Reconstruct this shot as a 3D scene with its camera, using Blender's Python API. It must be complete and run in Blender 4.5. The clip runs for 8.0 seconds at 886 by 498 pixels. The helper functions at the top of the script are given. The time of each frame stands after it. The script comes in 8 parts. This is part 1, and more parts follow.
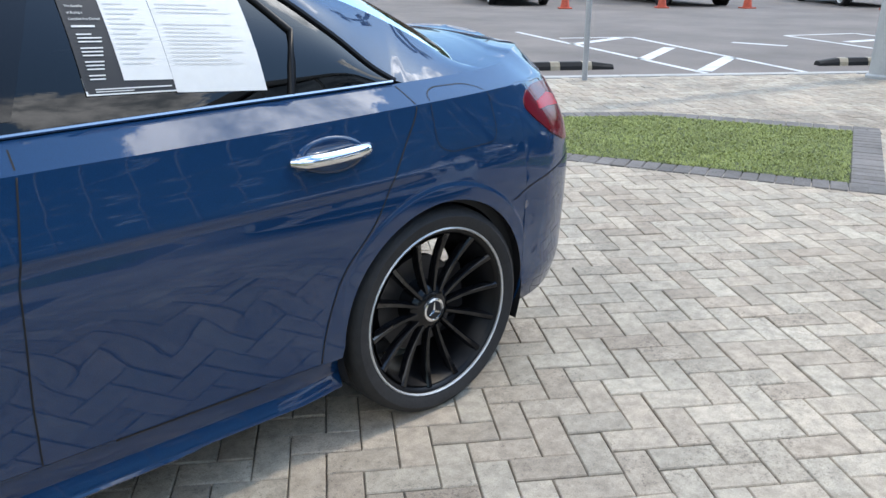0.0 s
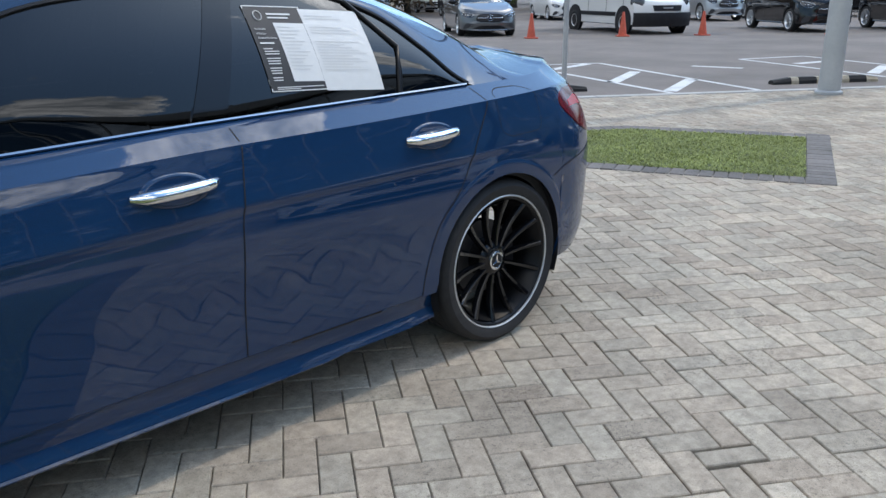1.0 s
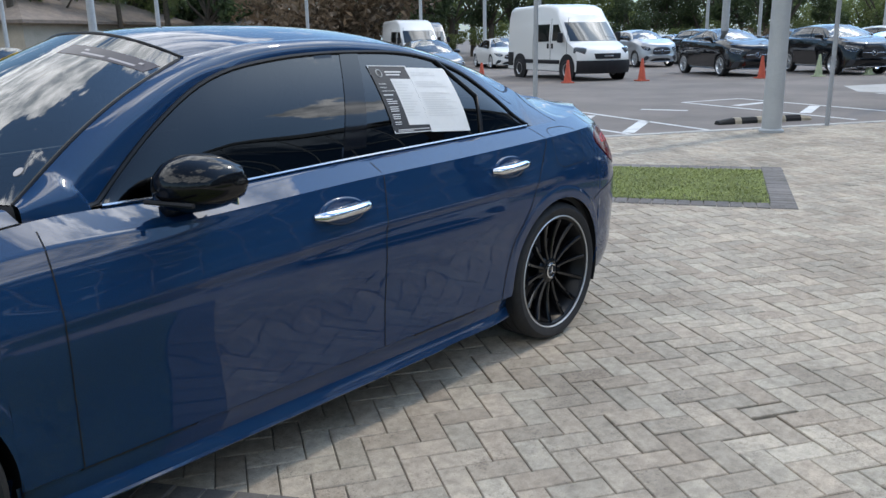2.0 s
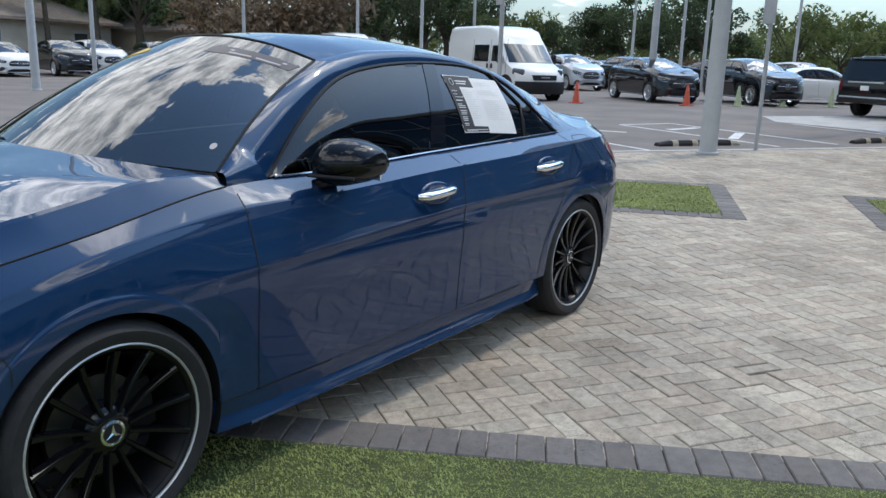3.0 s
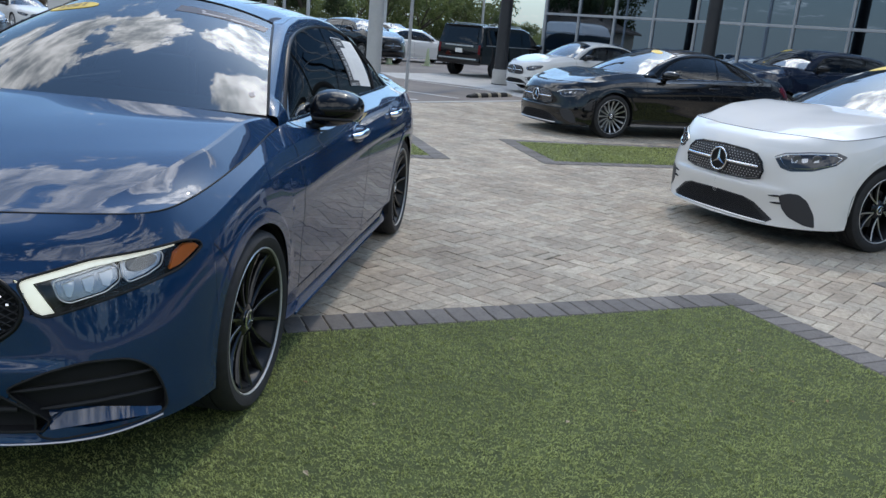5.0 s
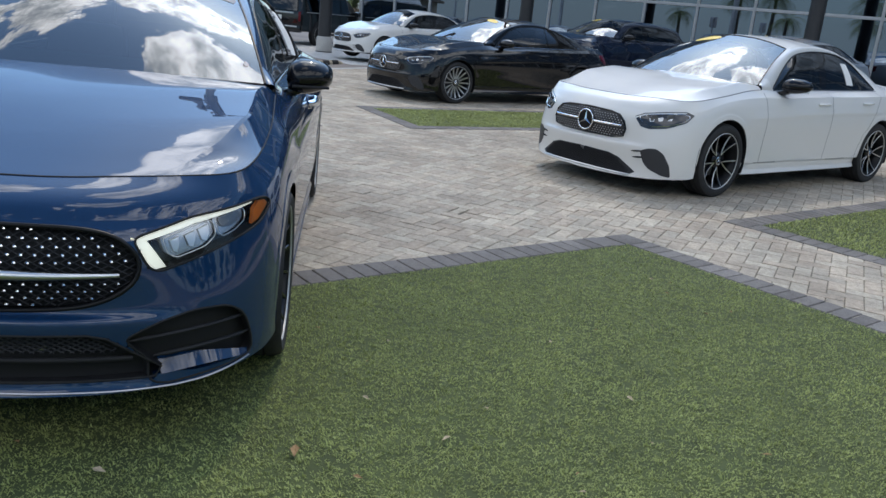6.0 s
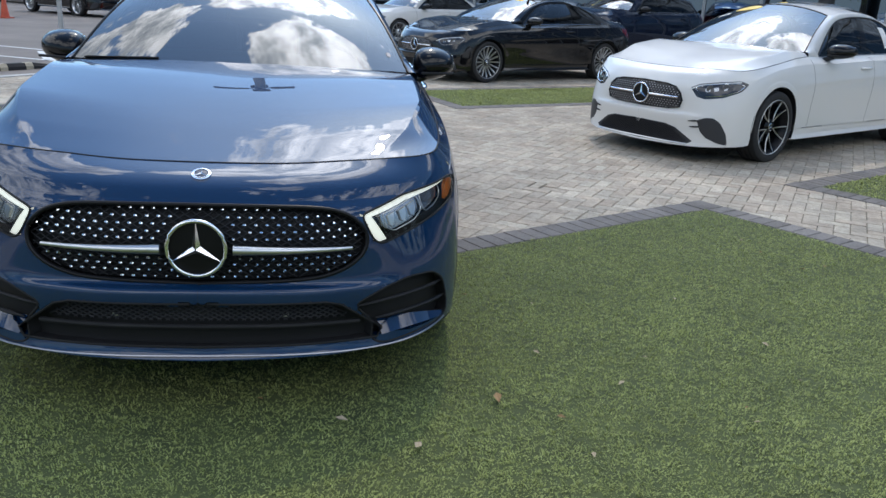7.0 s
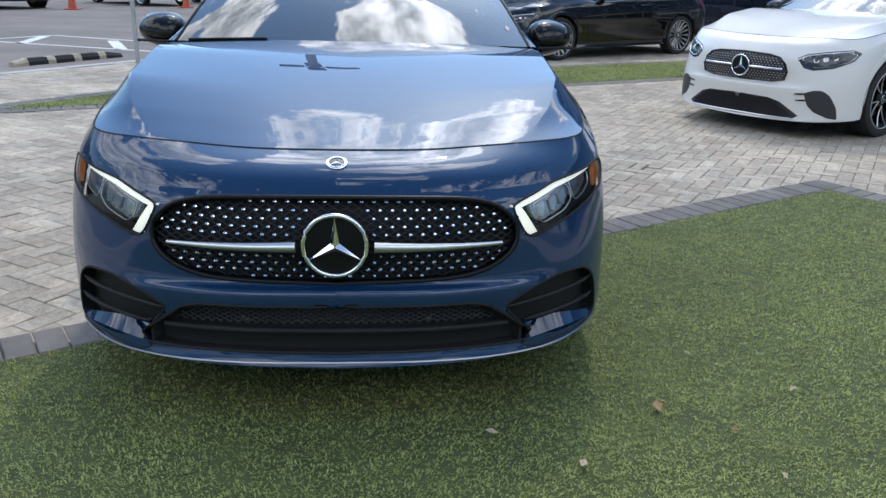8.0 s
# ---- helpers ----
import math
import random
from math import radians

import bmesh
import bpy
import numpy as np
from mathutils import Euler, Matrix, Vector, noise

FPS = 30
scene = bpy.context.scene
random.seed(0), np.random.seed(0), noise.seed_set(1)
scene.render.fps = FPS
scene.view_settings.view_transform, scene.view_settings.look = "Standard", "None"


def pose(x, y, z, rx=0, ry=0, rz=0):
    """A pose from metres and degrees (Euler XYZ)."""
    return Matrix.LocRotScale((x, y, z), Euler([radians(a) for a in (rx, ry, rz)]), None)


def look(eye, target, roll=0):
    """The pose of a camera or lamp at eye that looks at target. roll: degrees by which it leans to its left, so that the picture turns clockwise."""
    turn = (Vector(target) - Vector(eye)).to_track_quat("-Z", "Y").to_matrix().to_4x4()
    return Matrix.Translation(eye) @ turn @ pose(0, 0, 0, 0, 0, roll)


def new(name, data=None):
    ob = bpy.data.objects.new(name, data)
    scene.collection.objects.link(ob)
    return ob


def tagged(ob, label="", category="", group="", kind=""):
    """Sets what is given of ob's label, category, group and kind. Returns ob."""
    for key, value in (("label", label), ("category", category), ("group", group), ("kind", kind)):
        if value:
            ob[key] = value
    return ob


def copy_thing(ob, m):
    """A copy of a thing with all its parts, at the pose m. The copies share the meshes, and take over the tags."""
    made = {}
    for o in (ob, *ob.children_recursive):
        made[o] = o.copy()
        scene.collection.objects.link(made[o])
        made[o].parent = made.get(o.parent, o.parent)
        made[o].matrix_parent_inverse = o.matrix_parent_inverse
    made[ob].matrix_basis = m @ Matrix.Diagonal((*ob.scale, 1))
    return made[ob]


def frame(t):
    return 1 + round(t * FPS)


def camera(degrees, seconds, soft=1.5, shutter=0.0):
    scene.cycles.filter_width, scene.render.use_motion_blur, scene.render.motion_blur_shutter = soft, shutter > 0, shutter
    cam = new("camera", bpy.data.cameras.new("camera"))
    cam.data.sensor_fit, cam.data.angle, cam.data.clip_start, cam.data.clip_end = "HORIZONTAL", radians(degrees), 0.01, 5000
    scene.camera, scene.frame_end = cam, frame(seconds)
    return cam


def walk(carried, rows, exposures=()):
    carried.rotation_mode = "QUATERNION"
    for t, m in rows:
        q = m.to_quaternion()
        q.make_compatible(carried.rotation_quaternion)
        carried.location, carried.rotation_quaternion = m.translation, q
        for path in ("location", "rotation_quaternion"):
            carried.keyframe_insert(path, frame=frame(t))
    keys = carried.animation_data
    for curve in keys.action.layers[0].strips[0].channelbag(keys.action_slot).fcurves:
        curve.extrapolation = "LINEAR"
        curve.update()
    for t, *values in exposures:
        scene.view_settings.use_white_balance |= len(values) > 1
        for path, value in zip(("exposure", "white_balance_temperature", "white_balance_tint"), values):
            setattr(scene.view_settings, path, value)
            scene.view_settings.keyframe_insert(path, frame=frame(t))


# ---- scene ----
cam = camera(57.8, 8.0)
PATH = [
    (0, (0.071, 2.516, 1.321), (-1.171, 1.107, 0.635), 0.3),
    (0.5, (0.456, 2.639, 1.328), (-0.831, 1.243, 0.7), -0.4),
    (1, (0.834, 2.826, 1.323), (-0.488, 1.457, 0.709), -0.5),
    (1.5, (1.236, 2.872, 1.335), (-0.134, 1.517, 0.799), -0.9),
    (1.7, (1.402, 2.863, 1.355), (-0.009, 1.544, 0.837), -1.6),
    (2.8, (2.323, 2.836, 1.388), (0.785, 1.654, 0.902), 1.7),
    (3, (2.493, 2.766, 1.368), (0.915, 1.631, 0.9), 1.8),
    (3.5, (2.896, 2.608, 1.37), (1.219, 1.622, 0.907), 1.8),
    (4, (3.294, 2.445, 1.372), (1.526, 1.671, 0.85), 2.8),
    (4.5, (3.61, 2.093, 1.381), (1.727, 1.643, 0.879), 3.7),
    (5, (3.948, 1.805, 1.364), (2.029, 1.591, 0.844), 5.0),
    (5.2, (4.065, 1.682, 1.379), (2.149, 1.557, 0.818), 5.4),
    (6.3, (4.484, 0.87, 1.322), (2.587, 1.189, 0.775), 5.4),
    (6.5, (4.557, 0.757, 1.343), (2.663, 1.057, 0.774), 4.6),
    (7, (4.613, 0.426, 1.333), (2.723, 0.685, 0.732), 3.3),
    (7.5, (4.557, 0.196, 1.312), (2.669, 0.39, 0.683), 2.2),
    (8, (4.322, 0.157, 1.275), (2.435, 0.283, 0.626), 1.4),
]
walk(cam, [(t, look(eye, target, roll)) for t, eye, target, roll in PATH],
     [(0.0, -0.31, 7650, 13.0), (0.5, -0.59, 7500, 13.0), (1.5, -0.73, 7600, 13.0), (3.0, -0.77, 7700, 13.5), (4.0, -0.83, 7650, 13.5), (5.0, -0.93, 7500, 13.5), (6.5, -0.88, 7480, 14.0), (8.0, -0.67, 7380, 14.0)])

# ---- light ----
SUN_EL, SUN_AZ = 52.0, 168.5          # degrees; azimuth counted from +x towards +y
world = bpy.data.worlds.new("sky")
scene.world = world
world.use_nodes = True


def node(tree, kind, links=(), operation="", data_type="", blend_type="", interpolation_type=""):
    """A node with its sockets linked or set."""
    n = tree.nodes.new(kind)
    if operation:
        n.operation = operation
    if data_type:
        n.data_type = data_type
    if blend_type:
        n.blend_type = blend_type
    if interpolation_type:
        n.interpolation_type = interpolation_type
    for socket, src in links:
        if isinstance(src, bpy.types.NodeSocket):
            tree.links.new(src, n.inputs[socket])
        else:
            n.inputs[socket].default_value = src
    return n


# the four with x above 0.5 are unseen, added to brighten the car's front
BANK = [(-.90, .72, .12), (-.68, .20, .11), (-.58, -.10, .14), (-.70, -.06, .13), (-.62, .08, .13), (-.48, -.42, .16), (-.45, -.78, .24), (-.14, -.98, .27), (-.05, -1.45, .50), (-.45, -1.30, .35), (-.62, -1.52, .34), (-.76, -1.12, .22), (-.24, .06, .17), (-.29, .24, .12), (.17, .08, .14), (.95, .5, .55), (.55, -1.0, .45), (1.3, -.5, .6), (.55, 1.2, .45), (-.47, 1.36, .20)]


def make_sky():
    t = world.node_tree
    t.nodes.clear()
    sky = node(t, "ShaderNodeTexSky")
    sky.sky_type, sky.sun_disc = "NISHITA", False
    sky.sun_elevation, sky.sun_rotation = radians(SUN_EL), radians(90 - SUN_AZ)
    sky.air_density, sky.dust_density, sky.ozone_density = 1.0, 0.5, 2.5
    co = node(t, "ShaderNodeTexCoord")
    xyz = node(t, "ShaderNodeSeparateXYZ", [(0, co.outputs["Generated"])])
    zz = node(t, "ShaderNodeMath", [(0, xyz.outputs[2]), (1, 0.0)], operation="MAXIMUM")
    den = node(t, "ShaderNodeMath", [(0, zz.outputs[0]), (1, 0.16)], operation="ADD")
    px = node(t, "ShaderNodeMath", [(0, xyz.outputs[0]), (1, den.outputs[0])], operation="DIVIDE")
    py = node(t, "ShaderNodeMath", [(0, xyz.outputs[1]), (1, den.outputs[0])], operation="DIVIDE")
    vec = node(t, "ShaderNodeCombineXYZ", [(0, px.outputs[0]), (1, py.outputs[0]), (2, 0.0)])
    # cloud bank over the forecourt and added clouds, ragged-edged, with scattered cloud elsewhere
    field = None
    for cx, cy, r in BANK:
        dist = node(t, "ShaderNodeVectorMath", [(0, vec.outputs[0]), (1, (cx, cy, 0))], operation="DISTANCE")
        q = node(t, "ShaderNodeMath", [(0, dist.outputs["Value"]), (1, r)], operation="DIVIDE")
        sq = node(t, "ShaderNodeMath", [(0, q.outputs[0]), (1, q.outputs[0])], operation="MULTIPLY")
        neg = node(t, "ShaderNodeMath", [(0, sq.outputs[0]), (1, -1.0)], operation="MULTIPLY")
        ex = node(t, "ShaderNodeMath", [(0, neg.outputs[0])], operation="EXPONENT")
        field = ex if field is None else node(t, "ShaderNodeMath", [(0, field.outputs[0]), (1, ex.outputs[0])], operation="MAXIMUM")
    length = node(t, "ShaderNodeVectorMath", [(0, vec.outputs[0])], operation="LENGTH")
    far = node(t, "ShaderNodeMapRange", [("Value", length.outputs["Value"]), ("From Min", 1.2), ("From Max", 2.4), ("To Min", 0.0), ("To Max", 0.24)])
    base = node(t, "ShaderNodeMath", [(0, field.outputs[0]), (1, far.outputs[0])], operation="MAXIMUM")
    n1 = node(t, "ShaderNodeTexNoise", [("Vector", vec.outputs[0]), ("Scale", 4.2), ("Detail", 12.0), ("Roughness", 0.62), ("Distortion", 0.4)])
    n2 = node(t, "ShaderNodeTexNoise", [("Vector", vec.outputs[0]), ("Scale", 8.0), ("Detail", 9.0), ("Roughness", 0.66)])
    val = node(t, "ShaderNodeMath", [(0, n1.outputs[0]), (1, 1.9), (2, -0.95)], operation="MULTIPLY_ADD")
    n3 = node(t, "ShaderNodeTexNoise", [("Vector", vec.outputs[0]), ("Scale", 17.0), ("Detail", 8.0), ("Roughness", 0.65)])
    rag = node(t, "ShaderNodeMath", [(0, n3.outputs[0]), (1, 0.9), (2, -0.45)], operation="MULTIPLY_ADD")
    wild = node(t, "ShaderNodeMath", [(0, val.outputs[0]), (1, rag.outputs[0])], operation="ADD")
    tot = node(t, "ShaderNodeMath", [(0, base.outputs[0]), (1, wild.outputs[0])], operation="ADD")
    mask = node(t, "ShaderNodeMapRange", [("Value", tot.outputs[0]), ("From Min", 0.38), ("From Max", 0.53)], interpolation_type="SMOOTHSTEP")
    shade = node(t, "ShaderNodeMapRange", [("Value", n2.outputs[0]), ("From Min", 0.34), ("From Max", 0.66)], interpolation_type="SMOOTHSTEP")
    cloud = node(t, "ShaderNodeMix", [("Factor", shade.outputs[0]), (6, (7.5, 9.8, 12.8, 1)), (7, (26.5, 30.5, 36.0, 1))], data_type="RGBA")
    # cloud near the sun shines more
    sd = Vector((math.cos(radians(SUN_AZ)) * math.cos(radians(SUN_EL)), math.sin(radians(SUN_AZ)) * math.cos(radians(SUN_EL)), math.sin(radians(SUN_EL))))
    off = node(t, "ShaderNodeVectorMath", [(0, co.outputs["Generated"]), (1, sd)], operation="DISTANCE")
    o2 = node(t, "ShaderNodeMath", [(0, off.outputs["Value"]), (1, 0.40)], operation="DIVIDE")
    o3 = node(t, "ShaderNodeMath", [(0, o2.outputs[0]), (1, o2.outputs[0])], operation="MULTIPLY")
    o4 = node(t, "ShaderNodeMath", [(0, o3.outputs[0]), (1, -1.0)], operation="MULTIPLY")
    o5 = node(t, "ShaderNodeMath", [(0, o4.outputs[0])], operation="EXPONENT")
    o6 = node(t, "ShaderNodeMath", [(0, o5.outputs[0]), (1, 2.4), (2, 1.0)], operation="MULTIPLY_ADD")
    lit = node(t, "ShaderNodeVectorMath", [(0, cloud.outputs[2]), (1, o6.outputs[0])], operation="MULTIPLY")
    haze = node(t, "ShaderNodeMapRange", [("Value", zz.outputs[0]), ("From Min", 0.02), ("From Max", 0.16)])
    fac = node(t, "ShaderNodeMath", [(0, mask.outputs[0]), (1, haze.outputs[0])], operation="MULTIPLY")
    # the clear sky brightens towards the sun
    w2 = node(t, "ShaderNodeMath", [(0, off.outputs["Value"]), (1, 0.80)], operation="DIVIDE")
    w3 = node(t, "ShaderNodeMath", [(0, w2.outputs[0]), (1, w2.outputs[0])], operation="MULTIPLY")
    w4 = node(t, "ShaderNodeMath", [(0, w3.outputs[0]), (1, -1.0)], operation="MULTIPLY")
    w5 = node(t, "ShaderNodeMath", [(0, w4.outputs[0])], operation="EXPONENT")
    w6 = node(t, "ShaderNodeMath", [(0, w5.outputs[0]), (1, 2.7), (2, 1.0)], operation="MULTIPLY_ADD")
    deep = node(t, "ShaderNodeVectorMath", [(0, sky.outputs[0]), (1, (1.14, 1.52, 1.72))], operation="MULTIPLY")
    rich = node(t, "ShaderNodeVectorMath", [(0, deep.outputs[0]), (1, w6.outputs[0])], operation="MULTIPLY")
    # pale haze towards the horizon
    hz = node(t, "ShaderNodeMapRange", [("Value", zz.outputs[0]), ("From Min", 0.0), ("From Max", 0.22), ("To Min", 0.9), ("To Max", 0.0)], interpolation_type="SMOOTHSTEP")
    clear = node(t, "ShaderNodeMix", [("Factor", hz.outputs[0]), (6, rich.outputs[0]), (7, (4.6, 6.3, 8.0, 1))], data_type="RGBA")
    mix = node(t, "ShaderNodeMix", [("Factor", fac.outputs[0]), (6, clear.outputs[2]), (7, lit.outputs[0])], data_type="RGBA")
    bg = node(t, "ShaderNodeBackground", [("Color", mix.outputs[2]), ("Strength", 0.15)])
    out = node(t, "ShaderNodeOutputWorld", [("Surface", bg.outputs[0])])


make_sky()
sun = new("sun", bpy.data.lights.new("sun", "SUN"))
sun.data.energy, sun.data.angle, sun.data.color = 1.65, radians(1.3), (1.0, 0.93, 0.82)
sun.matrix_world = look((40 * math.cos(radians(SUN_AZ)) * math.cos(radians(SUN_EL)), 40 * math.sin(radians(SUN_AZ)) * math.cos(radians(SUN_EL)), 40 * math.sin(radians(SUN_EL))), (0, 0, 0))
scene.view_settings.exposure = 0.0


# ---- materials ----
def material(name):
    m = bpy.data.materials.new(name)
    m.use_nodes = True
    t = m.node_tree
    return m, t, t.nodes["Principled BSDF"]


def rgb(c, a=1.0):
    return (c[0], c[1], c[2], a)


def simple(name, colour, rough=0.5, metal=0.0, coat=0.0, vary=0.0, scale=8.0, bump=0.0, bump_scale=60.0, spec=0.5):
    """A plain surface with a cloud of lighter and darker tone and a fine relief."""
    m, t, b = material(name)
    b.inputs["Roughness"].default_value, b.inputs["Metallic"].default_value = rough, metal
    b.inputs["Coat Weight"].default_value, b.inputs["Coat Roughness"].default_value = coat, 0.03
    b.inputs["Specular IOR Level"].default_value = spec
    b.inputs["Base Color"].default_value = rgb(colour)
    co = node(t, "ShaderNodeTexCoord")
    if vary:
        n = node(t, "ShaderNodeTexNoise", [("Vector", co.outputs["Object"]), ("Scale", scale), ("Detail", 6.0), ("Roughness", 0.6)])
        r = node(t, "ShaderNodeMapRange", [("Value", n.outputs[0]), ("From Min", 0.3), ("From Max", 0.7), ("To Min", 1 - vary), ("To Max", 1 + vary)])
        mul = node(t, "ShaderNodeMix", [("Factor", 1.0), (6, rgb(colour)), (7, r.outputs[0])], data_type="RGBA", blend_type="MULTIPLY")
        t.links.new(mul.outputs[2], b.inputs["Base Color"])
    if bump:
        n = node(t, "ShaderNodeTexNoise", [("Vector", co.outputs["Object"]), ("Scale", bump_scale), ("Detail", 5.0)])
        bp = node(t, "ShaderNodeBump", [("Height", n.outputs[0]), ("Strength", bump), ("Distance", 0.01)])
        t.links.new(bp.outputs[0], b.inputs["Normal"])
    return m


def car_paint(name, colour, metal=0.0, flake=0.0, rough=0.35, peel=0.006, spec=0.5, coat=1.6):
    m, t, b = material(name)
    b.inputs["Metallic"].default_value, b.inputs["Roughness"].default_value = metal, rough
    b.inputs["Coat Weight"].default_value, b.inputs["Coat Roughness"].default_value, b.inputs["Coat IOR"].default_value = 1.0, 0.012, coat
    b.inputs["Specular IOR Level"].default_value = spec
    co = node(t, "ShaderNodeTexCoord")
    n = node(t, "ShaderNodeTexNoise", [("Vector", co.outputs["Object"]), ("Scale", 900.0), ("Detail", 2.0)])
    r = node(t, "ShaderNodeMapRange", [("Value", n.outputs[0]), ("From Min", 0.3), ("From Max", 0.7), ("To Min", 1 - flake), ("To Max", 1 + flake)])
    mul = node(t, "ShaderNodeMix", [("Factor", 1.0), (6, rgb(colour)), (7, r.outputs[0])], data_type="RGBA", blend_type="MULTIPLY")
    t.links.new(mul.outputs[2], b.inputs["Base Color"])
    n2 = node(t, "ShaderNodeTexNoise", [("Vector", co.outputs["Object"]), ("Scale", 6.0), ("Detail", 3.0)])
    bp = node(t, "ShaderNodeBump", [("Height", n2.outputs[0]), ("Strength", peel), ("Distance", 0.02)])
    t.links.new(bp.outputs[0], b.inputs["Coat Normal"])
    # dust film
    n3 = node(t, "ShaderNodeTexNoise", [("Vector", co.outputs["Object"]), ("Scale", 3.0), ("Detail", 8.0), ("Roughness", 0.7)])
    r3 = node(t, "ShaderNodeMapRange", [("Value", n3.outputs[0]), ("From Min", 0.35), ("From Max", 0.75), ("To Min", 0.002), ("To Max", 0.006)])
    t.links.new(r3.outputs[0], b.inputs["Coat Roughness"])
    return m


def pane(name, tint, ior=1.5, rough=0.0, mirror=(1, 1, 1)):
    """Tinted glass: what lies behind it through the tint, and a mirror image by Fresnel."""
    m, t, b = material(name)
    t.nodes.remove(b)
    tr = node(t, "ShaderNodeBsdfTransparent", [("Color", rgb(tint))])
    gl = node(t, "ShaderNodeBsdfGlossy", [("Color", rgb(mirror)), ("Roughness", rough)])
    fr = node(t, "ShaderNodeFresnel", [("IOR", ior)])
    mx = node(t, "ShaderNodeMixShader", [(0, fr.outputs[0]), (1, tr.outputs[0]), (2, gl.outputs[0])])
    t.links.new(mx.outputs[0], t.nodes["Material Output"].inputs["Surface"])
    return m


def glow(name, colour, power):
    m, t, b = material(name)
    b.inputs["Base Color"].default_value = rgb(colour)
    b.inputs["Emission Color"].default_value, b.inputs["Emission Strength"].default_value = rgb(colour), power
    return m


BLUE = car_paint("blue_paint", (0.0016, 0.0275, 0.082), flake=0.25, rough=0.5, peel=0.010, spec=0.03, coat=1.62)
WHITE = car_paint("white_paint", (0.74, 0.725, 0.695), rough=0.55, spec=0.2, coat=1.45)
BLACK = car_paint("black_paint", (0.004, 0.004, 0.005), spec=0.03)
NAVY = car_paint("navy_paint", (0.006, 0.012, 0.03), spec=0.05)
SILVER = car_paint("silver_paint", (0.42, 0.43, 0.44), metal=0.7)
GREY = car_paint("grey_paint", (0.12, 0.125, 0.13), metal=0.6)
GLOSS_BLACK = simple("gloss_black", (0.005, 0.005, 0.006), 0.06, spec=0.4)
TRIM_BLACK = simple("black_plastic", (0.018, 0.018, 0.020), 0.6, vary=0.2, bump=0.05, spec=0.25)
SHUT = simple("panel_gap", (0.008, 0.008, 0.009), 0.8)
CHROME = simple("chrome", (0.85, 0.86, 0.87), 0.06, metal=1.0)
SATIN = simple("satin_metal", (0.62, 0.63, 0.64), 0.28, metal=1.0)
RUBBER = simple("tyre_rubber", (0.017, 0.017, 0.018), 0.75, vary=0.25, scale=30, bump=0.15, bump_scale=120)
WINDSCREEN = pane("windscreen_glass", (0.36, 0.46, 0.47), 2.3)
TINTED = pane("tinted_glass", (0.02, 0.022, 0.026), 1.52)
CLEAR = pane("clear_lens", (0.95, 0.97, 0.98), 1.38)
RIM_BLACK = simple("rim_black", (0.006, 0.006, 0.007), 0.35, spec=0.25)
LIP = simple("dark_metal_lip", (0.36, 0.37, 0.42), 0.28, metal=0.9)
INTERIOR = simple("dark_cabin_trim", (0.016, 0.016, 0.018), 0.7, vary=0.3, bump=0.1)
LEATHER = simple("black_leather", (0.02, 0.02, 0.022), 0.5, vary=0.2, bump=0.2, bump_scale=90)
RED_LENS = simple("red_lens", (0.12, 0.002, 0.007), 0.12, coat=0.1, spec=0.3)
LIP_RING = simple("turned_rim_edge", (0.62, 0.62, 0.61), 0.45, metal=0.6)
DISC = simple("brake_disc_metal", (0.10, 0.10, 0.105), 0.4, metal=0.9)
MACHINED = simple("machined_alloy", (0.68, 0.68, 0.68), 0.28, metal=1.0)
DRL = glow("day_light", (0.93, 1.0, 0.92), 0.85)
DRL_OFF = simple("light_guide", (0.75, 0.77, 0.78), 0.2, coat=0.5)
PAPER = simple("paper", (0.76, 0.75, 0.72), 0.8, vary=0.03, scale=30)
PAPER_DARK = simple("printed_black", (0.03, 0.03, 0.032), 0.6)
YELLOW = simple("yellow_sticker", (0.78, 0.55, 0.09), 0.5)
DARK_CHROME = simple("dark_chrome", (0.46, 0.47, 0.49), 0.18, metal=1.0)


# ---- building helpers ----
def mesh_of(name, verts, faces, mats, smooth=True, sharp=None, slots=None):
    me = bpy.data.meshes.new(name)
    me.from_pydata([tuple(map(float, v)) for v in verts], [], [tuple(map(int, f)) for f in faces])
    for m in mats if isinstance(mats, (list, tuple)) else [mats]:
        me.materials.append(m)
    if smooth:
        me.polygons.foreach_set("use_smooth", [True] * len(me.polygons))
        if sharp:
            me.set_sharp_from_angle(angle=radians(sharp))
    if slots is not None:
        me.polygons.foreach_set("material_index", slots)
    me.update()
    return me


def part(name, me, parent=None, label="", at=None):
    ob = new(name, me)
    if parent is not None:
        ob.parent = parent
    if at is not None:
        ob.matrix_basis = at
    if label:
        ob["label"] = label
    return ob


def empty(name, at=None):
    ob = new(name)
    if at is not None:
        ob.matrix_basis = at
    ob.empty_display_size = 0.2
    return ob


def mesh_bm(name, bm, mats, smooth=True, sharp=35):
    me = bpy.data.meshes.new(name)
    bmesh.ops.recalc_face_normals(bm, faces=bm.faces)
    bm.to_mesh(me)
    bm.free()
    for m in mats if isinstance(mats, (list, tuple)) else [mats]:
        me.materials.append(m)
    if smooth:
        me.polygons.foreach_set("use_smooth", [True] * len(me.polygons))
        me.set_sharp_from_angle(angle=radians(sharp))
    return me


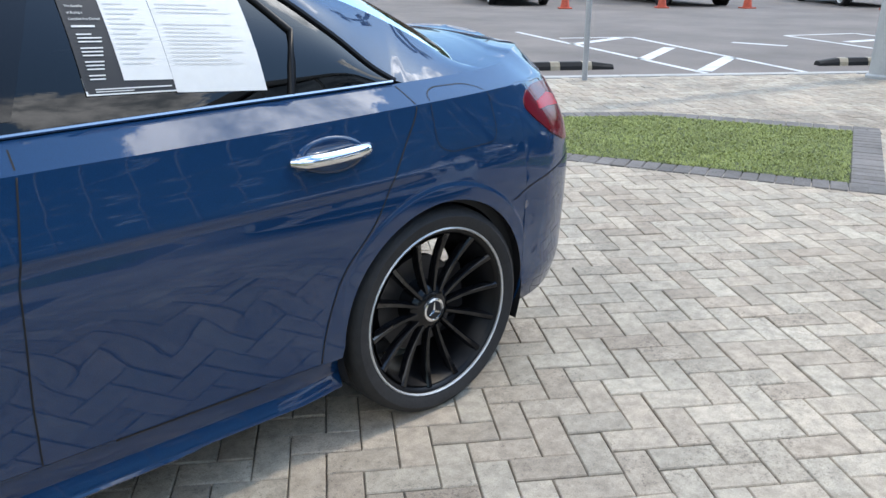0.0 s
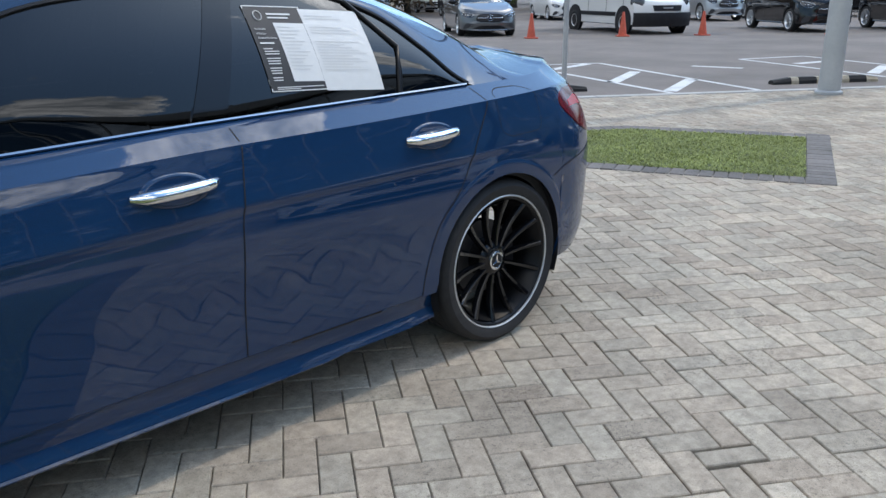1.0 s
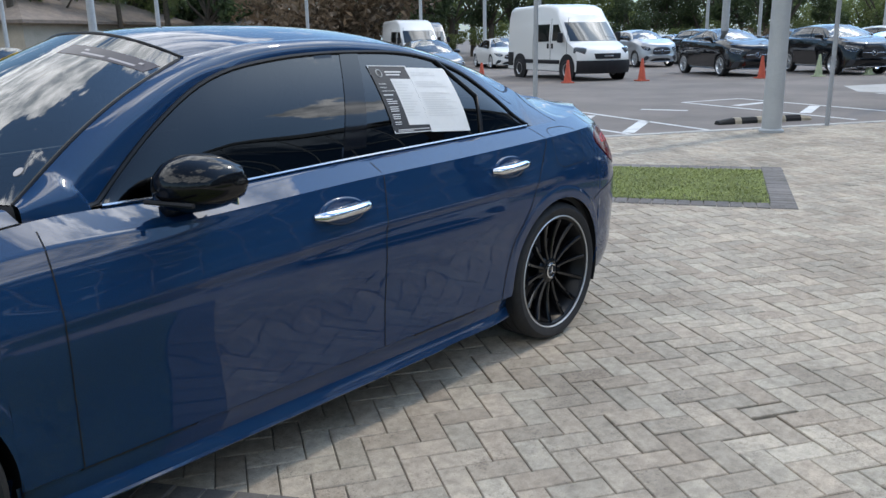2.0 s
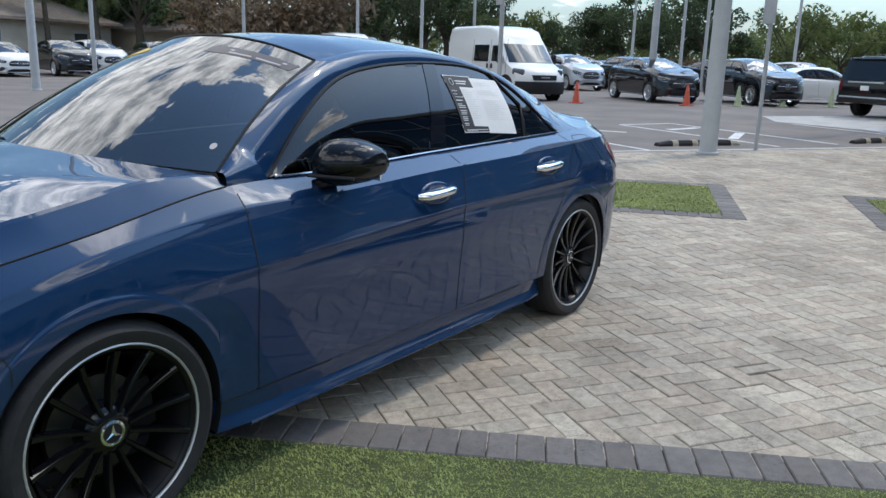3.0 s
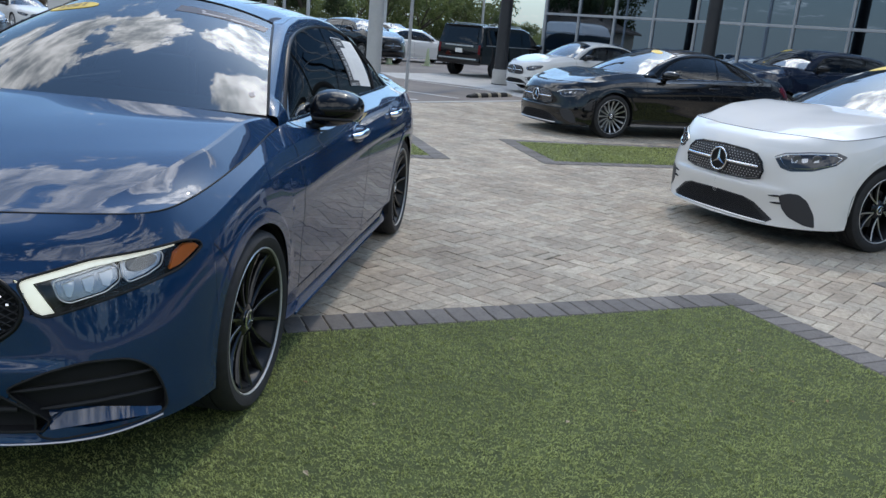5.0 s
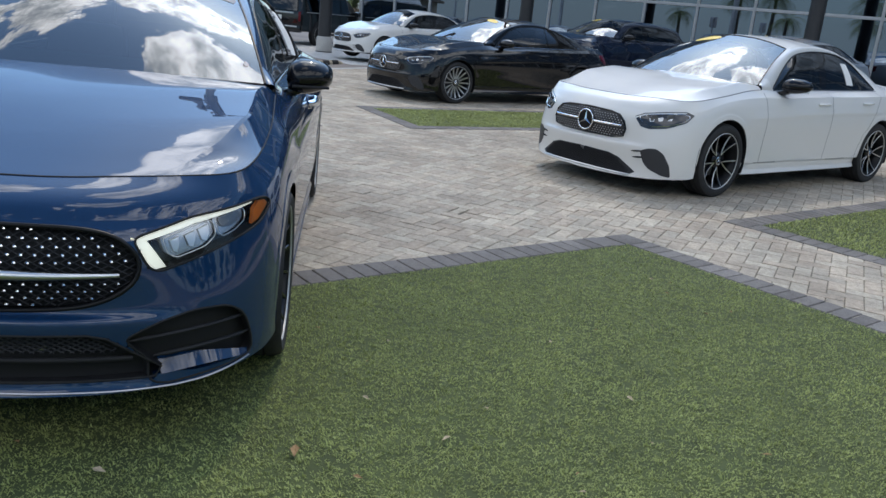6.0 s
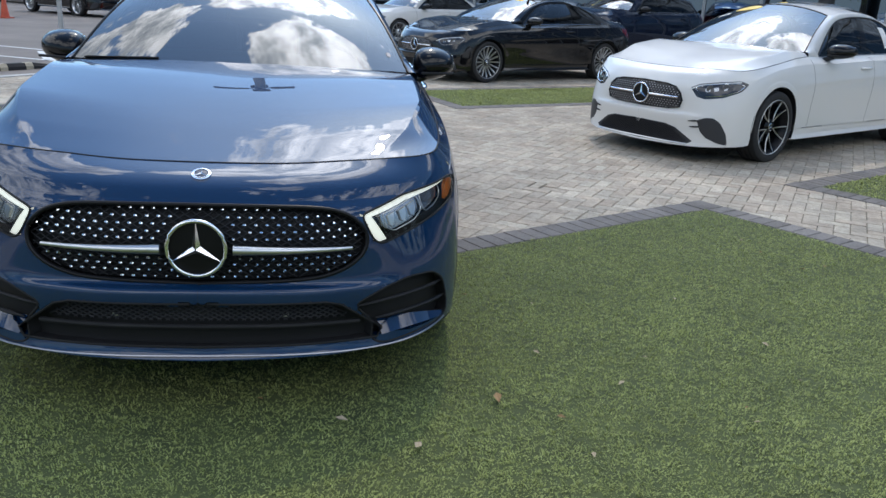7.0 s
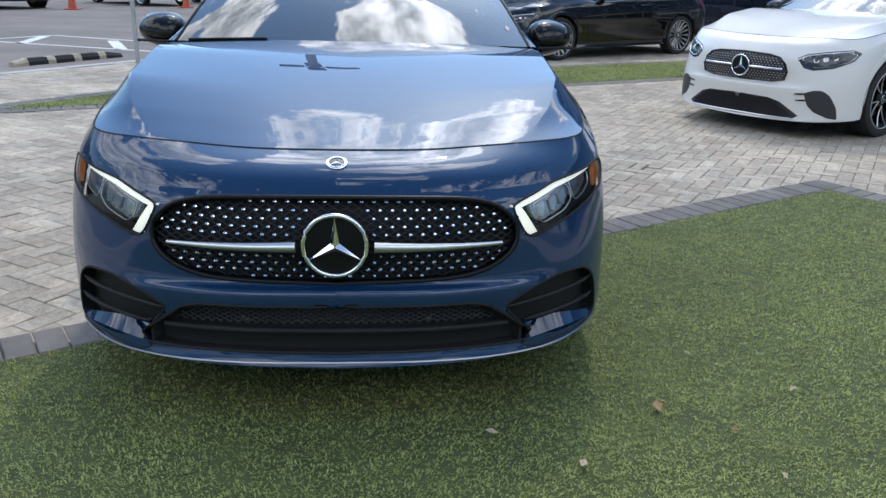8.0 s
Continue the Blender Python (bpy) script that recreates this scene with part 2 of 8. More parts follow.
def box(name, size, mats, bevel=0.01, at=(0, 0, 0), taper=1.0, seg=2):
    bm = bmesh.new()
    bmesh.ops.create_cube(bm, size=1)
    for v in bm.verts:
        k = taper if v.co.z > 0 else 1
        v.co = Vector((v.co.x * size[0] * k + at[0], v.co.y * size[1] * k + at[1], v.co.z * size[2] + at[2]))
    if bevel:
        bmesh.ops.bevel(bm, geom=bm.edges[:], offset=bevel, segments=seg, profile=0.6, affect="EDGES")
    return mesh_bm(name, bm, mats)


def lathe(name, profile, mats, n=48, axis="y", slots=None, sharp=40, closed=False):
    """Turns a profile of (radius, along) round an axis."""
    verts, faces, idx = [], [], []
    m = len(profile)
    for i in range(n):
        a = 2 * math.pi * i / n
        c, s = math.cos(a), math.sin(a)
        for r, h in profile:
            verts.append((r * c, h, r * s) if axis == "y" else (r * c, r * s, h))
    for i in range(n):
        for j in range(m if closed else m - 1):
            k = (j + 1) % m
            q = (i * m + j, i * m + k, (i + 1) % n * m + k, (i + 1) % n * m + j)
            faces.append(q if axis != "y" else q[::-1])
            idx.append(slots[j] if slots else 0)
    return mesh_of(name, verts, faces, mats, True, sharp, idx if slots else None)


def tube(name, pts, radius, mats, n=8, close=False):
    """A round bar along a line of points."""
    pts = [Vector([float(c) for c in p]) for p in pts]
    rad = radius if isinstance(radius, (list, tuple)) else [radius] * len(pts)
    verts, faces = [], []
    for i, p in enumerate(pts):
        a = pts[i - 1] if i or close else pts[i]
        b = pts[(i + 1) % len(pts)] if i + 1 < len(pts) or close else pts[i]
        d = (b - a).normalized()
        u = d.cross(Vector((0, 0, 1)) if abs(d.z) < 0.95 else Vector((1, 0, 0))).normalized()
        w = d.cross(u)
        for k in range(n):
            t = 2 * math.pi * k / n
            verts.append(p + float(rad[i]) * (math.cos(t) * u + math.sin(t) * w))
    m = len(pts)
    for i in range(m if close else m - 1):
        for k in range(n):
            faces.append((i * n + k, i * n + (k + 1) % n, (i + 1) % m * n + (k + 1) % n, (i + 1) % m * n + k))
    if not close:
        faces += [tuple(range(n)), tuple(range((m - 1) * n, m * n))[::-1]]
    return mesh_of(name, verts, faces, mats, True, 50)


def spline(knots, vals, q):
    """A smooth curve through the values, with no overshoot."""
    x, y, q = np.asarray(knots, float), np.asarray(vals, float), np.asarray(q, float)
    sign = 1.0
    if x[0] > x[-1]:
        x, y = x[::-1], y[::-1]
    h, d = np.diff(x), np.diff(y) / np.diff(x)
    m = np.zeros(len(x))
    m[0], m[-1] = d[0], d[-1]
    for i in range(1, len(x) - 1):
        if d[i - 1] * d[i] > 0:
            w1, w2 = 2 * h[i] + h[i - 1], h[i] + 2 * h[i - 1]
            m[i] = (w1 + w2) / (w1 / d[i - 1] + w2 / d[i])
    k = np.clip(np.searchsorted(x, q) - 1, 0, len(x) - 2)
    s = np.clip((q - x[k]) / h[k], 0, 1)
    return ((1 + 2 * s) * (1 - s) ** 2 * y[k] + s * (1 - s) ** 2 * h[k] * m[k] + s * s * (3 - 2 * s) * y[k + 1] + s * s * (s - 1) * h[k] * m[k + 1])


def catmull(vals, q):
    """A round curve through points at 0, 1, 2, ..."""
    y, q = np.asarray(vals, float), np.asarray(q, float)
    k = np.clip(np.floor(q).astype(int), 0, len(y) - 2)
    s = q - k
    p0, p1, p2, p3 = y[np.maximum(k - 1, 0)], y[k], y[k + 1], y[np.minimum(k + 2, len(y) - 1)]
    return 0.5 * (2 * p1 + (p2 - p0) * s + (2 * p0 - 5 * p1 + 4 * p2 - p3) * s ** 2 + (3 * p1 - p0 - 3 * p2 + p3) * s ** 3)


def grid_mesh(name, pts, mats, flip=False, keep=None, sharp=30):
    """A sheet from an array of points [column, row]; keep says which faces stay."""
    a, b = pts.shape[:2]
    i, j = np.meshgrid(np.arange(a - 1), np.arange(b - 1), indexing="ij")
    q = np.stack([i * b + j, (i + 1) * b + j, (i + 1) * b + j + 1, i * b + j + 1], -1)
    if keep is not None:
        q = q[keep]
    q = q.reshape(-1, 4)
    if flip:
        q = q[:, ::-1]
    used, inv = np.unique(q, return_inverse=True)
    return mesh_of(name, pts.reshape(-1, 3)[used], inv.reshape(-1, 4), mats, True, sharp)


def inside(poly, x, y):
    """Whether points lie in a polygon."""
    x, y = np.asarray(x, float), np.asarray(y, float)
    hit = np.zeros(np.broadcast(x, y).shape, bool)
    for (ax, ay), (bx, by) in zip(poly, poly[1:] + poly[:1]):
        c = ((ay > y) != (by > y)) & (x < (bx - ax) * (y - ay) / (by - ay + 1e-12) + ax)
        hit ^= c
    return hit


def flat_poly(name, poly, z, mats, thick=0.0):
    bm = bmesh.new()
    f = bm.faces.new([bm.verts.new((x, y, z)) for x, y in poly])
    if f.normal.z < 0:
        f.normal_flip()
    if thick:
        r = bmesh.ops.extrude_face_region(bm, geom=[f])
        for v in r["geom"]:
            if isinstance(v, bmesh.types.BMVert):
                v.co.z -= thick
    bmesh.ops.triangulate(bm, faces=[g for g in bm.faces if len(g.verts) > 4])
    return mesh_bm(name, bm, mats, smooth=False)


# ---- ground ----
ROAD_Z = -0.06
KERB = Vector((-0.836, 0.548))            # along the kerb, away from the lot


def surface(name, base, dark, scale=3.0, rough=0.9, bump=0.3, fine=220.0, spread=(0.35, 0.65)):
    m, t, b = material(name)
    co = node(t, "ShaderNodeTexCoord")
    n1 = node(t, "ShaderNodeTexNoise", [("Vector", co.outputs["Object"]), ("Scale", scale), ("Detail", 8.0), ("Roughness", 0.62)])
    n2 = node(t, "ShaderNodeTexNoise", [("Vector", co.outputs["Object"]), ("Scale", fine), ("Detail", 3.0)])
    r = node(t, "ShaderNodeMapRange", [("Value", n1.outputs[0]), ("From Min", spread[0]), ("From Max", spread[1])])
    mix = node(t, "ShaderNodeMix", [("Factor", r.outputs[0]), (6, rgb(dark)), (7, rgb(base))], data_type="RGBA")
    g = node(t, "ShaderNodeMapRange", [("Value", n2.outputs[0]), ("From Min", 0.3), ("From Max", 0.7), ("To Min", 0.8), ("To Max", 1.2)])
    mul = node(t, "ShaderNodeMix", [("Factor", 1.0), (6, mix.outputs[2]), (7, g.outputs[0])], data_type="RGBA", blend_type="MULTIPLY")
    t.links.new(mul.outputs[2], b.inputs["Base Color"])
    bp = node(t, "ShaderNodeBump", [("Height", n2.outputs[0]), ("Strength", bump), ("Distance", 0.004)])
    t.links.new(bp.outputs[0], b.inputs["Normal"])
    b.inputs["Roughness"].default_value = rough
    return m


ASPHALT = surface("asphalt", (0.205, 0.176, 0.155), (0.137, 0.117, 0.103), 0.5, 0.92, 0.4, 160)
CONCRETE = surface("concrete", (0.46, 0.45, 0.43), (0.36, 0.35, 0.33), 2.0, 0.9, 0.2, 120)
SAND = surface("joint_sand", (0.17, 0.148, 0.115), (0.06, 0.052, 0.040), 7.0, 0.95)
SOIL = surface("turf_backing", (0.066, 0.085, 0.025), (0.042, 0.055, 0.016), 5.0, 0.95)
LINE = surface("road_paint", (0.62, 0.62, 0.60), (0.40, 0.40, 0.39), 3.0, 0.7, 0.2, 90, (0.3, 0.5))


def brick_material(name, base, dark, warm, amount):
    m, t, b = material(name)
    co = node(t, "ShaderNodeTexCoord")
    geo = node(t, "ShaderNodeNewGeometry")
    ob = node(t, "ShaderNodeObjectInfo")
    both_r = node(t, "ShaderNodeMath", [(0, geo.outputs["Random Per Island"]), (1, ob.outputs["Random"])], operation="ADD")
    rnd = node(t, "ShaderNodeMath", [(0, both_r.outputs[0])], operation="FRACT")
    wrld = node(t, "ShaderNodeNewGeometry")
    n1 = node(t, "ShaderNodeTexNoise", [("Vector", wrld.outputs["Position"]), ("Scale", 1.1), ("Detail", 7.0), ("Roughness", 0.65)])
    n2 = node(t, "ShaderNodeTexNoise", [("Vector", wrld.outputs["Position"]), ("Scale", 22.0), ("Detail", 8.0), ("Roughness", 0.7)])
    n3 = node(t, "ShaderNodeTexNoise", [("Vector", wrld.outputs["Position"]), ("Scale", 300.0), ("Detail", 2.0)])
    a = node(t, "ShaderNodeMix", [("Factor", rnd.outputs[0]), (6, rgb(base)), (7, rgb(warm))], data_type="RGBA")
    r1 = node(t, "ShaderNodeMapRange", [("Value", n1.outputs[0]), ("From Min", 0.36), ("From Max", 0.62), ("To Min", 0.70), ("To Max", 1.06)])
    r2 = node(t, "ShaderNodeMapRange", [("Value", n2.outputs[0]), ("From Min", 0.32), ("From Max", 0.60), ("To Min", 1 - amount), ("To Max", 1.05)])
    r3 = node(t, "ShaderNodeMapRange", [("Value", n3.outputs[0]), ("From Min", 0.35), ("From Max", 0.65), ("To Min", 0.86), ("To Max", 1.1)])
    wn = node(t, "ShaderNodeTexWhiteNoise")
    wn.noise_dimensions = "1D"
    t.links.new(both_r.outputs[0], wn.inputs["W"])
    r4 = node(t, "ShaderNodeMapRange", [("Value", wn.outputs["Value"]), ("To Min", 0.80), ("To Max", 1.09)])
    x = a.outputs[2]
    n5 = node(t, "ShaderNodeTexNoise", [("Vector", wrld.outputs["Position"]), ("Scale", 75.0), ("Detail", 6.0), ("Roughness", 0.75)])
    n6 = node(t, "ShaderNodeTexNoise", [("Vector", wrld.outputs["Position"]), ("Scale", 3.4), ("Detail", 4.0)])
    pit = node(t, "ShaderNodeMath", [(0, n6.outputs[0]), (1, 0.45), (2, n5.outputs[0])], operation="MULTIPLY_ADD")
    r5 = node(t, "ShaderNodeMapRange", [("Value", pit.outputs[0]), ("From Min", 0.56), ("From Max", 0.66), ("To Min", 0.62), ("To Max", 1.0)])
    for r in (r1, r2, r3, r4, r5):
        mul = node(t, "ShaderNodeMix", [("Factor", 1.0), (6, x), (7, r.outputs[0])], data_type="RGBA", blend_type="MULTIPLY")
        x = mul.outputs[2]
    t.links.new(x, b.inputs["Base Color"])
    bp = node(t, "ShaderNodeBump", [("Height", n3.outputs[0]), ("Strength", 0.35), ("Distance", 0.003)])
    bp2 = node(t, "ShaderNodeBump", [("Height", n2.outputs[0]), ("Strength", 0.3), ("Distance", 0.006), ("Normal", bp.outputs[0])])
    t.links.new(bp2.outputs[0], b.inputs["Normal"])
    b.inputs["Roughness"].default_value = 0.88
    return m


PAVER = brick_material("grey_paver", (0.495, 0.435, 0.345), (0.2, 0.2, 0.2), (0.470, 0.385, 0.296), 0.34)
PAVER_DARK = brick_material("dark_border_paver", (0.195, 0.178, 0.165), (0.1, 0.1, 0.1), (0.17, 0.153, 0.14), 0.2)

ground = tagged(part("ground", mesh_of("ground", [(-900, -900, ROAD_Z), (900, -900, ROAD_Z), (900, 900, ROAD_Z), (-900, 900, ROAD_Z)], [(0, 1, 2, 3)], ASPHALT, False)), "worn grey asphalt car park", "ground", kind="structure")


def along(p, d, s):
    return (p[0] + d[0] * s, p[1] + d[1] * s)


K0 = (-7.80, -3.24)                       # a point of the kerb's outer edge
PLAZA = [along(K0, KERB, -9), along(K0, KERB, 12.0), (-19.3, 4.6), (-15.0, 12.5), (-7.0, 17.0), (9.0, 13.0), (12.0, 2.0), (9.0, -9.0)]
pavement = tagged(part("pavement", flat_poly("pavement", PLAZA, -0.011, SAND, 0.05)), "pale grey paved forecourt in herringbone bond", "pavement", kind="structure")

# islands of artificial turf, each inside a course of dark bricks
U, V = Vector((0.866, 0.5)), Vector((-0.5, 0.866))
LAWN = [(-0.85, 3.05), (0.555, 0.575), (1.47, -0.975), (3.9, -5.15), (9.3, -2.0), (6.75, 4.3), (4.9, 6.6)]
ISLAND_A = [(-4.93, 0.82), (-6.95, -0.02), (-6.15, -1.68), (-3.60, -3.55), (-2.95, -3.65)]
ISLAND_B = [(-5.33, 1.86), (-7.19, 1.20), (-9.70, 6.40), (-7.80, 7.10)]
ISLAND_C = [(-1.48, 4.07), (-3.55, 7.55), (-1.6, 9.2), (1.85, 6.35)]
ISLANDS = [LAWN, ISLAND_A, ISLAND_B, ISLAND_C]


def inset_poly(poly, d):
    """The polygon moved inwards by d."""
    P = [Vector(p) for p in poly]
    area = sum(a.x * b.y - b.x * a.y for a, b in zip(P, P[1:] + P[:1]))
    s = 1 if area > 0 else -1
    out = []
    for i, p in enumerate(P):
        a, b = (p - P[i - 1]).normalized(), (P[(i + 1) % len(P)] - p).normalized()
        na, nb = Vector((-a.y, a.x)) * s, Vector((-b.y, b.x)) * s
        m = (na + nb).normalized()
        out.append(tuple(p + m * d / max(m.dot(na), 0.35)))
    return out


TURF = [inset_poly(p, 0.205) for p in ISLANDS]
for k, poly in enumerate(TURF):
    tagged(part("lawn", flat_poly("lawn", poly, 0.004, SOIL, 0.03)), "backing of a small artificial turf island", "lawn", kind="structure")

# pale crossing between the forecourt and the car park
APRON = [(-19.9, -2.7), (-22.0, -3.6), (-27.8, -.2), (-26.6, 1.3), (-21.5, 5.9), (-19.3, 4.62), (-17.2, 2.2), (-16.7, 1.1), (-18.1, .4), (-19.2, -.46)]
tagged(part("apron", flat_poly("apron", APRON, ROAD_Z + .006, CONCRETE, 0.02)), "pale concrete apron before the showroom", "pavement", kind="structure")

# kerb along the road
kd, kn = KERB, Vector((-KERB.y, KERB.x))
L = 21.0
# kerb stones, each of its own
kerb_mesh = box("kerb_stone", (L / 14 - 0.006, 0.15, 0.085), CONCRETE, 0.012)
kerb = tagged(empty("kerb", pose(K0[0], K0[1], 0, 0, 0, math.degrees(math.atan2(kd.y, kd.x)))), "pale concrete kerb beside the road", "kerb", kind="structure")
side = 1 if kn.dot(Vector((-10, -8))) > 0 else -1
for i in range(14):
    part("kerb_stone", kerb_mesh, kerb, "", pose(-9 + (i + 0.5) * L / 14, side * 0.075, -0.035))


# ---- road marks, stops, cones, poles ----
def stripe(a, b, w=0.10, z=ROAD_Z + 0.004):
    a, b = Vector(a), Vector(b)
    d = (b - a).normalized()
    n = Vector((-d.y, d.x)) * w / 2
    me = mesh_of("road_marking", [(*(a + n), z), (*(a - n), z), (*(b - n), z), (*(b + n), z)], [(0, 1, 2, 3)], LINE, False)
    return tagged(part("road_marking", me), "worn white parking line on asphalt", "road marking", "parking lines", "structure")


for a, b, w in (((-12.48, -6.54), (-10.3, -2.2), .10), ((-12.48, -6.54), (-11.3, -7.25), .10), ((-11.6, -8.6), (-9.24, -3.02), .10), ((-9.83, -4.4), (-11.5, -5.08), .20), ((-9.39, -3.15), (-11.06, -3.75), .20),
                ((-10.64, -6.39), (-12.2, -6.6), .20), ((-15.05, -4.93), (-16.6, -4.3), .10), ((-15.05, -4.93), (-13.0, -0.9), .10), ((-16.6, -4.3), (-14.5, -0.2), .10), ((-14.76, -3.66), (-15.9, -3.4), .20),
                ((-13.8, -1.97), (-15.4, -2.3), .20), ((-13.09, -4.89), (-13.27, -3.99), .16), ((-19.5, -2.2), (-17.6, 1.2), .10), ((-20.9, -1.5), (-19.0, 1.9), .10)):
    stripe(a, b, w)

STOP_Y = surface("stop_paint", (0.50, 0.43, 0.32), (0.33, 0.28, 0.20), 6, 0.7)
STOP_B = surface("stop_rubber", (0.02, 0.02, 0.02), (0.012, 0.012, 0.012), 6, 0.8)


def wheel_stop(a, b):
    a, b = Vector(a), Vector(b)
    d = b - a
    L = d.length
    ob = tagged(empty("wheel_stop", pose((a.x + b.x) / 2, (a.y + b.y) / 2, ROAD_Z, 0, 0, math.degrees(math.atan2(d.y, d.x)))), "black rubber wheel stop with pale yellow bands", "wheel stop", "wheel stops")
    prof = [(-.075, 0), (-.07, .05), (-.04, .098), (.04, .098), (.07, .05), (.075, 0)]
    n = 8
    for i in range(n):
        cuts = [0, .165, .235, .405, .475, .645, .715, .885, 1.0] if n == 8 else None
        x0, x1 = -L / 2 + L * cuts[i], -L / 2 + L * cuts[i + 1]
        k0 = 0.6 if i == 0 else 1
        k1 = 0.6 if i == n - 1 else 1
        v = [(x0, y, z * k0) for y, z in prof] + [(x1, y, z * k1) for y, z in prof]
        f = [(j, j + 1, j + 7, j + 6) for j in range(5)] + [tuple(range(6))[::-1], tuple(range(6, 12))]
        part("band" if i % 2 else "rubber_block", mesh_of("block", v, f, STOP_Y if i % 2 else STOP_B, False), ob)
    return ob


wheel_stop((-8.67, -4.07), (-7.15, -5.02))
wheel_stop((-11.15, -2.50), (-12.65, -1.55))
wheel_stop((-15.0, -0.02), (-16.7, 0.85))
GALV = surface("galvanised_steel", (0.40, 0.41, 0.42), (0.32, 0.33, 0.34), 4, 0.5, 0.1)
POLE_GREY = surface("grey_painted_pole", (0.45, 0.46, 0.46), (0.38, 0.39, 0.39), 3, 0.55, 0.1)
POLE_DARK = surface("dark_painted_pole", (0.03, 0.03, 0.032), (0.02, 0.02, 0.022), 3, 0.45, 0.1)


def lamp_pole(x, y, h, r, mat, label, z=0.0, heads=2, group="light poles", base=0.0, turn=0.0, lean=0.0):
    ob = tagged(empty("light_pole", pose(x, y, z, 0, lean, turn)), label, "light pole", group)
    part("shaft", lathe("shaft", [(r * 1.25, 0), (r * 1.25, .03), (r * 1.02, .05), (r, .3), (r * .72, h)], mat, 20, "z"), ob)
    if base:
        part("footing", lathe("footing", [(base, 0), (base, .42), (base * .93, .46), (r, .47)], CONCRETE, 24, "z"), ob)
    for i in range(heads):
        a = Matrix.Rotation(2 * math.pi * i / heads, 4, "Z")
        part("arm", tube("arm", [(0, 0, h - .12), (.24, 0, h - .06)], .035, mat), ob, "", a)
        part("lamp_head", box("lamp_head", (.52, .32, .10), mat, .03, (.46, 0, h - .05)), ob, "", a)
    return ob


lamp_pole(-10.10, -1.26, 7.7, .135, POLE_GREY, "tall pale grey steel lamp post at the kerb", heads=4, turn=8)
lamp_pole(-21.34, .27, 9.0, .20, POLE_DARK, "tall dark lamp post on a concrete footing", ROAD_Z, base=.24)


def sign_post(x, y, h, z=0.0, lean=0.0, r=.032):
    ob = tagged(empty("sign_post", pose(x, y, z, 0, lean, -40)), "thin galvanised sign post with a small blank sign", "sign", "sign posts")
    part("post", lathe("post", [(r, 0), (r, h)], GALV, 12, "z"), ob)
    part("sign_plate", box("sign_plate", (.012, .32, .46), GALV, .004, (.04, 0, h - .2)), ob)
    return ob


sign_post(-11.30, -.86, 2.45)
sign_post(-7.24, -3.36, 2.5)
CONE_O = surface("orange_cone", (0.62, 0.10, 0.05), (0.5, 0.08, 0.04), 9, 0.6)
CONE_Y = surface("faded_cone", (0.42, 0.48, 0.30), (0.35, 0.40, 0.25), 9, 0.6)


def cone(x, y, mat, label):
    ob = tagged(empty("traffic_cone", pose(x, y, ROAD_Z, 0, 0, 37 * x)), label, "traffic cone", "cones in the car park")
    part("foot", box("foot", (.36, .36, .035), mat, .01, (0, 0, .018)), ob)
    part("cone", lathe("cone", [(.135, .035), (.12, .09), (.035, .70), (.028, .715), (.0, .715)], mat, 20, "z"), ob)


for x, y in ((-18.1, -12.95), (-20.6, -11.45), (-22.5, -9.85), (-25.2, -7.0)):
    cone(x, y, CONE_O, "orange traffic cone standing on asphalt")
for x, y in ((-26.9, -5.76), (-28.45, -4.63), (-30.2, -3.35)):
    cone(x, y, CONE_Y, "faded yellow-green traffic cone on asphalt")


# ---- cars ----
# Plan outline of the body at its widest, from the nose round the side to the tail, for a wheelbase of 2.729 m.
OUT_X = [2.225, 2.214, 2.160, 2.048, 1.90, 1.71, 1.3645, 0.90, 0.40, -0.20, -0.80, -1.3645, -1.70, -1.90, -2.06, -2.20, -2.28]
OUT_Y = [0.00, 0.27, 0.50, 0.690, 0.816, 0.870, 0.886, 0.886, 0.888, 0.892, 0.895, 0.897, 0.884, 0.842, 0.74, 0.50, 0.00]
# Eight lines along the body, from the lower edge to the upper edge: height and set-back from the outline at each of those stations.
ROW_Z = [
    [.185, .19, .195, .205, .215, .22, .20, .185, .185, .185, .185, .20, .24, .25, .26, .265, .265],
    [.245, .25, .255, .26, .265, .265, .26, .245, .24, .24, .24, .26, .31, .33, .34, .34, .34],
    [.412, .411, .402, .375, .345, .34, .32, .295, .295, .295, .295, .31, .40, .42, .42, .42, .42],
    [.447, .447, .450, .455, .46, .47, .48, .48, .48, .48, .48, .50, .54, .56, .56, .56, .56],
    [.565, .565, .565, .57, .575, .59, .64, .66, .66, .665, .67, .68, .69, .70, .70, .70, .70],
    [.645, .645, .645, .645, .655, .68, .770, .80, .805, .81, .815, .82, .83, .83, .83, .83, .83],
    [.70, .70, .697, .700, .712, .745, .830, .886, .894, .916, .928, .946, .955, .955, .955, .96, .965],
    [.785, .787, .792, .797, .802, .822, .877, .950, .946, .965, .978, .990, 1.00, 1.015, 1.03, 1.035, 1.04],
]
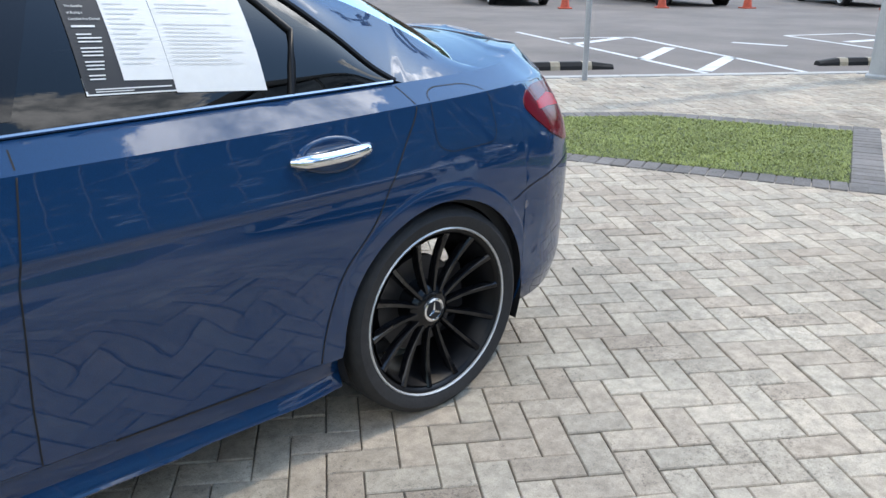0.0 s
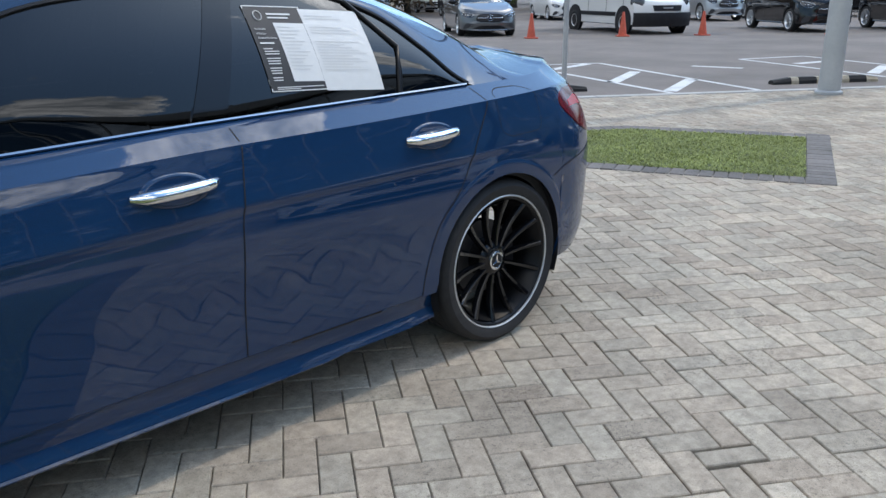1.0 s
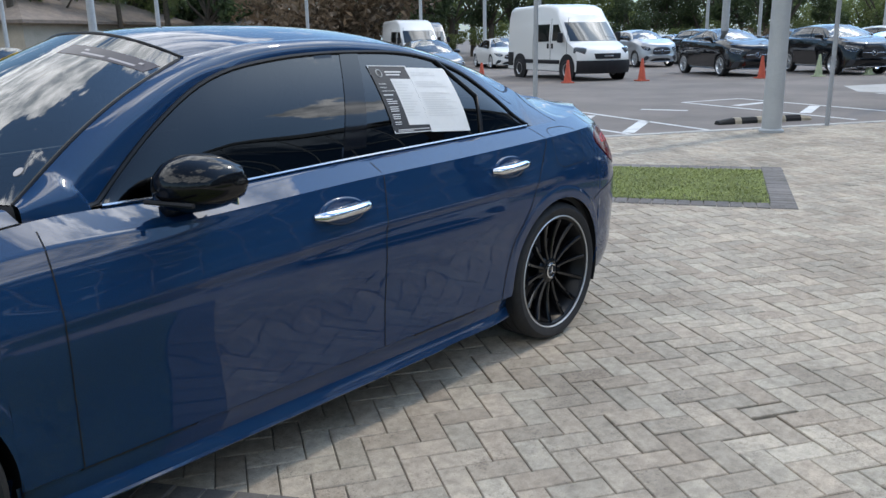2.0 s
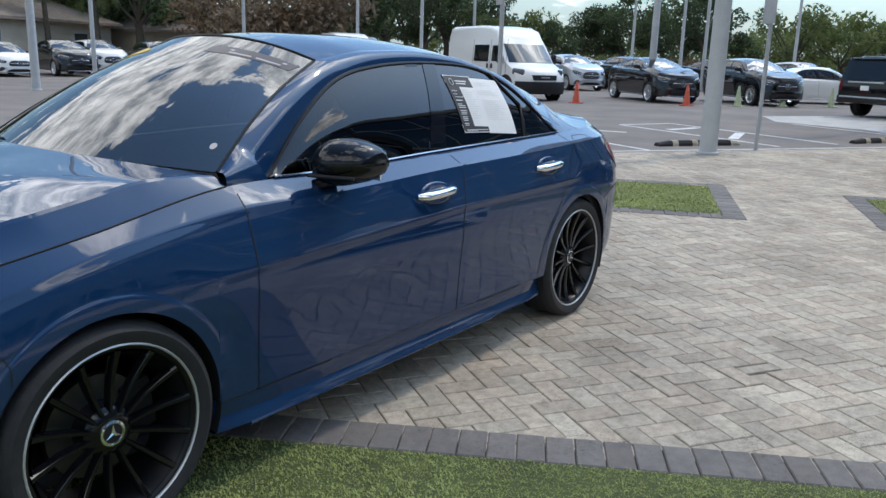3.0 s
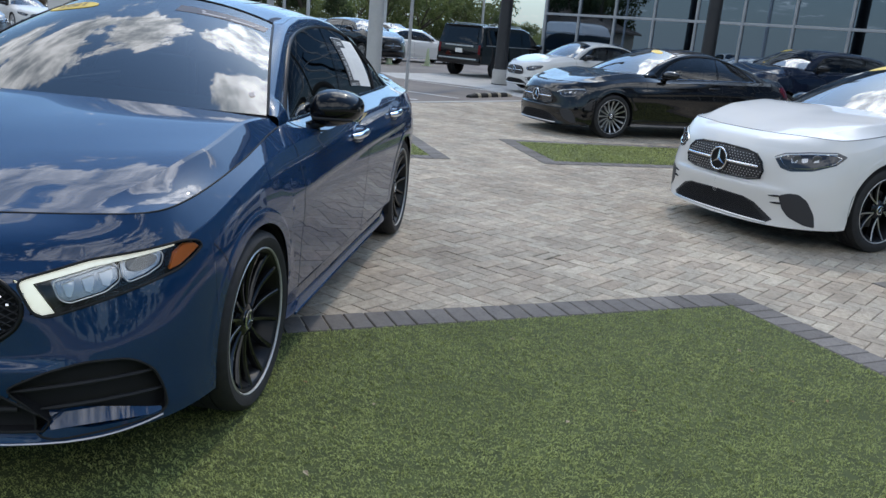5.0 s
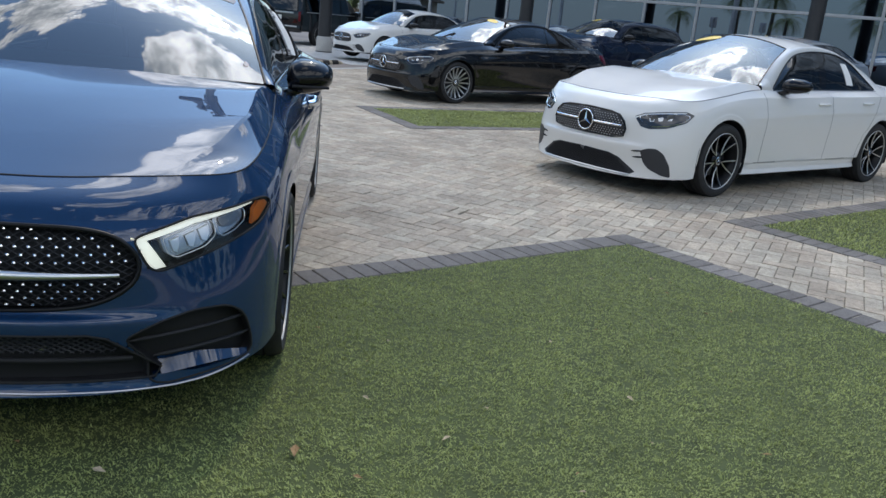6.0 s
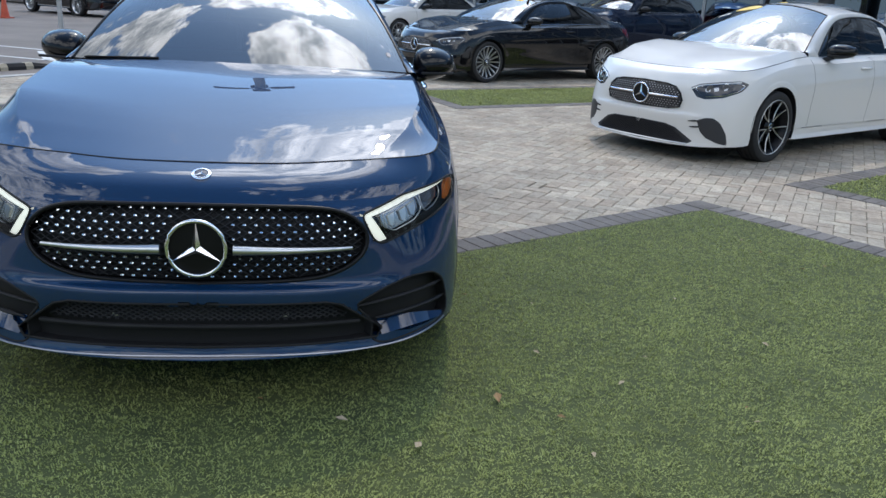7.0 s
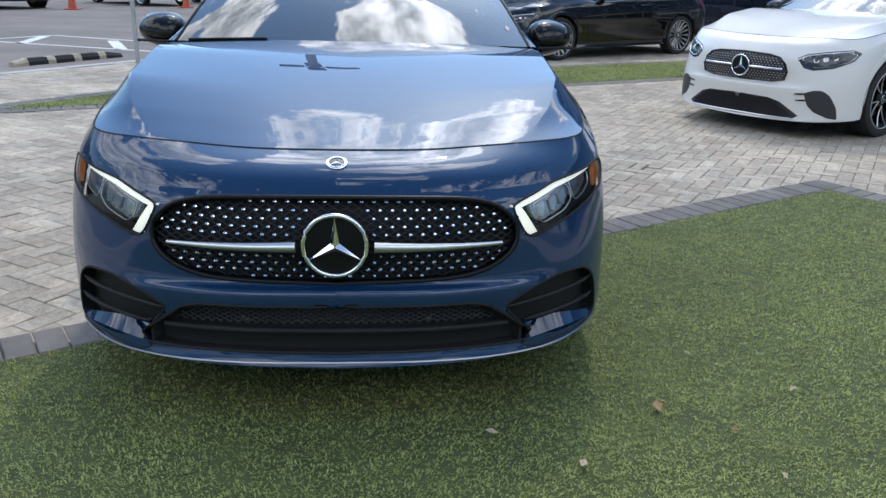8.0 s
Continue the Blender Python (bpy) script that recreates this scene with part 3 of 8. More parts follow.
ROW_IN = [
    [.005, .005, .0, -.008, -.006, -.002, .02, .045, .045, .045, .045, .045, .04, .04, .04, .05, .05],
    [.02, .02, .012, -.010, -.012, -.003, .012, .022, .022, .022, .022, .022, .015, .015, .015, .02, .02],
    [-.013, -.013, -.012, -.016, -.012, -.004, .008, .016, .016, .016, .016, .012, .008, .008, .008, .01, .01],
    [.026, .026, .006, -.010, -.010, -.003, .005, .008, .008, .008, .008, .005, .003, .0, .0, .0, .0],
    [.004, .004, .016, .014, .006, .0, .0, .0, .0, .0, .0, .0, .0, .0, .0, .0, .0],
    [.022, .022, .034, .034, .026, .014, .018, .024, .018, .018, .018, .018, .022, .028, .03, .03, .03],
    [.058, .060, .070, .068, .050, .034, .040, .055, .047, .048, .048, .050, .070, .10, .10, .085, .08],
    [.205, .201, .200, .156, .098, .086, .086, .112, .150, .150, .150, .150, .165, .20, .20, .15, .13],
]


class Shape:
    """The fitted form of one car: what turns the tables above into its own length, width and height."""

    def __init__(self, wheelbase=2.729, front=1.0, rear=1.0, width=1.0, height=1.0, tyre=0.326, arch=0.347, belt=0.0, nose=0.0,
                 cowl=(1.06, 0.885), ws_top=(0.33, 0.24), roof=(1.446, 1.42, 1.375), rg_top=(-1.02, -0.92), rg_low=(-1.80, -1.62), deck=1.06, lift=0.0, chin=0.0):
        self.k, self.front, self.rear, self.w, self.h = wheelbase / 2.729, front, rear, width, height
        self.axle, self.tyre, self.arch, self.belt, self.nose = wheelbase / 2, tyre, arch, belt, nose
        self.cowl, self.ws_top, self.roof, self.rg_top, self.rg_low, self.deck, self.lift, self.chin = cowl, ws_top, roof, rg_top, rg_low, deck, lift, chin

    def x(self, x):
        x = np.asarray(x, float)
        a = 1.3645
        return np.where(x > a, self.axle + (x - a) * self.front, np.where(x < -a, -self.axle + (x + a) * self.rear, x * self.k))

    def z(self, z, x=0.0):
        z = np.asarray(z, float)
        up = np.clip((z - 0.30) / 0.6, 0, 1) * self.belt
        up = up - self.chin * np.clip((.36 - z) / .16, 0, 1) * np.clip((np.asarray(x) - 1.5) / .3, 0, 1)
        return z * self.h + self.lift + up + np.clip((np.asarray(x) - 0.9) / 1.2, 0, 1) * np.clip((z - 0.4) / 0.3, 0, 1) * self.nose


def side_sheet(sh, cols=170, low=30, top=7, nose=0):
    """Points [column, row] of one body side from the nose centre to the tail centre, with its wheel arches cut out."""
    K = len(OUT_X) - 1
    x0, y0 = np.array(OUT_X), np.array(OUT_Y)
    s = np.linspace(0, K, cols * 3)
    xs, ys = catmull(x0, s), catmull(y0, s)
    d = np.concatenate([[0], np.cumsum(np.hypot(np.diff(xs), np.diff(ys)))])
    s = np.interp(np.linspace(0, d[-1], cols), d, s)
    extra = list(np.linspace(0, 5.6, nose)) if nose else []
    for w in (1.3645, -1.3645):        # close columns where the arches rise steeply
        for a in np.linspace(0, math.pi, 40):
            extra.append(np.interp(-(w + sh.arch / sh.k * math.cos(a)), -xs, np.linspace(0, K, cols * 3)))
    s = np.unique(np.round(np.concatenate([s, extra]), 5))
    x, y = catmull(x0, s), catmull(y0, s)
    dx, dy = np.gradient(x, s), np.gradient(y, s)
    n = np.stack([dy, -dx], 1)
    n /= np.linalg.norm(n, axis=1)[:, None]
    n = np.where((n[:, 1:] < 0) & (np.abs(x)[:, None] < 1.9), -n, n)
    if n[0, 0] < 0:
        n = -n
    rz = np.array([catmull(r, s) for r in ROW_Z])
    ri = np.array([catmull(r, s) for r in ROW_IN])
    xw = sh.x(x)
    out = np.zeros((len(s), low + top + 1, 3))
    v = np.linspace(0, 7, 211)
    for c in range(len(s)):
        vz, vi = catmull(rz[:7, c], np.minimum(v, 6)), catmull(ri[:7, c], np.minimum(v, 6))
        vz, vi = np.where(v > 6, rz[6, c] + (rz[7, c] - rz[6, c]) * (v - 6), vz), np.where(v > 6, ri[6, c] + (ri[7, c] - ri[6, c]) * (v - 6), vi)
        if abs(x[c]) > 1.45 and x[c] > 0:      # the nose cap is rounded
            b = np.clip(v - 6, 0, 1)
            vz = vz + np.where(v > 6, 0.021 * np.sin(b ** .62 * math.pi) * np.clip((x[c] - 1.8) / 0.3, 0, 1), 0)
        wz = sh.z(vz, x[c])
        start = 0.0
        for w in (sh.axle, -sh.axle):
            if abs(xw[c] - w) < sh.arch:
                za = sh.tyre + math.sqrt(sh.arch ** 2 - (xw[c] - w) ** 2)
                start = max(start, float(np.interp(za, wz, v)))
        if abs(x[c]) < 1.3645:
            start = max(start, 2.0)
        vv = np.concatenate([np.linspace(start, 6, low + 1), np.linspace(6, 7, top + 1)[1:]])
        ins = np.interp(vv, v, vi)
        px, py, pz = x[c] - n[c, 0] * ins, (y[c] - n[c, 1] * ins) * sh.w, np.interp(vv, v, wz)
        # a flat band stands out round each arch
        for w in (sh.axle, -sh.axle):
            r = np.hypot(sh.x(px) - w, pz - sh.tyre)
            py = py + 0.0035 * np.clip((sh.arch + 0.050 - r) / 0.008, 0, 1) * np.clip((pz - 0.30) / 0.1, 0, 1)
        # a feature line runs under the door handles and fades out on the wings
        line = float(sh.z(np.interp(x[c], [-1.5, -1.1, -.3, .85, 1.2], [.775, .765, .755, .705, .69])))
        fade = np.clip((x[c] + 1.42) / .25, 0, 1) * np.clip((1.12 - x[c]) / .3, 0, 1)
        py = py + .0065 * fade * np.clip(np.minimum(1 - (pz - line) / .075, 1 + (pz - line) / .022), 0, 1)
        out[c, :, 0], out[c, :, 1], out[c, :, 2] = sh.x(px), np.maximum(py, 0), pz
    return out


def mirror(pts):
    q = pts.copy()
    q[..., 1] *= -1
    return q


def both(name, pts, mats, parent, keep=None, label="", sharp=30):
    """The sheet on the left and its mirror image on the right, as two parts."""
    return [part(name, grid_mesh(name, p, mats, flip=f, keep=keep, sharp=sharp), parent, label) for p, f in ((pts, False), (mirror(pts), True))]


def full(pts):
    """A sheet of the left half carried over the middle to the right; rows run from the side to the middle."""
    return np.concatenate([pts, mirror(pts)[:, ::-1][:, 1:]], 1)


def belt_at(sheet, x):
    """The upper edge of the side sheet at x: y and z."""
    e = sheet[:, -1]
    return np.interp(-x, -e[:, 0], e[:, 1]), np.interp(-x, -e[:, 0], e[:, 2])


def upper(sh, sheet, dlo, n=60, m=24):
    """The sheets above the belt: windscreen, roof, rear window, side glass, front and rear pillars, bonnet and boot lid."""
    S = {}
    zr, zf, zb = sh.roof
    u = np.linspace(1, 0, m)
    yb, zc = belt_at(sheet, sh.cowl[1])
    yb -= 0.045
    y_top, z_top = 0.515 * sh.w, zf - 0.085
    v = np.linspace(0, 1, n)[:, None]
    bow = np.sin(v * math.pi)
    lo = np.stack([sh.cowl[0] + (sh.cowl[1] - sh.cowl[0]) * u ** 2.2, yb * u, zc + 0.040 + 0.022 * (1 - u ** 2)], -1)
    hi = np.stack([sh.ws_top[0] + (sh.ws_top[1] - sh.ws_top[0]) * u ** 2.2, y_top * u, z_top + (zf - z_top) * (1 - u ** 2.4)], -1)
    ws = lo[None] * (1 - v[..., None]) + hi[None] * v[..., None]
    ws[..., 2] += 0.030 * bow
    ws[..., 0] += 0.014 * bow
    S["windscreen"] = ws
    yq, zq = belt_at(sheet, sh.rg_low[1])
    lo = np.stack([sh.rg_low[0] + (sh.rg_low[1] - sh.rg_low[0]) * u ** 2.2, (yq - 0.09) * u, np.full(m, 0.0)], -1)
    lo[:, 2] = zq + 0.02 + (sh.deck - zq + 0.0) * (1 - u ** 2)
    zt = zb - 0.075
    hi = np.stack([sh.rg_top[0] + (sh.rg_top[1] - sh.rg_top[0]) * u ** 2.2, 0.49 * sh.w * u, zt + (zb - zt) * (1 - u ** 2.4)], -1)
    rg = hi[None] * (1 - v[..., None]) + lo[None] * v[..., None]
    rg[..., 2] += 0.035 * bow
    rg[..., 0] -= 0.012 * bow
    S["rear_window"] = rg
    # side window opening: upper edge through the given points, lower edge just above the belt
    dx, dy, dz = (np.array(c) for c in zip(*dlo))
    t = np.linspace(0, len(dx) - 1, n * 2)
    top = np.stack([catmull(dx, t), catmull(dy, t), catmull(dz, t)], -1)
    S["dlo_top"] = top
    k = np.linspace(0, 1, 14)
    by, bz = belt_at(sheet, top[:, 0])
    low = np.stack([top[:, 0], by - 0.010, bz + 0.006], -1)
    top[:, 2] = np.maximum(top[:, 2], low[:, 2])
    g = low[:, None] * (1 - k[None, :, None]) + top[:, None] * k[None, :, None]
    g[..., 1] += 0.022 * np.sin(k * math.pi)[None] * np.clip((top[:, 2] - low[:, 2]) / 0.3, 0, 1)[:, None]
    S["side_glass"] = g
    return S


def coons(F, R, C, E):
    """A sheet between four edges: F and R over u (from the middle to the side), C and E over c (from F to R)."""
    u, c = np.linspace(0, 1, len(F))[None, :, None], np.linspace(0, 1, len(C))[:, None, None]
    P = (1 - c) * F[None] + c * R[None] + (1 - u) * C[:, None] + u * E[:, None]
    return P - ((1 - c) * (1 - u) * F[0] + (1 - c) * u * F[-1] + c * (1 - u) * R[0] + c * u * R[-1])


def resample(p, n):
    p = np.asarray(p, float)
    d = np.concatenate([[0], np.cumsum(np.linalg.norm(np.diff(p, axis=0), axis=1))])
    q = np.linspace(0, d[-1], n)
    return np.stack([np.interp(q, d, p[:, i]) for i in range(3)], -1)


def cut(line, x0, x1):
    """The stretch of an edge line between two values of x, running from x0 to x1."""
    lo, hi = min(x0, x1), max(x0, x1)
    ends = [np.array([x] + [np.interp(-x, -line[:, 0], line[:, i]) for i in (1, 2)]) for x in (x0, x1)]
    mid = line[(line[:, 0] > lo) & (line[:, 0] < hi)]
    if x1 > x0:
        mid = mid[::-1]
    return np.array([ends[0], *mid, ends[1]])


def deck_sheets(sh, sheet, S, n=40, m=34):
    """Bonnet, boot lid, roof and the rails that join the pillars."""
    e = sheet[:, -1]
    u = np.linspace(0, 1, m)
    xc, xr = float(sh.x(1.835)), float(sh.cowl[1] + 0.005)
    F = resample(e[e[:, 0] >= xc], m)
    E = resample(cut(e, xc, xr), n)
    ye, ze = E[-1, 1], E[-1, 2]
    wl = S["windscreen"][0][::-1]
    R = np.stack([sh.cowl[0] + 0.012 + (xr - sh.cowl[0] - 0.012) * u ** 2.2, ye * u, ze + (wl[0, 2] + 0.002 - ze) * (1 - u ** 2)], -1)
    c = np.linspace(0, 1, n)
    z0, z1 = F[0, 2], R[0, 2]
    C = np.stack([F[0, 0] + (R[0, 0] - F[0, 0]) * c, np.zeros(n), z0 + (z1 - z0) * spline([0, .12, .3, .6, 1], [0, .155, .39, .72, 1], c)], -1)
    H = coons(F, R, C, E)
    # a fold runs from the foot of the front pillar to the inner corner of the headlight; the strip outside it falls away to the wing
    fold_u = np.interp(c, [0, .2, .42, .7, 1], [.70, .83, .905, .915, .955])
    rise = spline([0, .08, .2, .42, .7, .9, 1], [0, .014, .040, .070, .068, .045, .028], c)
    k = .86
    for i in range(n):
        w = np.where(u < k, u / k * fold_u[i], fold_u[i] + (u - k) / (1 - k) * (1 - fold_u[i]))
        H[i] = np.stack([np.interp(w, u, H[i, :, j]) for j in range(3)], -1)
        H[i, :, 2] += rise[i] * np.where(w < fold_u[i], (w / fold_u[i]) ** 1.4, (1 - w) / (1 - fold_u[i]))
    # level over the middle line
    q, du = 5, 1 / (m - 1)
    slope = (H[:, q + 1, 2] - H[:, q - 1, 2]) / (2 * du)
    k2 = slope / (2 * q * du)
    for i in range(q):
        H[:, i, 2] = H[:, q, 2] - k2 * ((q * du) ** 2 - (i * du) ** 2)
    S["bonnet"] = H[:, ::-1]
    # boot lid
    xb = sh.rg_low[1] - 0.04
    tail = float(sh.x(-2.10))
    E = resample(cut(e, xb, tail), n)
    R = resample(e[e[:, 0] <= tail], m)[::-1]
    F = resample(np.array([*S["rear_window"][-1][::-1], E[0]]), m)
    C = np.stack([F[0, 0] + (R[0, 0] - F[0, 0]) * c, np.zeros(n), F[0, 2] + (R[0, 2] - F[0, 2]) * c ** 1.4], -1)
    B = coons(F, R, C, E)
    B[..., 2] += 0.022 * np.clip((c - 0.75) / 0.25, 0, 1)[:, None] ** 2 * (1 - u ** 4)[None]
    S["boot"] = B[:, ::-1]
    # roof
    fr, rr = S["windscreen"][-1], S["rear_window"][0]
    k = fr.shape[0]
    uu = np.linspace(1, 0, k)
    cc = c[:, None]
    y_e = spline([0, .3, .7, 1], [fr[0, 1], 0.49 * sh.w, 0.478 * sh.w, rr[0, 1]], c)
    zr, zf, zb = sh.roof
    z_e = spline([0, .25, .5, .8, 1], [fr[0, 2], zr - 0.068, zr - 0.060, zr - 0.088, rr[0, 2]], c)
    z_c = spline([0, .22, .42, .7, 1], [zf, zr - 0.004, zr, zr - 0.016, zb], c)
    T = np.zeros((n, k, 3))
    T[..., 0] = fr[None, :, 0] * (1 - cc) + rr[None, :, 0] * cc
    T[..., 1] = y_e[:, None] * uu[None]
    T[..., 2] = z_e[:, None] + (z_c - z_e)[:, None] * (1 - uu ** 2.4)[None]
    S["roof"] = T
    # rail: from the front pillar over the door opening to the rear pillar
    top = S["dlo_top"]
    tip, end = top[0], top[-1]
    outer = [cut(e, sh.cowl[1], tip[0]), top, cut(e, end[0], xb)]
    inner = [S["windscreen"][:, 0], T[:, 0], S["rear_window"][:, 0]]
    ia = [resample(inner[0], 60), resample(inner[1], 40), resample(inner[2], 60)]
    L = np.concatenate([ia[0], ia[1][1:], ia[2][1:]])
    a = np.argmin(np.abs(top[:, 0] - (sh.ws_top[1] - 0.16)))
    b = np.argmin(np.abs(top[:, 0] - (sh.rg_top[1] + 0.10)))
    O = np.concatenate([resample(outer[0], 10), resample(top[:a + 1], 51)[1:], resample(top[a:b + 1], 40)[1:], resample(top[b:], 40)[1:], resample(outer[2], 21)[1:]])
    q = np.linspace(0, 1, 9)
    W = O[:, None] * (1 - q)[None, :, None] + L[:, None] * q[None, :, None]
    fade = np.clip((len(O) - 14 - np.arange(len(O))) / 34, .0, 1)[:, None]
    mid = np.sin(q * math.pi)[None] * fade
    W[..., 1] += 0.014 * mid
    W[..., 2] += 0.016 * mid
    S["rail"] = W
    return S


from mathutils import geometry
from mathutils.bvhtree import BVHTree

FRONT = (Vector((5, 0, 0)), Vector((0, 1, 0)), Vector((0, 0, 1)), Vector((-1, 0, 0)))
LEFT = (Vector((0, 3, 0)), Vector((1, 0, 0)), Vector((0, 0, 1)), Vector((0, -1, 0)))
RIGHT = (Vector((0, -3, 0)), Vector((1, 0, 0)), Vector((0, 0, 1)), Vector((0, 1, 0)))
DOWN = (Vector((0, 0, 4)), Vector((1, 0, 0)), Vector((0, 1, 0)), Vector((0, 0, -1)))


def corner_view(side, deg=53):
    """A view on the front corner, turned deg from straight ahead; u grows outwards and back."""
    a = radians(deg)
    d = Vector((-math.cos(a), -math.sin(a) * side, 0))
    return (-6 * d, Vector((-math.sin(a), math.cos(a) * side, 0)), Vector((0, 0, 1)), d)


def tail_view(side, deg=50):
    a = radians(deg)
    d = Vector((math.cos(a), -math.sin(a) * side, 0))
    return (-6 * d, Vector((math.sin(a), math.cos(a) * side, 0)), Vector((0, 0, 1)), d)


def tree_of(sheets):
    v, f = [], []
    for p in sheets:
        a, b = p.shape[:2]
        base = len(v)
        v += [tuple(q) for q in p.reshape(-1, 3)]
        f += [(base + i * b + j, base + (i + 1) * b + j, base + (i + 1) * b + j + 1, base + i * b + j + 1) for i in range(a - 1) for j in range(b - 1)]
    return BVHTree.FromPolygons(v, f)


def drop(tree, view, u, v, lift=0.0):
    o, a, b, d = view
    hit, nor, _, _ = tree.ray_cast(o + a * u + b * v, d)
    if hit is None:
        hit, nor, _, _ = tree.find_nearest(o + a * u + b * v + d * 3.5)
    if nor.dot(d) > 0:
        nor = -nor
    return hit - d * lift, nor


def rounded(poly, r=0.02, n=4):
    """A polygon with its corners rounded off."""
    out = []
    P = [Vector(p) for p in poly]
    for i, p in enumerate(P):
        a, b = P[i - 1] - p, P[(i + 1) % len(P)] - p
        ra = min(r, a.length * 0.45)
        rb = min(r, b.length * 0.45)
        s, e = p + a.normalized() * ra, p + b.normalized() * rb
        for k in range(n + 1):
            t = k / n
            out.append(tuple((1 - t) ** 2 * s + 2 * t * (1 - t) * p + t * t * e))
    return out


def dense(poly, step):
    out = []
    for a, b in zip(poly, poly[1:] + poly[:1]):
        k = max(1, int(math.dist(a, b) / step))
        out += [(a[0] + (b[0] - a[0]) * i / k, a[1] + (b[1] - a[1]) * i / k) for i in range(k)]
    return out


def patch(name, tree, view, poly, mats, lift=0.002, depth=0.012, step=0.02):
    """A panel of the given outline laid over the body, with an edge that reaches depth inwards."""
    poly = dense(poly, step)
    us, vs = [p[0] for p in poly], [p[1] for p in poly]
    gx, gy = np.meshgrid(np.arange(min(us), max(us), step), np.arange(min(vs), max(vs), step))
    ok = inside(poly, gx, gy)
    edge = np.array(poly)
    inner = [(float(x), float(y)) for x, y in zip(gx[ok], gy[ok]) if np.min(np.hypot(edge[:, 0] - x, edge[:, 1] - y)) > step * 0.5]
    n = len(poly)
    co, _, faces, _, _, _ = geometry.delaunay_2d_cdt([Vector(p) for p in poly + inner], [(i, (i + 1) % n) for i in range(n)], [], 1, 1e-6)
    d = view[3]
    verts = [drop(tree, view, p.x, p.y, lift)[0] for p in co]
    faces = [tuple(f) for f in faces]
    base = len(verts)
    ring = [verts[i] + d * depth for i in range(n)]
    verts += ring
    faces += [(i, (i + 1) % n, base + (i + 1) % n, base + i) for i in range(n)]
    bm = bmesh.new()
    bv = [bm.verts.new(v) for v in verts]
    for f in faces:
        try:
            bm.faces.new([bv[i] for i in f])
        except ValueError:
            pass
    return mesh_bm(name, bm, mats, sharp=40)


def line_on(tree, view, pts, step=0.03, lift=0.0):
    out = []
    for a, b in zip(pts, pts[1:]):
        k = max(1, int(math.dist(a, b) / step))
        out += [drop(tree, view, a[0] + (b[0] - a[0]) * i / k, a[1] + (b[1] - a[1]) * i / k, lift)[0] for i in range(k)]
    out.append(drop(tree, view, pts[-1][0], pts[-1][1], lift)[0])
    return out


def ribbon(name, tree, view, pts, mats, width=0.004, lift=0.0014, step=0.012):
    """A narrow band on the body along a line."""
    o, a, b, d = view
    verts, faces = [], []
    fine = []
    for p, q in zip(pts, pts[1:]):
        k = max(1, int(math.dist(p, q) / step))
        fine += [(p[0] + (q[0] - p[0]) * i / k, p[1] + (q[1] - p[1]) * i / k) for i in range(k)]
    fine.append(pts[-1])
    for i, p in enumerate(fine):
        s, e = fine[max(i - 1, 0)], fine[min(i + 1, len(fine) - 1)]
        tx, ty = e[0] - s[0], e[1] - s[1]
        m = math.hypot(tx, ty) or 1
        nx, ny = -ty / m * width / 2, tx / m * width / 2
        verts += [drop(tree, view, p[0] + nx, p[1] + ny, lift)[0], drop(tree, view, p[0] - nx, p[1] - ny, lift)[0]]
    faces = [(2 * i, 2 * i + 1, 2 * i + 3, 2 * i + 2) for i in range(len(fine) - 1)]
    return mesh_of(name, verts, faces, mats)


def smooth_line(pts, n=8):
    """A round line through 2D points."""
    q = np.linspace(0, len(pts) - 1, (len(pts) - 1) * n + 1)
    return [(float(x), float(y)) for x, y in zip(catmull([p[0] for p in pts], q), catmull([p[1] for p in pts], q))]


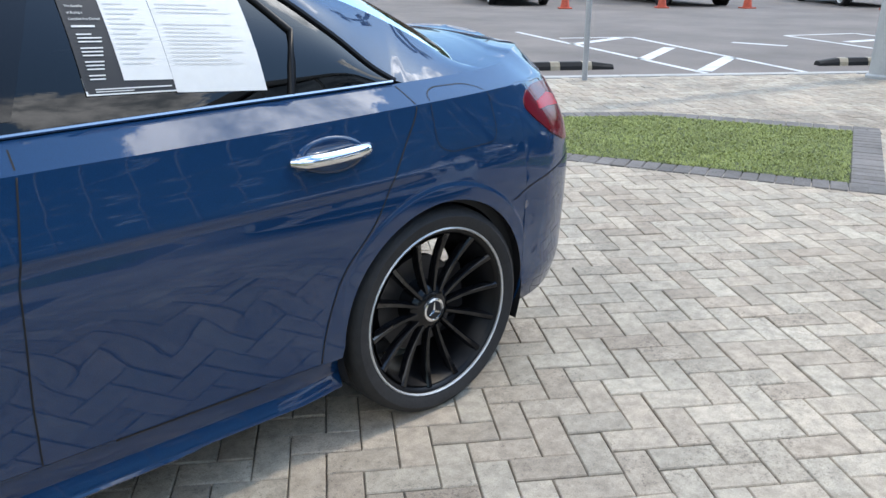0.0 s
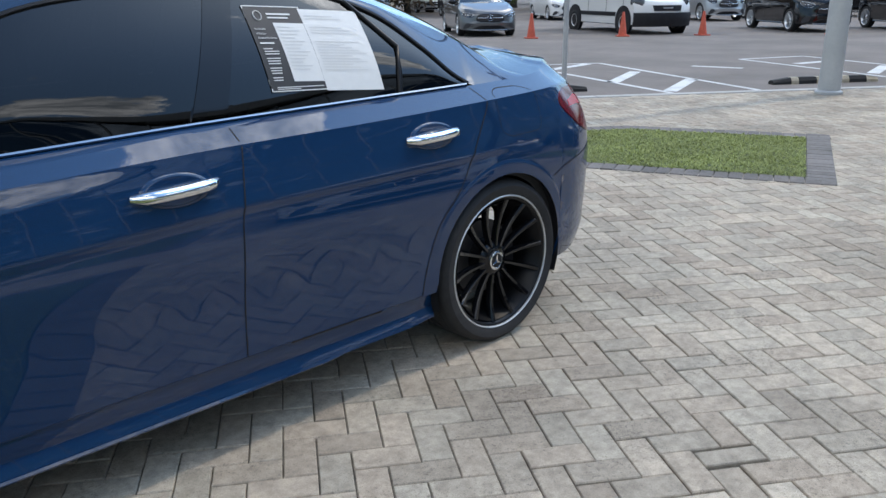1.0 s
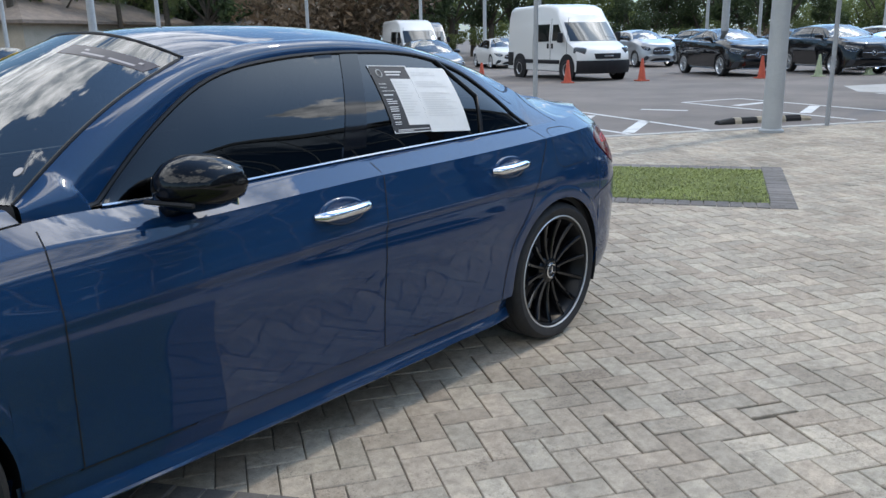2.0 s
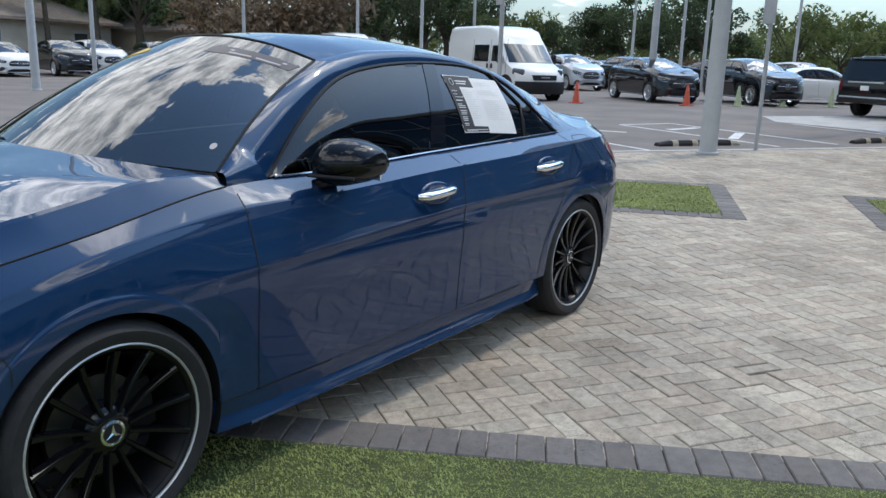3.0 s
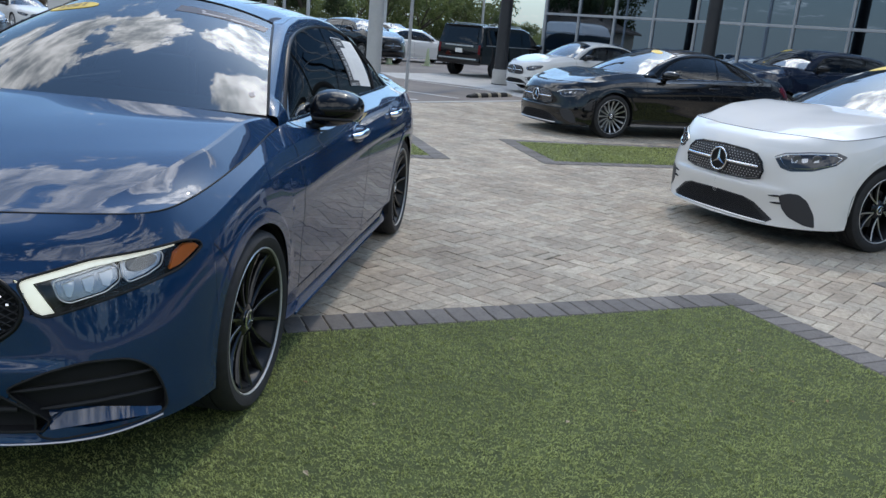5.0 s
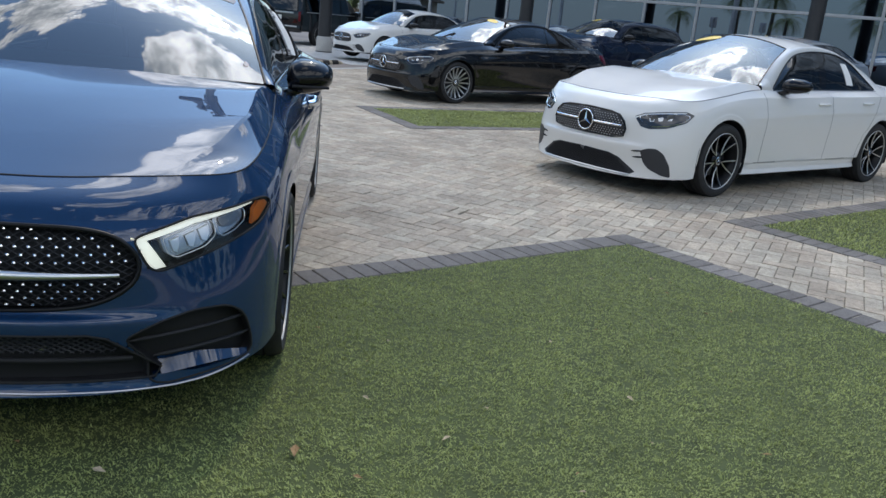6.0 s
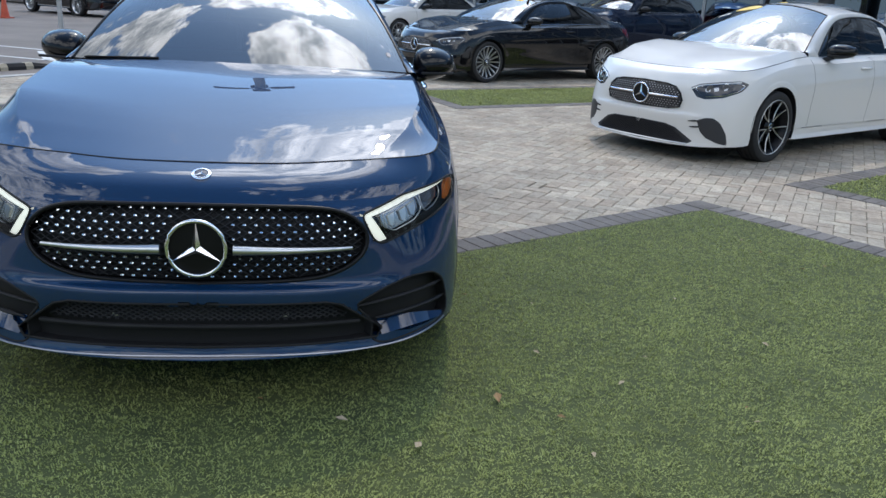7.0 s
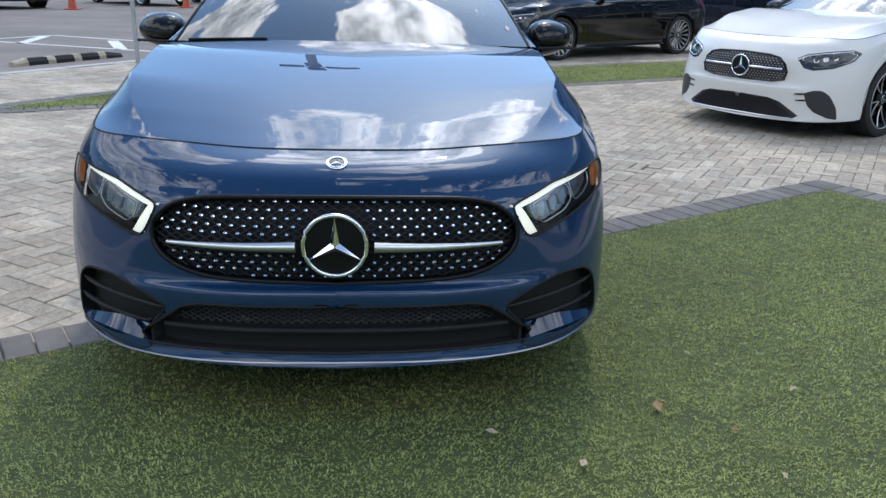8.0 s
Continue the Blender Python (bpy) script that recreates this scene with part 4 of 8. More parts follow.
def wheel_meshes(R=0.324, rim=0.261, spokes=14, face=None, ring=None, style="multi", res=56, arm=None):
    """The meshes of one wheel round the y axis, its outer face to +y."""
    face, ring = face or GLOSS_BLACK, ring or LIP_RING
    arm = arm or face
    w = 0.110
    k = R - rim
    tyre = [(rim - .010, -w + .012), (rim + .2 * k, -w), (rim + .6 * k, -w - .003), (rim + .88 * k, -w + .010), (R - .002, -w + .032), (R, -.052), (R - .006, -.050), (R - .006, -.044), (R, -.042),
            (R, -.006), (R - .006, -.004), (R - .006, .004), (R, .006), (R, .042), (R - .006, .044), (R - .006, .050), (R, .052), (R - .002, w - .032), (rim + .88 * k, w - .010),
            (rim + .6 * k, w + .003), (rim + .2 * k, w), (rim - .004, w - .012), (rim - .018, w - .03), (rim - .018, -w + .03)]
    M = {"tyre": lathe("tyre", tyre, RUBBER, res, closed=True)}
    M["rim"] = lathe("rim", [(rim - .006, w - .010), (rim - .013, w - .013), (rim - .028, .070), (rim - .038, -.02), (rim - .03, -.09), (rim - .004, -.098), (rim - .006, -.1), (rim - .05, -.085), (rim - .055, .0), (rim - .045, .05), (rim - .024, w - .018)], RIM_BLACK if face is GLOSS_BLACK else face, res)
    M["rim_ring"] = lathe("rim_ring", [(rim - .0035, w - .016), (rim - .0035, w - .006), (rim, w - .003), (rim + .0035, w - .006), (rim + .003, w - .018)], ring, res)
    M["hub"] = lathe("hub", [(.0, .068), (.040, .068), (.060, .062), (.074, .050), (.078, .0), (.07, -.04)], face, 40)
    cap = [(.0, .076), (.028, .0755), (.0285, .0735), (.031, .0735), (.0315, .076), (.037, .074), (.038, .06)]
    M["hub_cap"] = lathe("hub_cap", cap, [TRIM_BLACK, CHROME], 32, slots=[0, 0, 1, 1, 1, 1])
    # three-armed emblem
    v, f = [], []
    for i in range(3):
        a = math.pi / 2 + i * 2 * math.pi / 3
        c, s = math.cos(a), math.sin(a)
        b = len(v)
        for r, q, h in ((.001, .006, .0765), (.001, -.006, .0765), (.029, 0, .0765), (.001, 0, .0795)):
            v.append((r * c - q * s, h, r * s + q * c))
        f += [(b, b + 3, b + 2), (b + 3, b + 1, b + 2)]
    M["emblem"] = mesh_of("emblem", v, f, CHROME, False)
    # spokes: one mesh, turned for each
    def spoke(half0, half1, skew=0.0, y0=.066, y1=.097, thick=.034, mats=arm, r0=.058):
        vs, fs = [], []
        n = 7
        for i in range(n):
            t = i / (n - 1)
            r = r0 + (rim - .018 - r0) * t
            h = half0 + (half1 - half0) * t
            y = y0 + (y1 - y0) * t - .012 * math.sin(t * math.pi)
            o = skew * t
            vs += [(r, y - thick, o - h * 1.15), (r, y - .006, o - h), (r, y, o - h * .55), (r, y, o + h * .55), (r, y - .006, o + h), (r, y - thick, o + h * 1.15)]
        for i in range(n - 1):
            for j in range(5):
                fs.append((i * 6 + j, i * 6 + j + 1, (i + 1) * 6 + j + 1, (i + 1) * 6 + j))
        fs += [tuple(range(6))[::-1], tuple(range((n - 1) * 6, n * 6))]
        return mesh_of("spoke", vs, fs, mats, True, 35)
    if style == "multi":
        M["spokes"] = [(spoke(.0072, .0112, thick=.024), 2 * math.pi * i / spokes) for i in range(spokes)]
    else:
        a, b = spoke(.012, .009, .052), spoke(.012, .009, -.052)
        edge_a, edge_b = spoke(.006, .0055, .064, .0685, .0995, .004, MACHINED), spoke(.006, .0055, -.064, .0685, .0995, .004, MACHINED)
        M["spokes"] = [(m, 2 * math.pi * i / 5) for i in range(5) for m in (a, b, edge_a, edge_b)]
    M["brake_disc"] = lathe("brake_disc", [(.06, -.005), (.150, -.005), (.150, -.03), (.06, -.03)], DISC, 40)
    cal = box("brake_caliper", (.10, .05, .16), TRIM_BLACK, .015, (-.13, -.02, .0))
    M["brake_caliper"] = cal
    return M


def put_wheel(M, parent, x, y, z, left, steer=0.0, fine=True, turn=0.0):
    at = pose(x, y, z, 0, 0, (0 if left else 180) + steer) @ pose(0, 0, 0, 0, turn, 0)
    w = part("wheel", M["rim"], parent, "", at)
    part("tyre", M["tyre"], w)
    part("rim_ring", M["rim_ring"], w, "bright machined rim edge")
    part("hub", M["hub"], w)
    for me, a in M["spokes"]:
        part("spoke", me, w, "", Matrix.Rotation(-a, 4, "Y"))
    if fine:
        part("hub_cap", M["hub_cap"], w)
        part("emblem", M["emblem"], w, "", Matrix.Rotation(radians(-turn), 4, "Y"))
        part("brake_disc", M["brake_disc"], w)
        part("brake_caliper", M["brake_caliper"], w)
    return w


DLO_A = [(.70, .733, .937), (.45, .655, 1.135), (.20, .590, 1.268), (-.08, .558, 1.320), (-.42, .545, 1.335), (-.76, .552, 1.318), (-.99, .592, 1.248), (-1.145, .662, 1.135), (-1.25, .710, 1.040), (-1.318, .738, .994)]
DOOR_REAR = [(-1.300, .985), (-1.297, .93), (-1.25, .86), (-1.195, .78), (-1.115, .654), (-1.017, .54), (-.962, .40), (-.942, .295)]


def cabin(car, sh, detail):
    """Dashboard, seats, wheel and floor, dark behind the glass."""
    k, w, L = sh.k, sh.w, sh.lift
    bh = sh.belt
    dz = lambda z: z * sh.h + L + bh * 0.8
    part("cabin_floor", box("cabin_floor", (2.5 * k, 1.46 * w, .06), INTERIOR, .01, (-.35 * k, 0, .30 + L)), car)
    bm = bmesh.new()
    prof = [(.50, .55), (.46, .80), (.62, .915), (.88, .935), (.98, .90), (.98, .5)]
    rows = [[bm.verts.new((x * k, y, dz(z) - (.012 if abs(y) > .5 else 0))) for x, z in prof] for y in (-.69 * w, -.45 * w, 0, .45 * w, .69 * w)]
    for a, b in zip(rows, rows[1:]):
        for i in range(len(prof) - 1):
            bm.faces.new((a[i], a[i + 1], b[i + 1], b[i]))
    part("dashboard", mesh_bm("dashboard", bm, INTERIOR, sharp=60), car)
    for y in (.37, -.37):
        part("front_seat", box("front_seat", (.50, .50, .20), LEATHER, .06, (-.05 * k, y * w, dz(.46))), car)
        b = box("seat_back", (.16, .48, .62), LEATHER, .07, (0, 0, .31), taper=.86)
        part("seat_back", b, car, "", pose(-.30 * k, y * w, dz(.52), 0, -14, 0))
        part("headrest", box("headrest", (.10, .26, .18), LEATHER, .045), car, "", pose(-.49 * k, y * w, dz(1.19), 0, -10, 0))
    part("rear_seat", box("rear_seat", (.50, 1.24 * w, .22), LEATHER, .06, (-.90 * k, 0, dz(.48))), car)
    part("rear_seat_back", box("rear_seat_back", (.16, 1.22 * w, .60), LEATHER, .07, (0, 0, .3)), car, "", pose(-1.16 * k, 0, dz(.54), 0, -20, 0))
    if detail > 1:
        ring = [(.0, .17 * math.cos(a), .17 * math.sin(a)) for a in np.linspace(0, 2 * math.pi, 28, endpoint=False)]
        sw = part("steering_wheel", tube("steering_wheel", ring, .014, LEATHER, 8, True), car, "", pose(.36 * k, .37 * w, dz(.90), 0, -22, 0))
        part("steering_hub", box("steering_hub", (.05, .16, .11), INTERIOR, .02), sw)
        part("rear_mirror", box("rear_mirror", (.03, .22, .06), GLOSS_BLACK, .012), car, "", pose(.26 * k, 0, sh.roof[1] - .10, 0, 0, 0))


def build_car(name, sh, paint, dlo=DLO_A, at=None, label="", detail=2, wheels=None, glass=None, door_rear=DOOR_REAR, doors=(.86, -.30, -.25), drl=None, chrome_belt=True, turns=(0, 0, 0, 0), sedan=True, mirrors=True, category="car"):
    car = tagged(empty(name, at), label, category)
    glass = glass or TINTED
    sheet = side_sheet(sh, *((190, 62, 8, 110) if detail > 2 else (190, 34, 7) if detail > 1 else (90, 16, 4) if detail else (60, 10, 3)))
    S = upper(sh, sheet, dlo, *((50, 22) if detail > 1 else (24, 12)))
    S = deck_sheets(sh, sheet, S, *((48, 56) if detail > 1 else (20, 14)))
    every = [sheet, mirror(sheet)] + [f(S[n]) for n in ("bonnet", "boot", "roof", "rail") for f in (lambda p: p, mirror)]
    tree = tree_of(every)
    # which panel each face of the body side belongs to
    c = (sheet[:-1, :-1] + sheet[1:, 1:]) / 2
    X, Y, Z = c[..., 0], c[..., 1], c[..., 2]
    dr_x = np.interp(Z, [sh.z(p[1]) for p in door_rear][::-1], [sh.x(p[0]) for p in door_rear][::-1])
    f_x, b_x = float(sh.x(doors[0])), sh.x(doors[1] + (doors[2] - doors[1]) * np.clip((.92 - (Z - sh.lift)) / .6, 0, 1))
    bump_f, bump_r = float(sh.x(1.62)), float(sh.x(-1.66))
    z_b = float(sh.z(.655))
    masks = {
        "front_bumper": X > bump_f,
        "front_wing": (X <= bump_f) & (X > f_x),
        "front_door": (X <= f_x) & (X > b_x),
        "rear_door": (X <= b_x) & (X > dr_x) & (X > -sh.axle),
        "rear_bumper": (X < bump_r) & (Z < z_b + (X - bump_r) * -.10),
    }
    taken = sum(m.astype(int) for m in masks.values()) > 0
    masks["rear_wing"] = ~taken
    holes = np.zeros_like(X, bool)
    S["tree"], S["sheet"], S["car"] = tree, sheet, car
    S["cut"] = []
    return car, S, masks, holes, (X, Y, Z)


def finish_car(car, S, masks, holes, sh, paint, detail, wheels, glass, ws_glass=None, chrome=True, bpost=(-.215, -.325, .17), wheel_at=None, turns=(10, 3, 5, 8), hide_cabin=False, roof_paint=None):
    sheet = S["sheet"]
    if detail > 1:
        for n, m in masks.items():
            if n in ("front_bumper", "rear_bumper"):
                me = full_join(n, sheet, paint, m & ~holes)
                part(n, me, car)
            else:
                both(n, sheet, paint, car, m & ~holes, sharp=40)
    else:
        part("body", full_join("body", sheet, paint, ~holes), car)
    # inner skin closes what lies behind the joints
    deep = sheet.copy()
    deep[..., 1] = np.maximum(deep[..., 1] - .035, 0)
    deep[..., 0] *= .985
    deep[..., 2] -= .01
    part("inner_skin", full_join("inner_skin", deep, SHUT, None), car)
    part("bonnet", grid_mesh("bonnet", full(S["bonnet"]), paint, False, None, 7.5), car)
    part("boot_lid", grid_mesh("boot_lid", full(S["boot"]), paint, False, None, 30), car)
    part("roof", grid_mesh("roof", full(S["roof"]), roof_paint or paint, True), car)
    both("roof_rail", S["rail"], paint, car)
    ws = part("windscreen", grid_mesh("windscreen", full(S["windscreen"]), ws_glass or WINDSCREEN), car)
    if detail > 1:
        w = S["windscreen"]
        part("windscreen_border", grid_mesh("windscreen_border", full(w[:6]) - np.array([0, 0, .004]), RIM_BLACK), car, "black printed band along the windscreen base")
        top = [tuple(p) for p in full(w)[-1][::3]]
        part("windscreen_seal", tube("windscreen_seal", top, .006, RIM_BLACK, 6), car)
        for sgn in (1, -1):
            part("windscreen_seal", tube("windscreen_seal", [(p[0], sgn * p[1], p[2]) for p in w[::3, 0]], .006, RIM_BLACK, 6), car)
    rg = part("rear_window", grid_mesh("rear_window", full(S["rear_window"]), glass, True), car)
    # cowl between bonnet and windscreen
    hb, wl = S["bonnet"][-1], S["windscreen"][0]
    m = min(len(hb), len(wl))
    a, b = resample(hb, m), resample(wl, m)
    cw = np.stack([a - [0, 0, .012], (a + b) / 2 - [0, 0, .022], b - [0, 0, .004]], 0)
    part("cowl", grid_mesh("cowl", full(cw), TRIM_BLACK), car)
    # side glass in panes, parted by the posts
    g = S["side_glass"]
    gx = (g[:-1, 0, 0] + g[1:, 0, 0]) / 2
    f, r = float(sh.x(bpost[0])), float(sh.x(bpost[1]))
    split = (f + r) / 2 - bpost[2] / 2
    keepf = np.repeat((gx > split)[:, None], g.shape[1] - 1, 1)
    keepr = ~keepf
    both("front_side_window", g, glass, car, keepf)
    both("rear_side_window", g, glass, car, keepr)
    for sgn, view in ((1, LEFT), (-1, RIGHT)):
        gt = tree_of([g if sgn > 0 else mirror(g)])
        zl = float(np.interp(-f, -g[:, 0, 0], g[:, 0, 2]))
        zh = float(np.interp(-f + bpost[2], -g[:, -1, 0], g[:, -1, 2]))
        post = [(f, zl), (f - bpost[2], zh - .004), (r - bpost[2] + .02, zh - .004), (r, zl)]
        part("door_post", patch("door_post", gt, view, post, GLOSS_BLACK, .003, .006, .03), car)
    # frames round the opening
    if detail:
        top, low = g[:, -1], g[:, 0]
        for sgn in (1, -1):
            q = [(p[0], sgn * (p[1] + .002), p[2]) for p in top[::2]]
            part("window_frame", tube("window_frame", q, .008, RIM_BLACK, 6), car)
            q = [(p[0], sgn * (p[1] + .008), p[2] + .001) for p in low[2:-2:3]]
            part("belt_strip", tube("belt_strip", q, .0050, DARK_CHROME if chrome else GLOSS_BLACK, 6), car, "bright strip along the window base" if chrome else "")
    # underside, sills and wheel houses
    part("underbody", box("underbody", (2 * sh.axle + .9, 1.50 * sh.w, .05), TRIM_BLACK, .02, (0, 0, .20 + sh.lift)), car)
    x0, x1 = sh.axle - sh.arch + .005, -sh.axle + sh.arch - .005
    prof = [(.862, .300), (.866, .275), (.858, .235), (.872, .205), (.875, .193), (.860, .186), (.80, .19), (.78, .26), (.80, .30)]
    xs = np.linspace(x0, x1, 30)
    for sgn in (1, -1):
        pts = np.zeros((30, len(prof), 3))
        for i, xx in enumerate(xs):
            e = min(1, (x0 - xx) / .12, (xx - x1) / .12)
            for j, (yy, zz) in enumerate(prof):
                pts[i, j] = (xx, sgn * (yy - .02 * (1 - max(e, 0))) * sh.w, zz * sh.h + sh.lift)
        part("sill", grid_mesh("sill", pts, paint, sgn > 0, None, 25), car)
        for w in (sh.axle, -sh.axle):
            n = 25
            arc = np.linspace(-.35, math.pi + .35, n)
            rows = []
            for yy in (.875, .72, .50):
                rr = sh.arch + (.004 if yy > .8 else .02)
                rows.append(np.stack([w + rr * np.cos(arc), np.full(n, sgn * yy * sh.w), sh.tyre + rr * np.sin(arc)], -1))
            part("wheel_house", grid_mesh("wheel_house", np.stack(rows, 1), TRIM_BLACK, sgn < 0), car)
    # wheels
    yw = (.775 if wheel_at is None else wheel_at) * sh.w
    for i, (x, sgn) in enumerate(((sh.axle, 1), (-sh.axle, 1), (sh.axle, -1), (-sh.axle, -1))):
        put_wheel(wheels, car, x, sgn * yw, sh.tyre - .003, sgn > 0, 0, detail > 0, turns[i])
    if not hide_cabin:
        cabin(car, sh, detail)
    return car


def bonnet_joint(car, S):
    """The dark gap round the bonnet."""
    e = S["bonnet"]
    rim = [Vector(p) for p in e[::-1, 0]] + [Vector(p) for p in e[0]]
    for s in (1, -1):
        part("shut_line", tube("shut_line", [(p.x, s * p.y, p.z + .0006) for p in rim], .0028, SHUT, 5), car)


def full_join(name, sheet, mats, keep):
    """Both sides of the body sheet as one mesh."""
    a, b = sheet.shape[:2]
    i, j = np.meshgrid(np.arange(a - 1), np.arange(b - 1), indexing="ij")
    q = np.stack([i * b + j, (i + 1) * b + j, (i + 1) * b + j + 1, i * b + j + 1], -1)
    q = (q if keep is None else q[keep]).reshape(-1, 4)
    v = np.concatenate([sheet.reshape(-1, 3), mirror(sheet).reshape(-1, 3)])
    f = np.concatenate([q, q[:, ::-1] + a * b])
    used, inv = np.unique(f, return_inverse=True)
    bm = bmesh.new()
    bv = [bm.verts.new(p) for p in v[used]]
    for face in inv.reshape(-1, 4):
        try:
            bm.faces.new([bv[k] for k in face])
        except ValueError:
            pass
    bmesh.ops.remove_doubles(bm, verts=[w for w in bm.verts if abs(w.co.y) < 1e-4], dist=2e-4)
    return mesh_bm(name, bm, mats, sharp=40)


# ---- the blue car ----
GRILLE = [(0, .686), (.30, .682), (.435, .662), (.500, .618), (.518, .570), (.498, .520), (.425, .474), (.30, .449), (0, .440)]
GRILLE = smooth_line(GRILLE, 5)
CHIN = [(0, .384), (.39, .382), (.44, .368), (.575, .262), (.56, .232), (0, .226)]
CHEEK = [(-.855, .362), (-.76, .408), (-.65, .432), (-.54, .428), (-.475, .385), (-.440, .30), (-.436, .238), (-.53, .226), (-.64, .217), (-.735, .206), (-.782, .222), (-.778, .29)]
CHEEK = rounded(CHEEK, .035, 5)
LAMP = [(-1.368, .651), (-1.18, .695), (-.905, .722), (-.848, .715), (-.830, .694), (-.925, .650), (-1.04, .624), (-1.174, .590), (-1.312, .553), (-1.340, .567)]
LAMP_SHIFT, LAMP_WIDE = -.1012, .948
LAMP = [(u * LAMP_WIDE + LAMP_SHIFT, v) for u, v in LAMP]
TAIL = [(-.800, .905), (-.835, .930), (-.90, .942), (-1.10, .938), (-1.36, .912), (-1.36, .800), (-1.13, .735), (-.98, .755), (-.885, .795), (-.825, .845), (-.797, .880)]


def whole(half):
    """A half outline (from the middle upper point to the middle lower one) closed over both sides."""
    return half + [(-y, z) for y, z in half[::-1] if y > 1e-6]


def snap(sheet, tree, view, poly, reach):
    """Draw the points of a sheet that lie close to an outline onto it, so that an opening gets a clean edge."""
    u, v = in_view(view, (sheet[..., 0], sheet[..., 1], sheet[..., 2]))
    P = np.array(poly)
    best = np.full(u.shape, 9.0)
    bu, bv = u.copy(), v.copy()
    for a, b in zip(P, np.roll(P, -1, 0)):
        d = b - a
        t = np.clip(((u - a[0]) * d[0] + (v - a[1]) * d[1]) / max(d @ d, 1e-9), 0, 1)
        q, r = a[0] + d[0] * t, a[1] + d[1] * t
        e = np.hypot(u - q, v - r)
        m = e < best
        best[m], bu[m], bv[m] = e[m], q[m], r[m]
    near = (best < reach) & (sheet[..., 0] > 1.5) & (sheet[..., 1] > .004)
    for i, j in zip(*np.nonzero(near)):
        sheet[i, j] = drop(tree, view, float(bu[i, j]), float(bv[i, j]))[0]


def in_view(view, C):
    X, Y, Z = C
    o, a, b, d = view
    return a.x * X + a.y * Y + a.z * Z, b.x * X + b.y * Y + b.z * Z


def star(name, parent, r, at, mats=None, ring=True):
    """A ring with a three-armed emblem, facing +x."""
    mats = mats or CHROME
    if ring:
        pts = [(0, r * math.cos(a), r * math.sin(a)) for a in np.linspace(0, 2 * math.pi, 40, endpoint=False)]
        ob = part(name, tube(name, pts, r * .075, mats, 8, True), parent, "bright metal ring emblem", at)
    else:
        ob = part(name, lathe(name, [(r, 0), (r, .003), (0, .004)], mats, 30, "z"), parent, "", at)
    v, f = [], []
    for i in range(3):
        a = math.pi / 2 + i * 2 * math.pi / 3
        c, s = math.cos(a), math.sin(a)
        b = len(v)
        for rr, q, h in ((.02 * r, .15 * r, 0), (.02 * r, -.15 * r, 0), (.97 * r, 0, 0), (.02 * r, 0, .16 * r)):
            v.append((h, rr * c - q * s, rr * s + q * c))
        f += [(b, b + 3, b + 2), (b + 3, b + 1, b + 2), (b, b + 2, b + 1)]
    part("star_arms", mesh_of("star_arms", v, f, mats, False), ob)
    return ob


def door_handle(car, tree, view, x0, x1, z, sgn):
    """A pull bar over a hollow in the door."""
    xm = (x0 + x1) / 2
    o, n = drop(tree, view, xm, z)
    v, f = [], []
    n = 28
    for i in range(7):                # a shallow bowl with its rim just above the door skin
        q = 1.05 if i == 6 else i / 5
        for j in range(n):
            a = 2 * math.pi * j / n
            v.append(drop(tree, view, xm + .095 * q * math.cos(a), z + .004 + .042 * q * math.sin(a), -.001 if i == 6 else .0007 + .0062 * q ** 2)[0])
    for i in range(6):
        for j in range(n):
            c = (i * n + j, i * n + (j + 1) % n, (i + 1) * n + (j + 1) % n, (i + 1) * n + j)
            f.append(c if i else (c[0], c[2], c[3]))
    part("handle_recess", mesh_of("handle_recess", v, f, BLUE_DEEP), car)
    k = 9
    pts, rad = [], []
    for i in range(k):
        t = i / (k - 1)
        p, _ = drop(tree, view, x0 + (x1 - x0) * t, z + .010 * t, .034 * math.sin(min(max(t, .0), 1) * math.pi) ** .35 + .001)
        pts.append(p)
        rad.append(.0175 if 0 < i < k - 1 else .011)
    h = part("door_handle", tube("door_handle", pts, rad, CHROME, 10), car, "chrome pull handle")
    return h


def side_mirror(car, sgn, paint, sh, x=.585, y=.905, z=1.002, k=1.0, wx=.098, wy=.122, wz=.078):
    """A rounded housing with its glass facing back, on a short foot."""
    v, f = [], []
    n, m = 22, 14
    for i in range(n + 1):
        a = math.pi * i / n
        for j in range(m):
            b = 2 * math.pi * j / m
            ey = -math.cos(a)
            rr = math.sin(a) ** .6
            ex, ez = rr * math.cos(b), rr * math.sin(b)
            ex = max(ex, -.45)
            ez = ez * (.85 if ez < 0 else 1.0) * (1 - .18 * ey)
            v.append((x + wx * ex * k - .03 * ey, sgn * (y + wy * ey * k), z + wz * ez * k + .008 * ey))
    for i in range(n):
        for j in range(m):
            q = (i * m + j, i * m + (j + 1) % m, (i + 1) * m + (j + 1) % m, (i + 1) * m + j)
            f.append(q if sgn < 0 else q[::-1])
    ob = part("door_mirror", mesh_of("door_mirror", v, f, paint, True, 60), car, "glossy black door mirror housing")
    part("mirror_glass", box("mirror_glass", (.006, 1.55 * wy * k, .11 * k), CHROME, .003, (0, 0, 0)), ob, "", pose(x - .51 * wx * k, sgn * (y + .005), z, 0, 0, -sgn * 4))
    part("mirror_foot", box("mirror_foot", (.09, .15, .045), GLOSS_BLACK, .016), ob, "", pose(x + .03, sgn * (y - wy), z - .078, sgn * 22, 0, 0))
    b = [(x + .98 * wx * k - .03 * e, sgn * (y + .97 * wy * e), z - .034) for e in np.linspace(-.7, .9, 9)]
    part("mirror_indicator", tube("mirror_indicator", b, .007, TRIM_BLACK, 6), ob)
    return ob


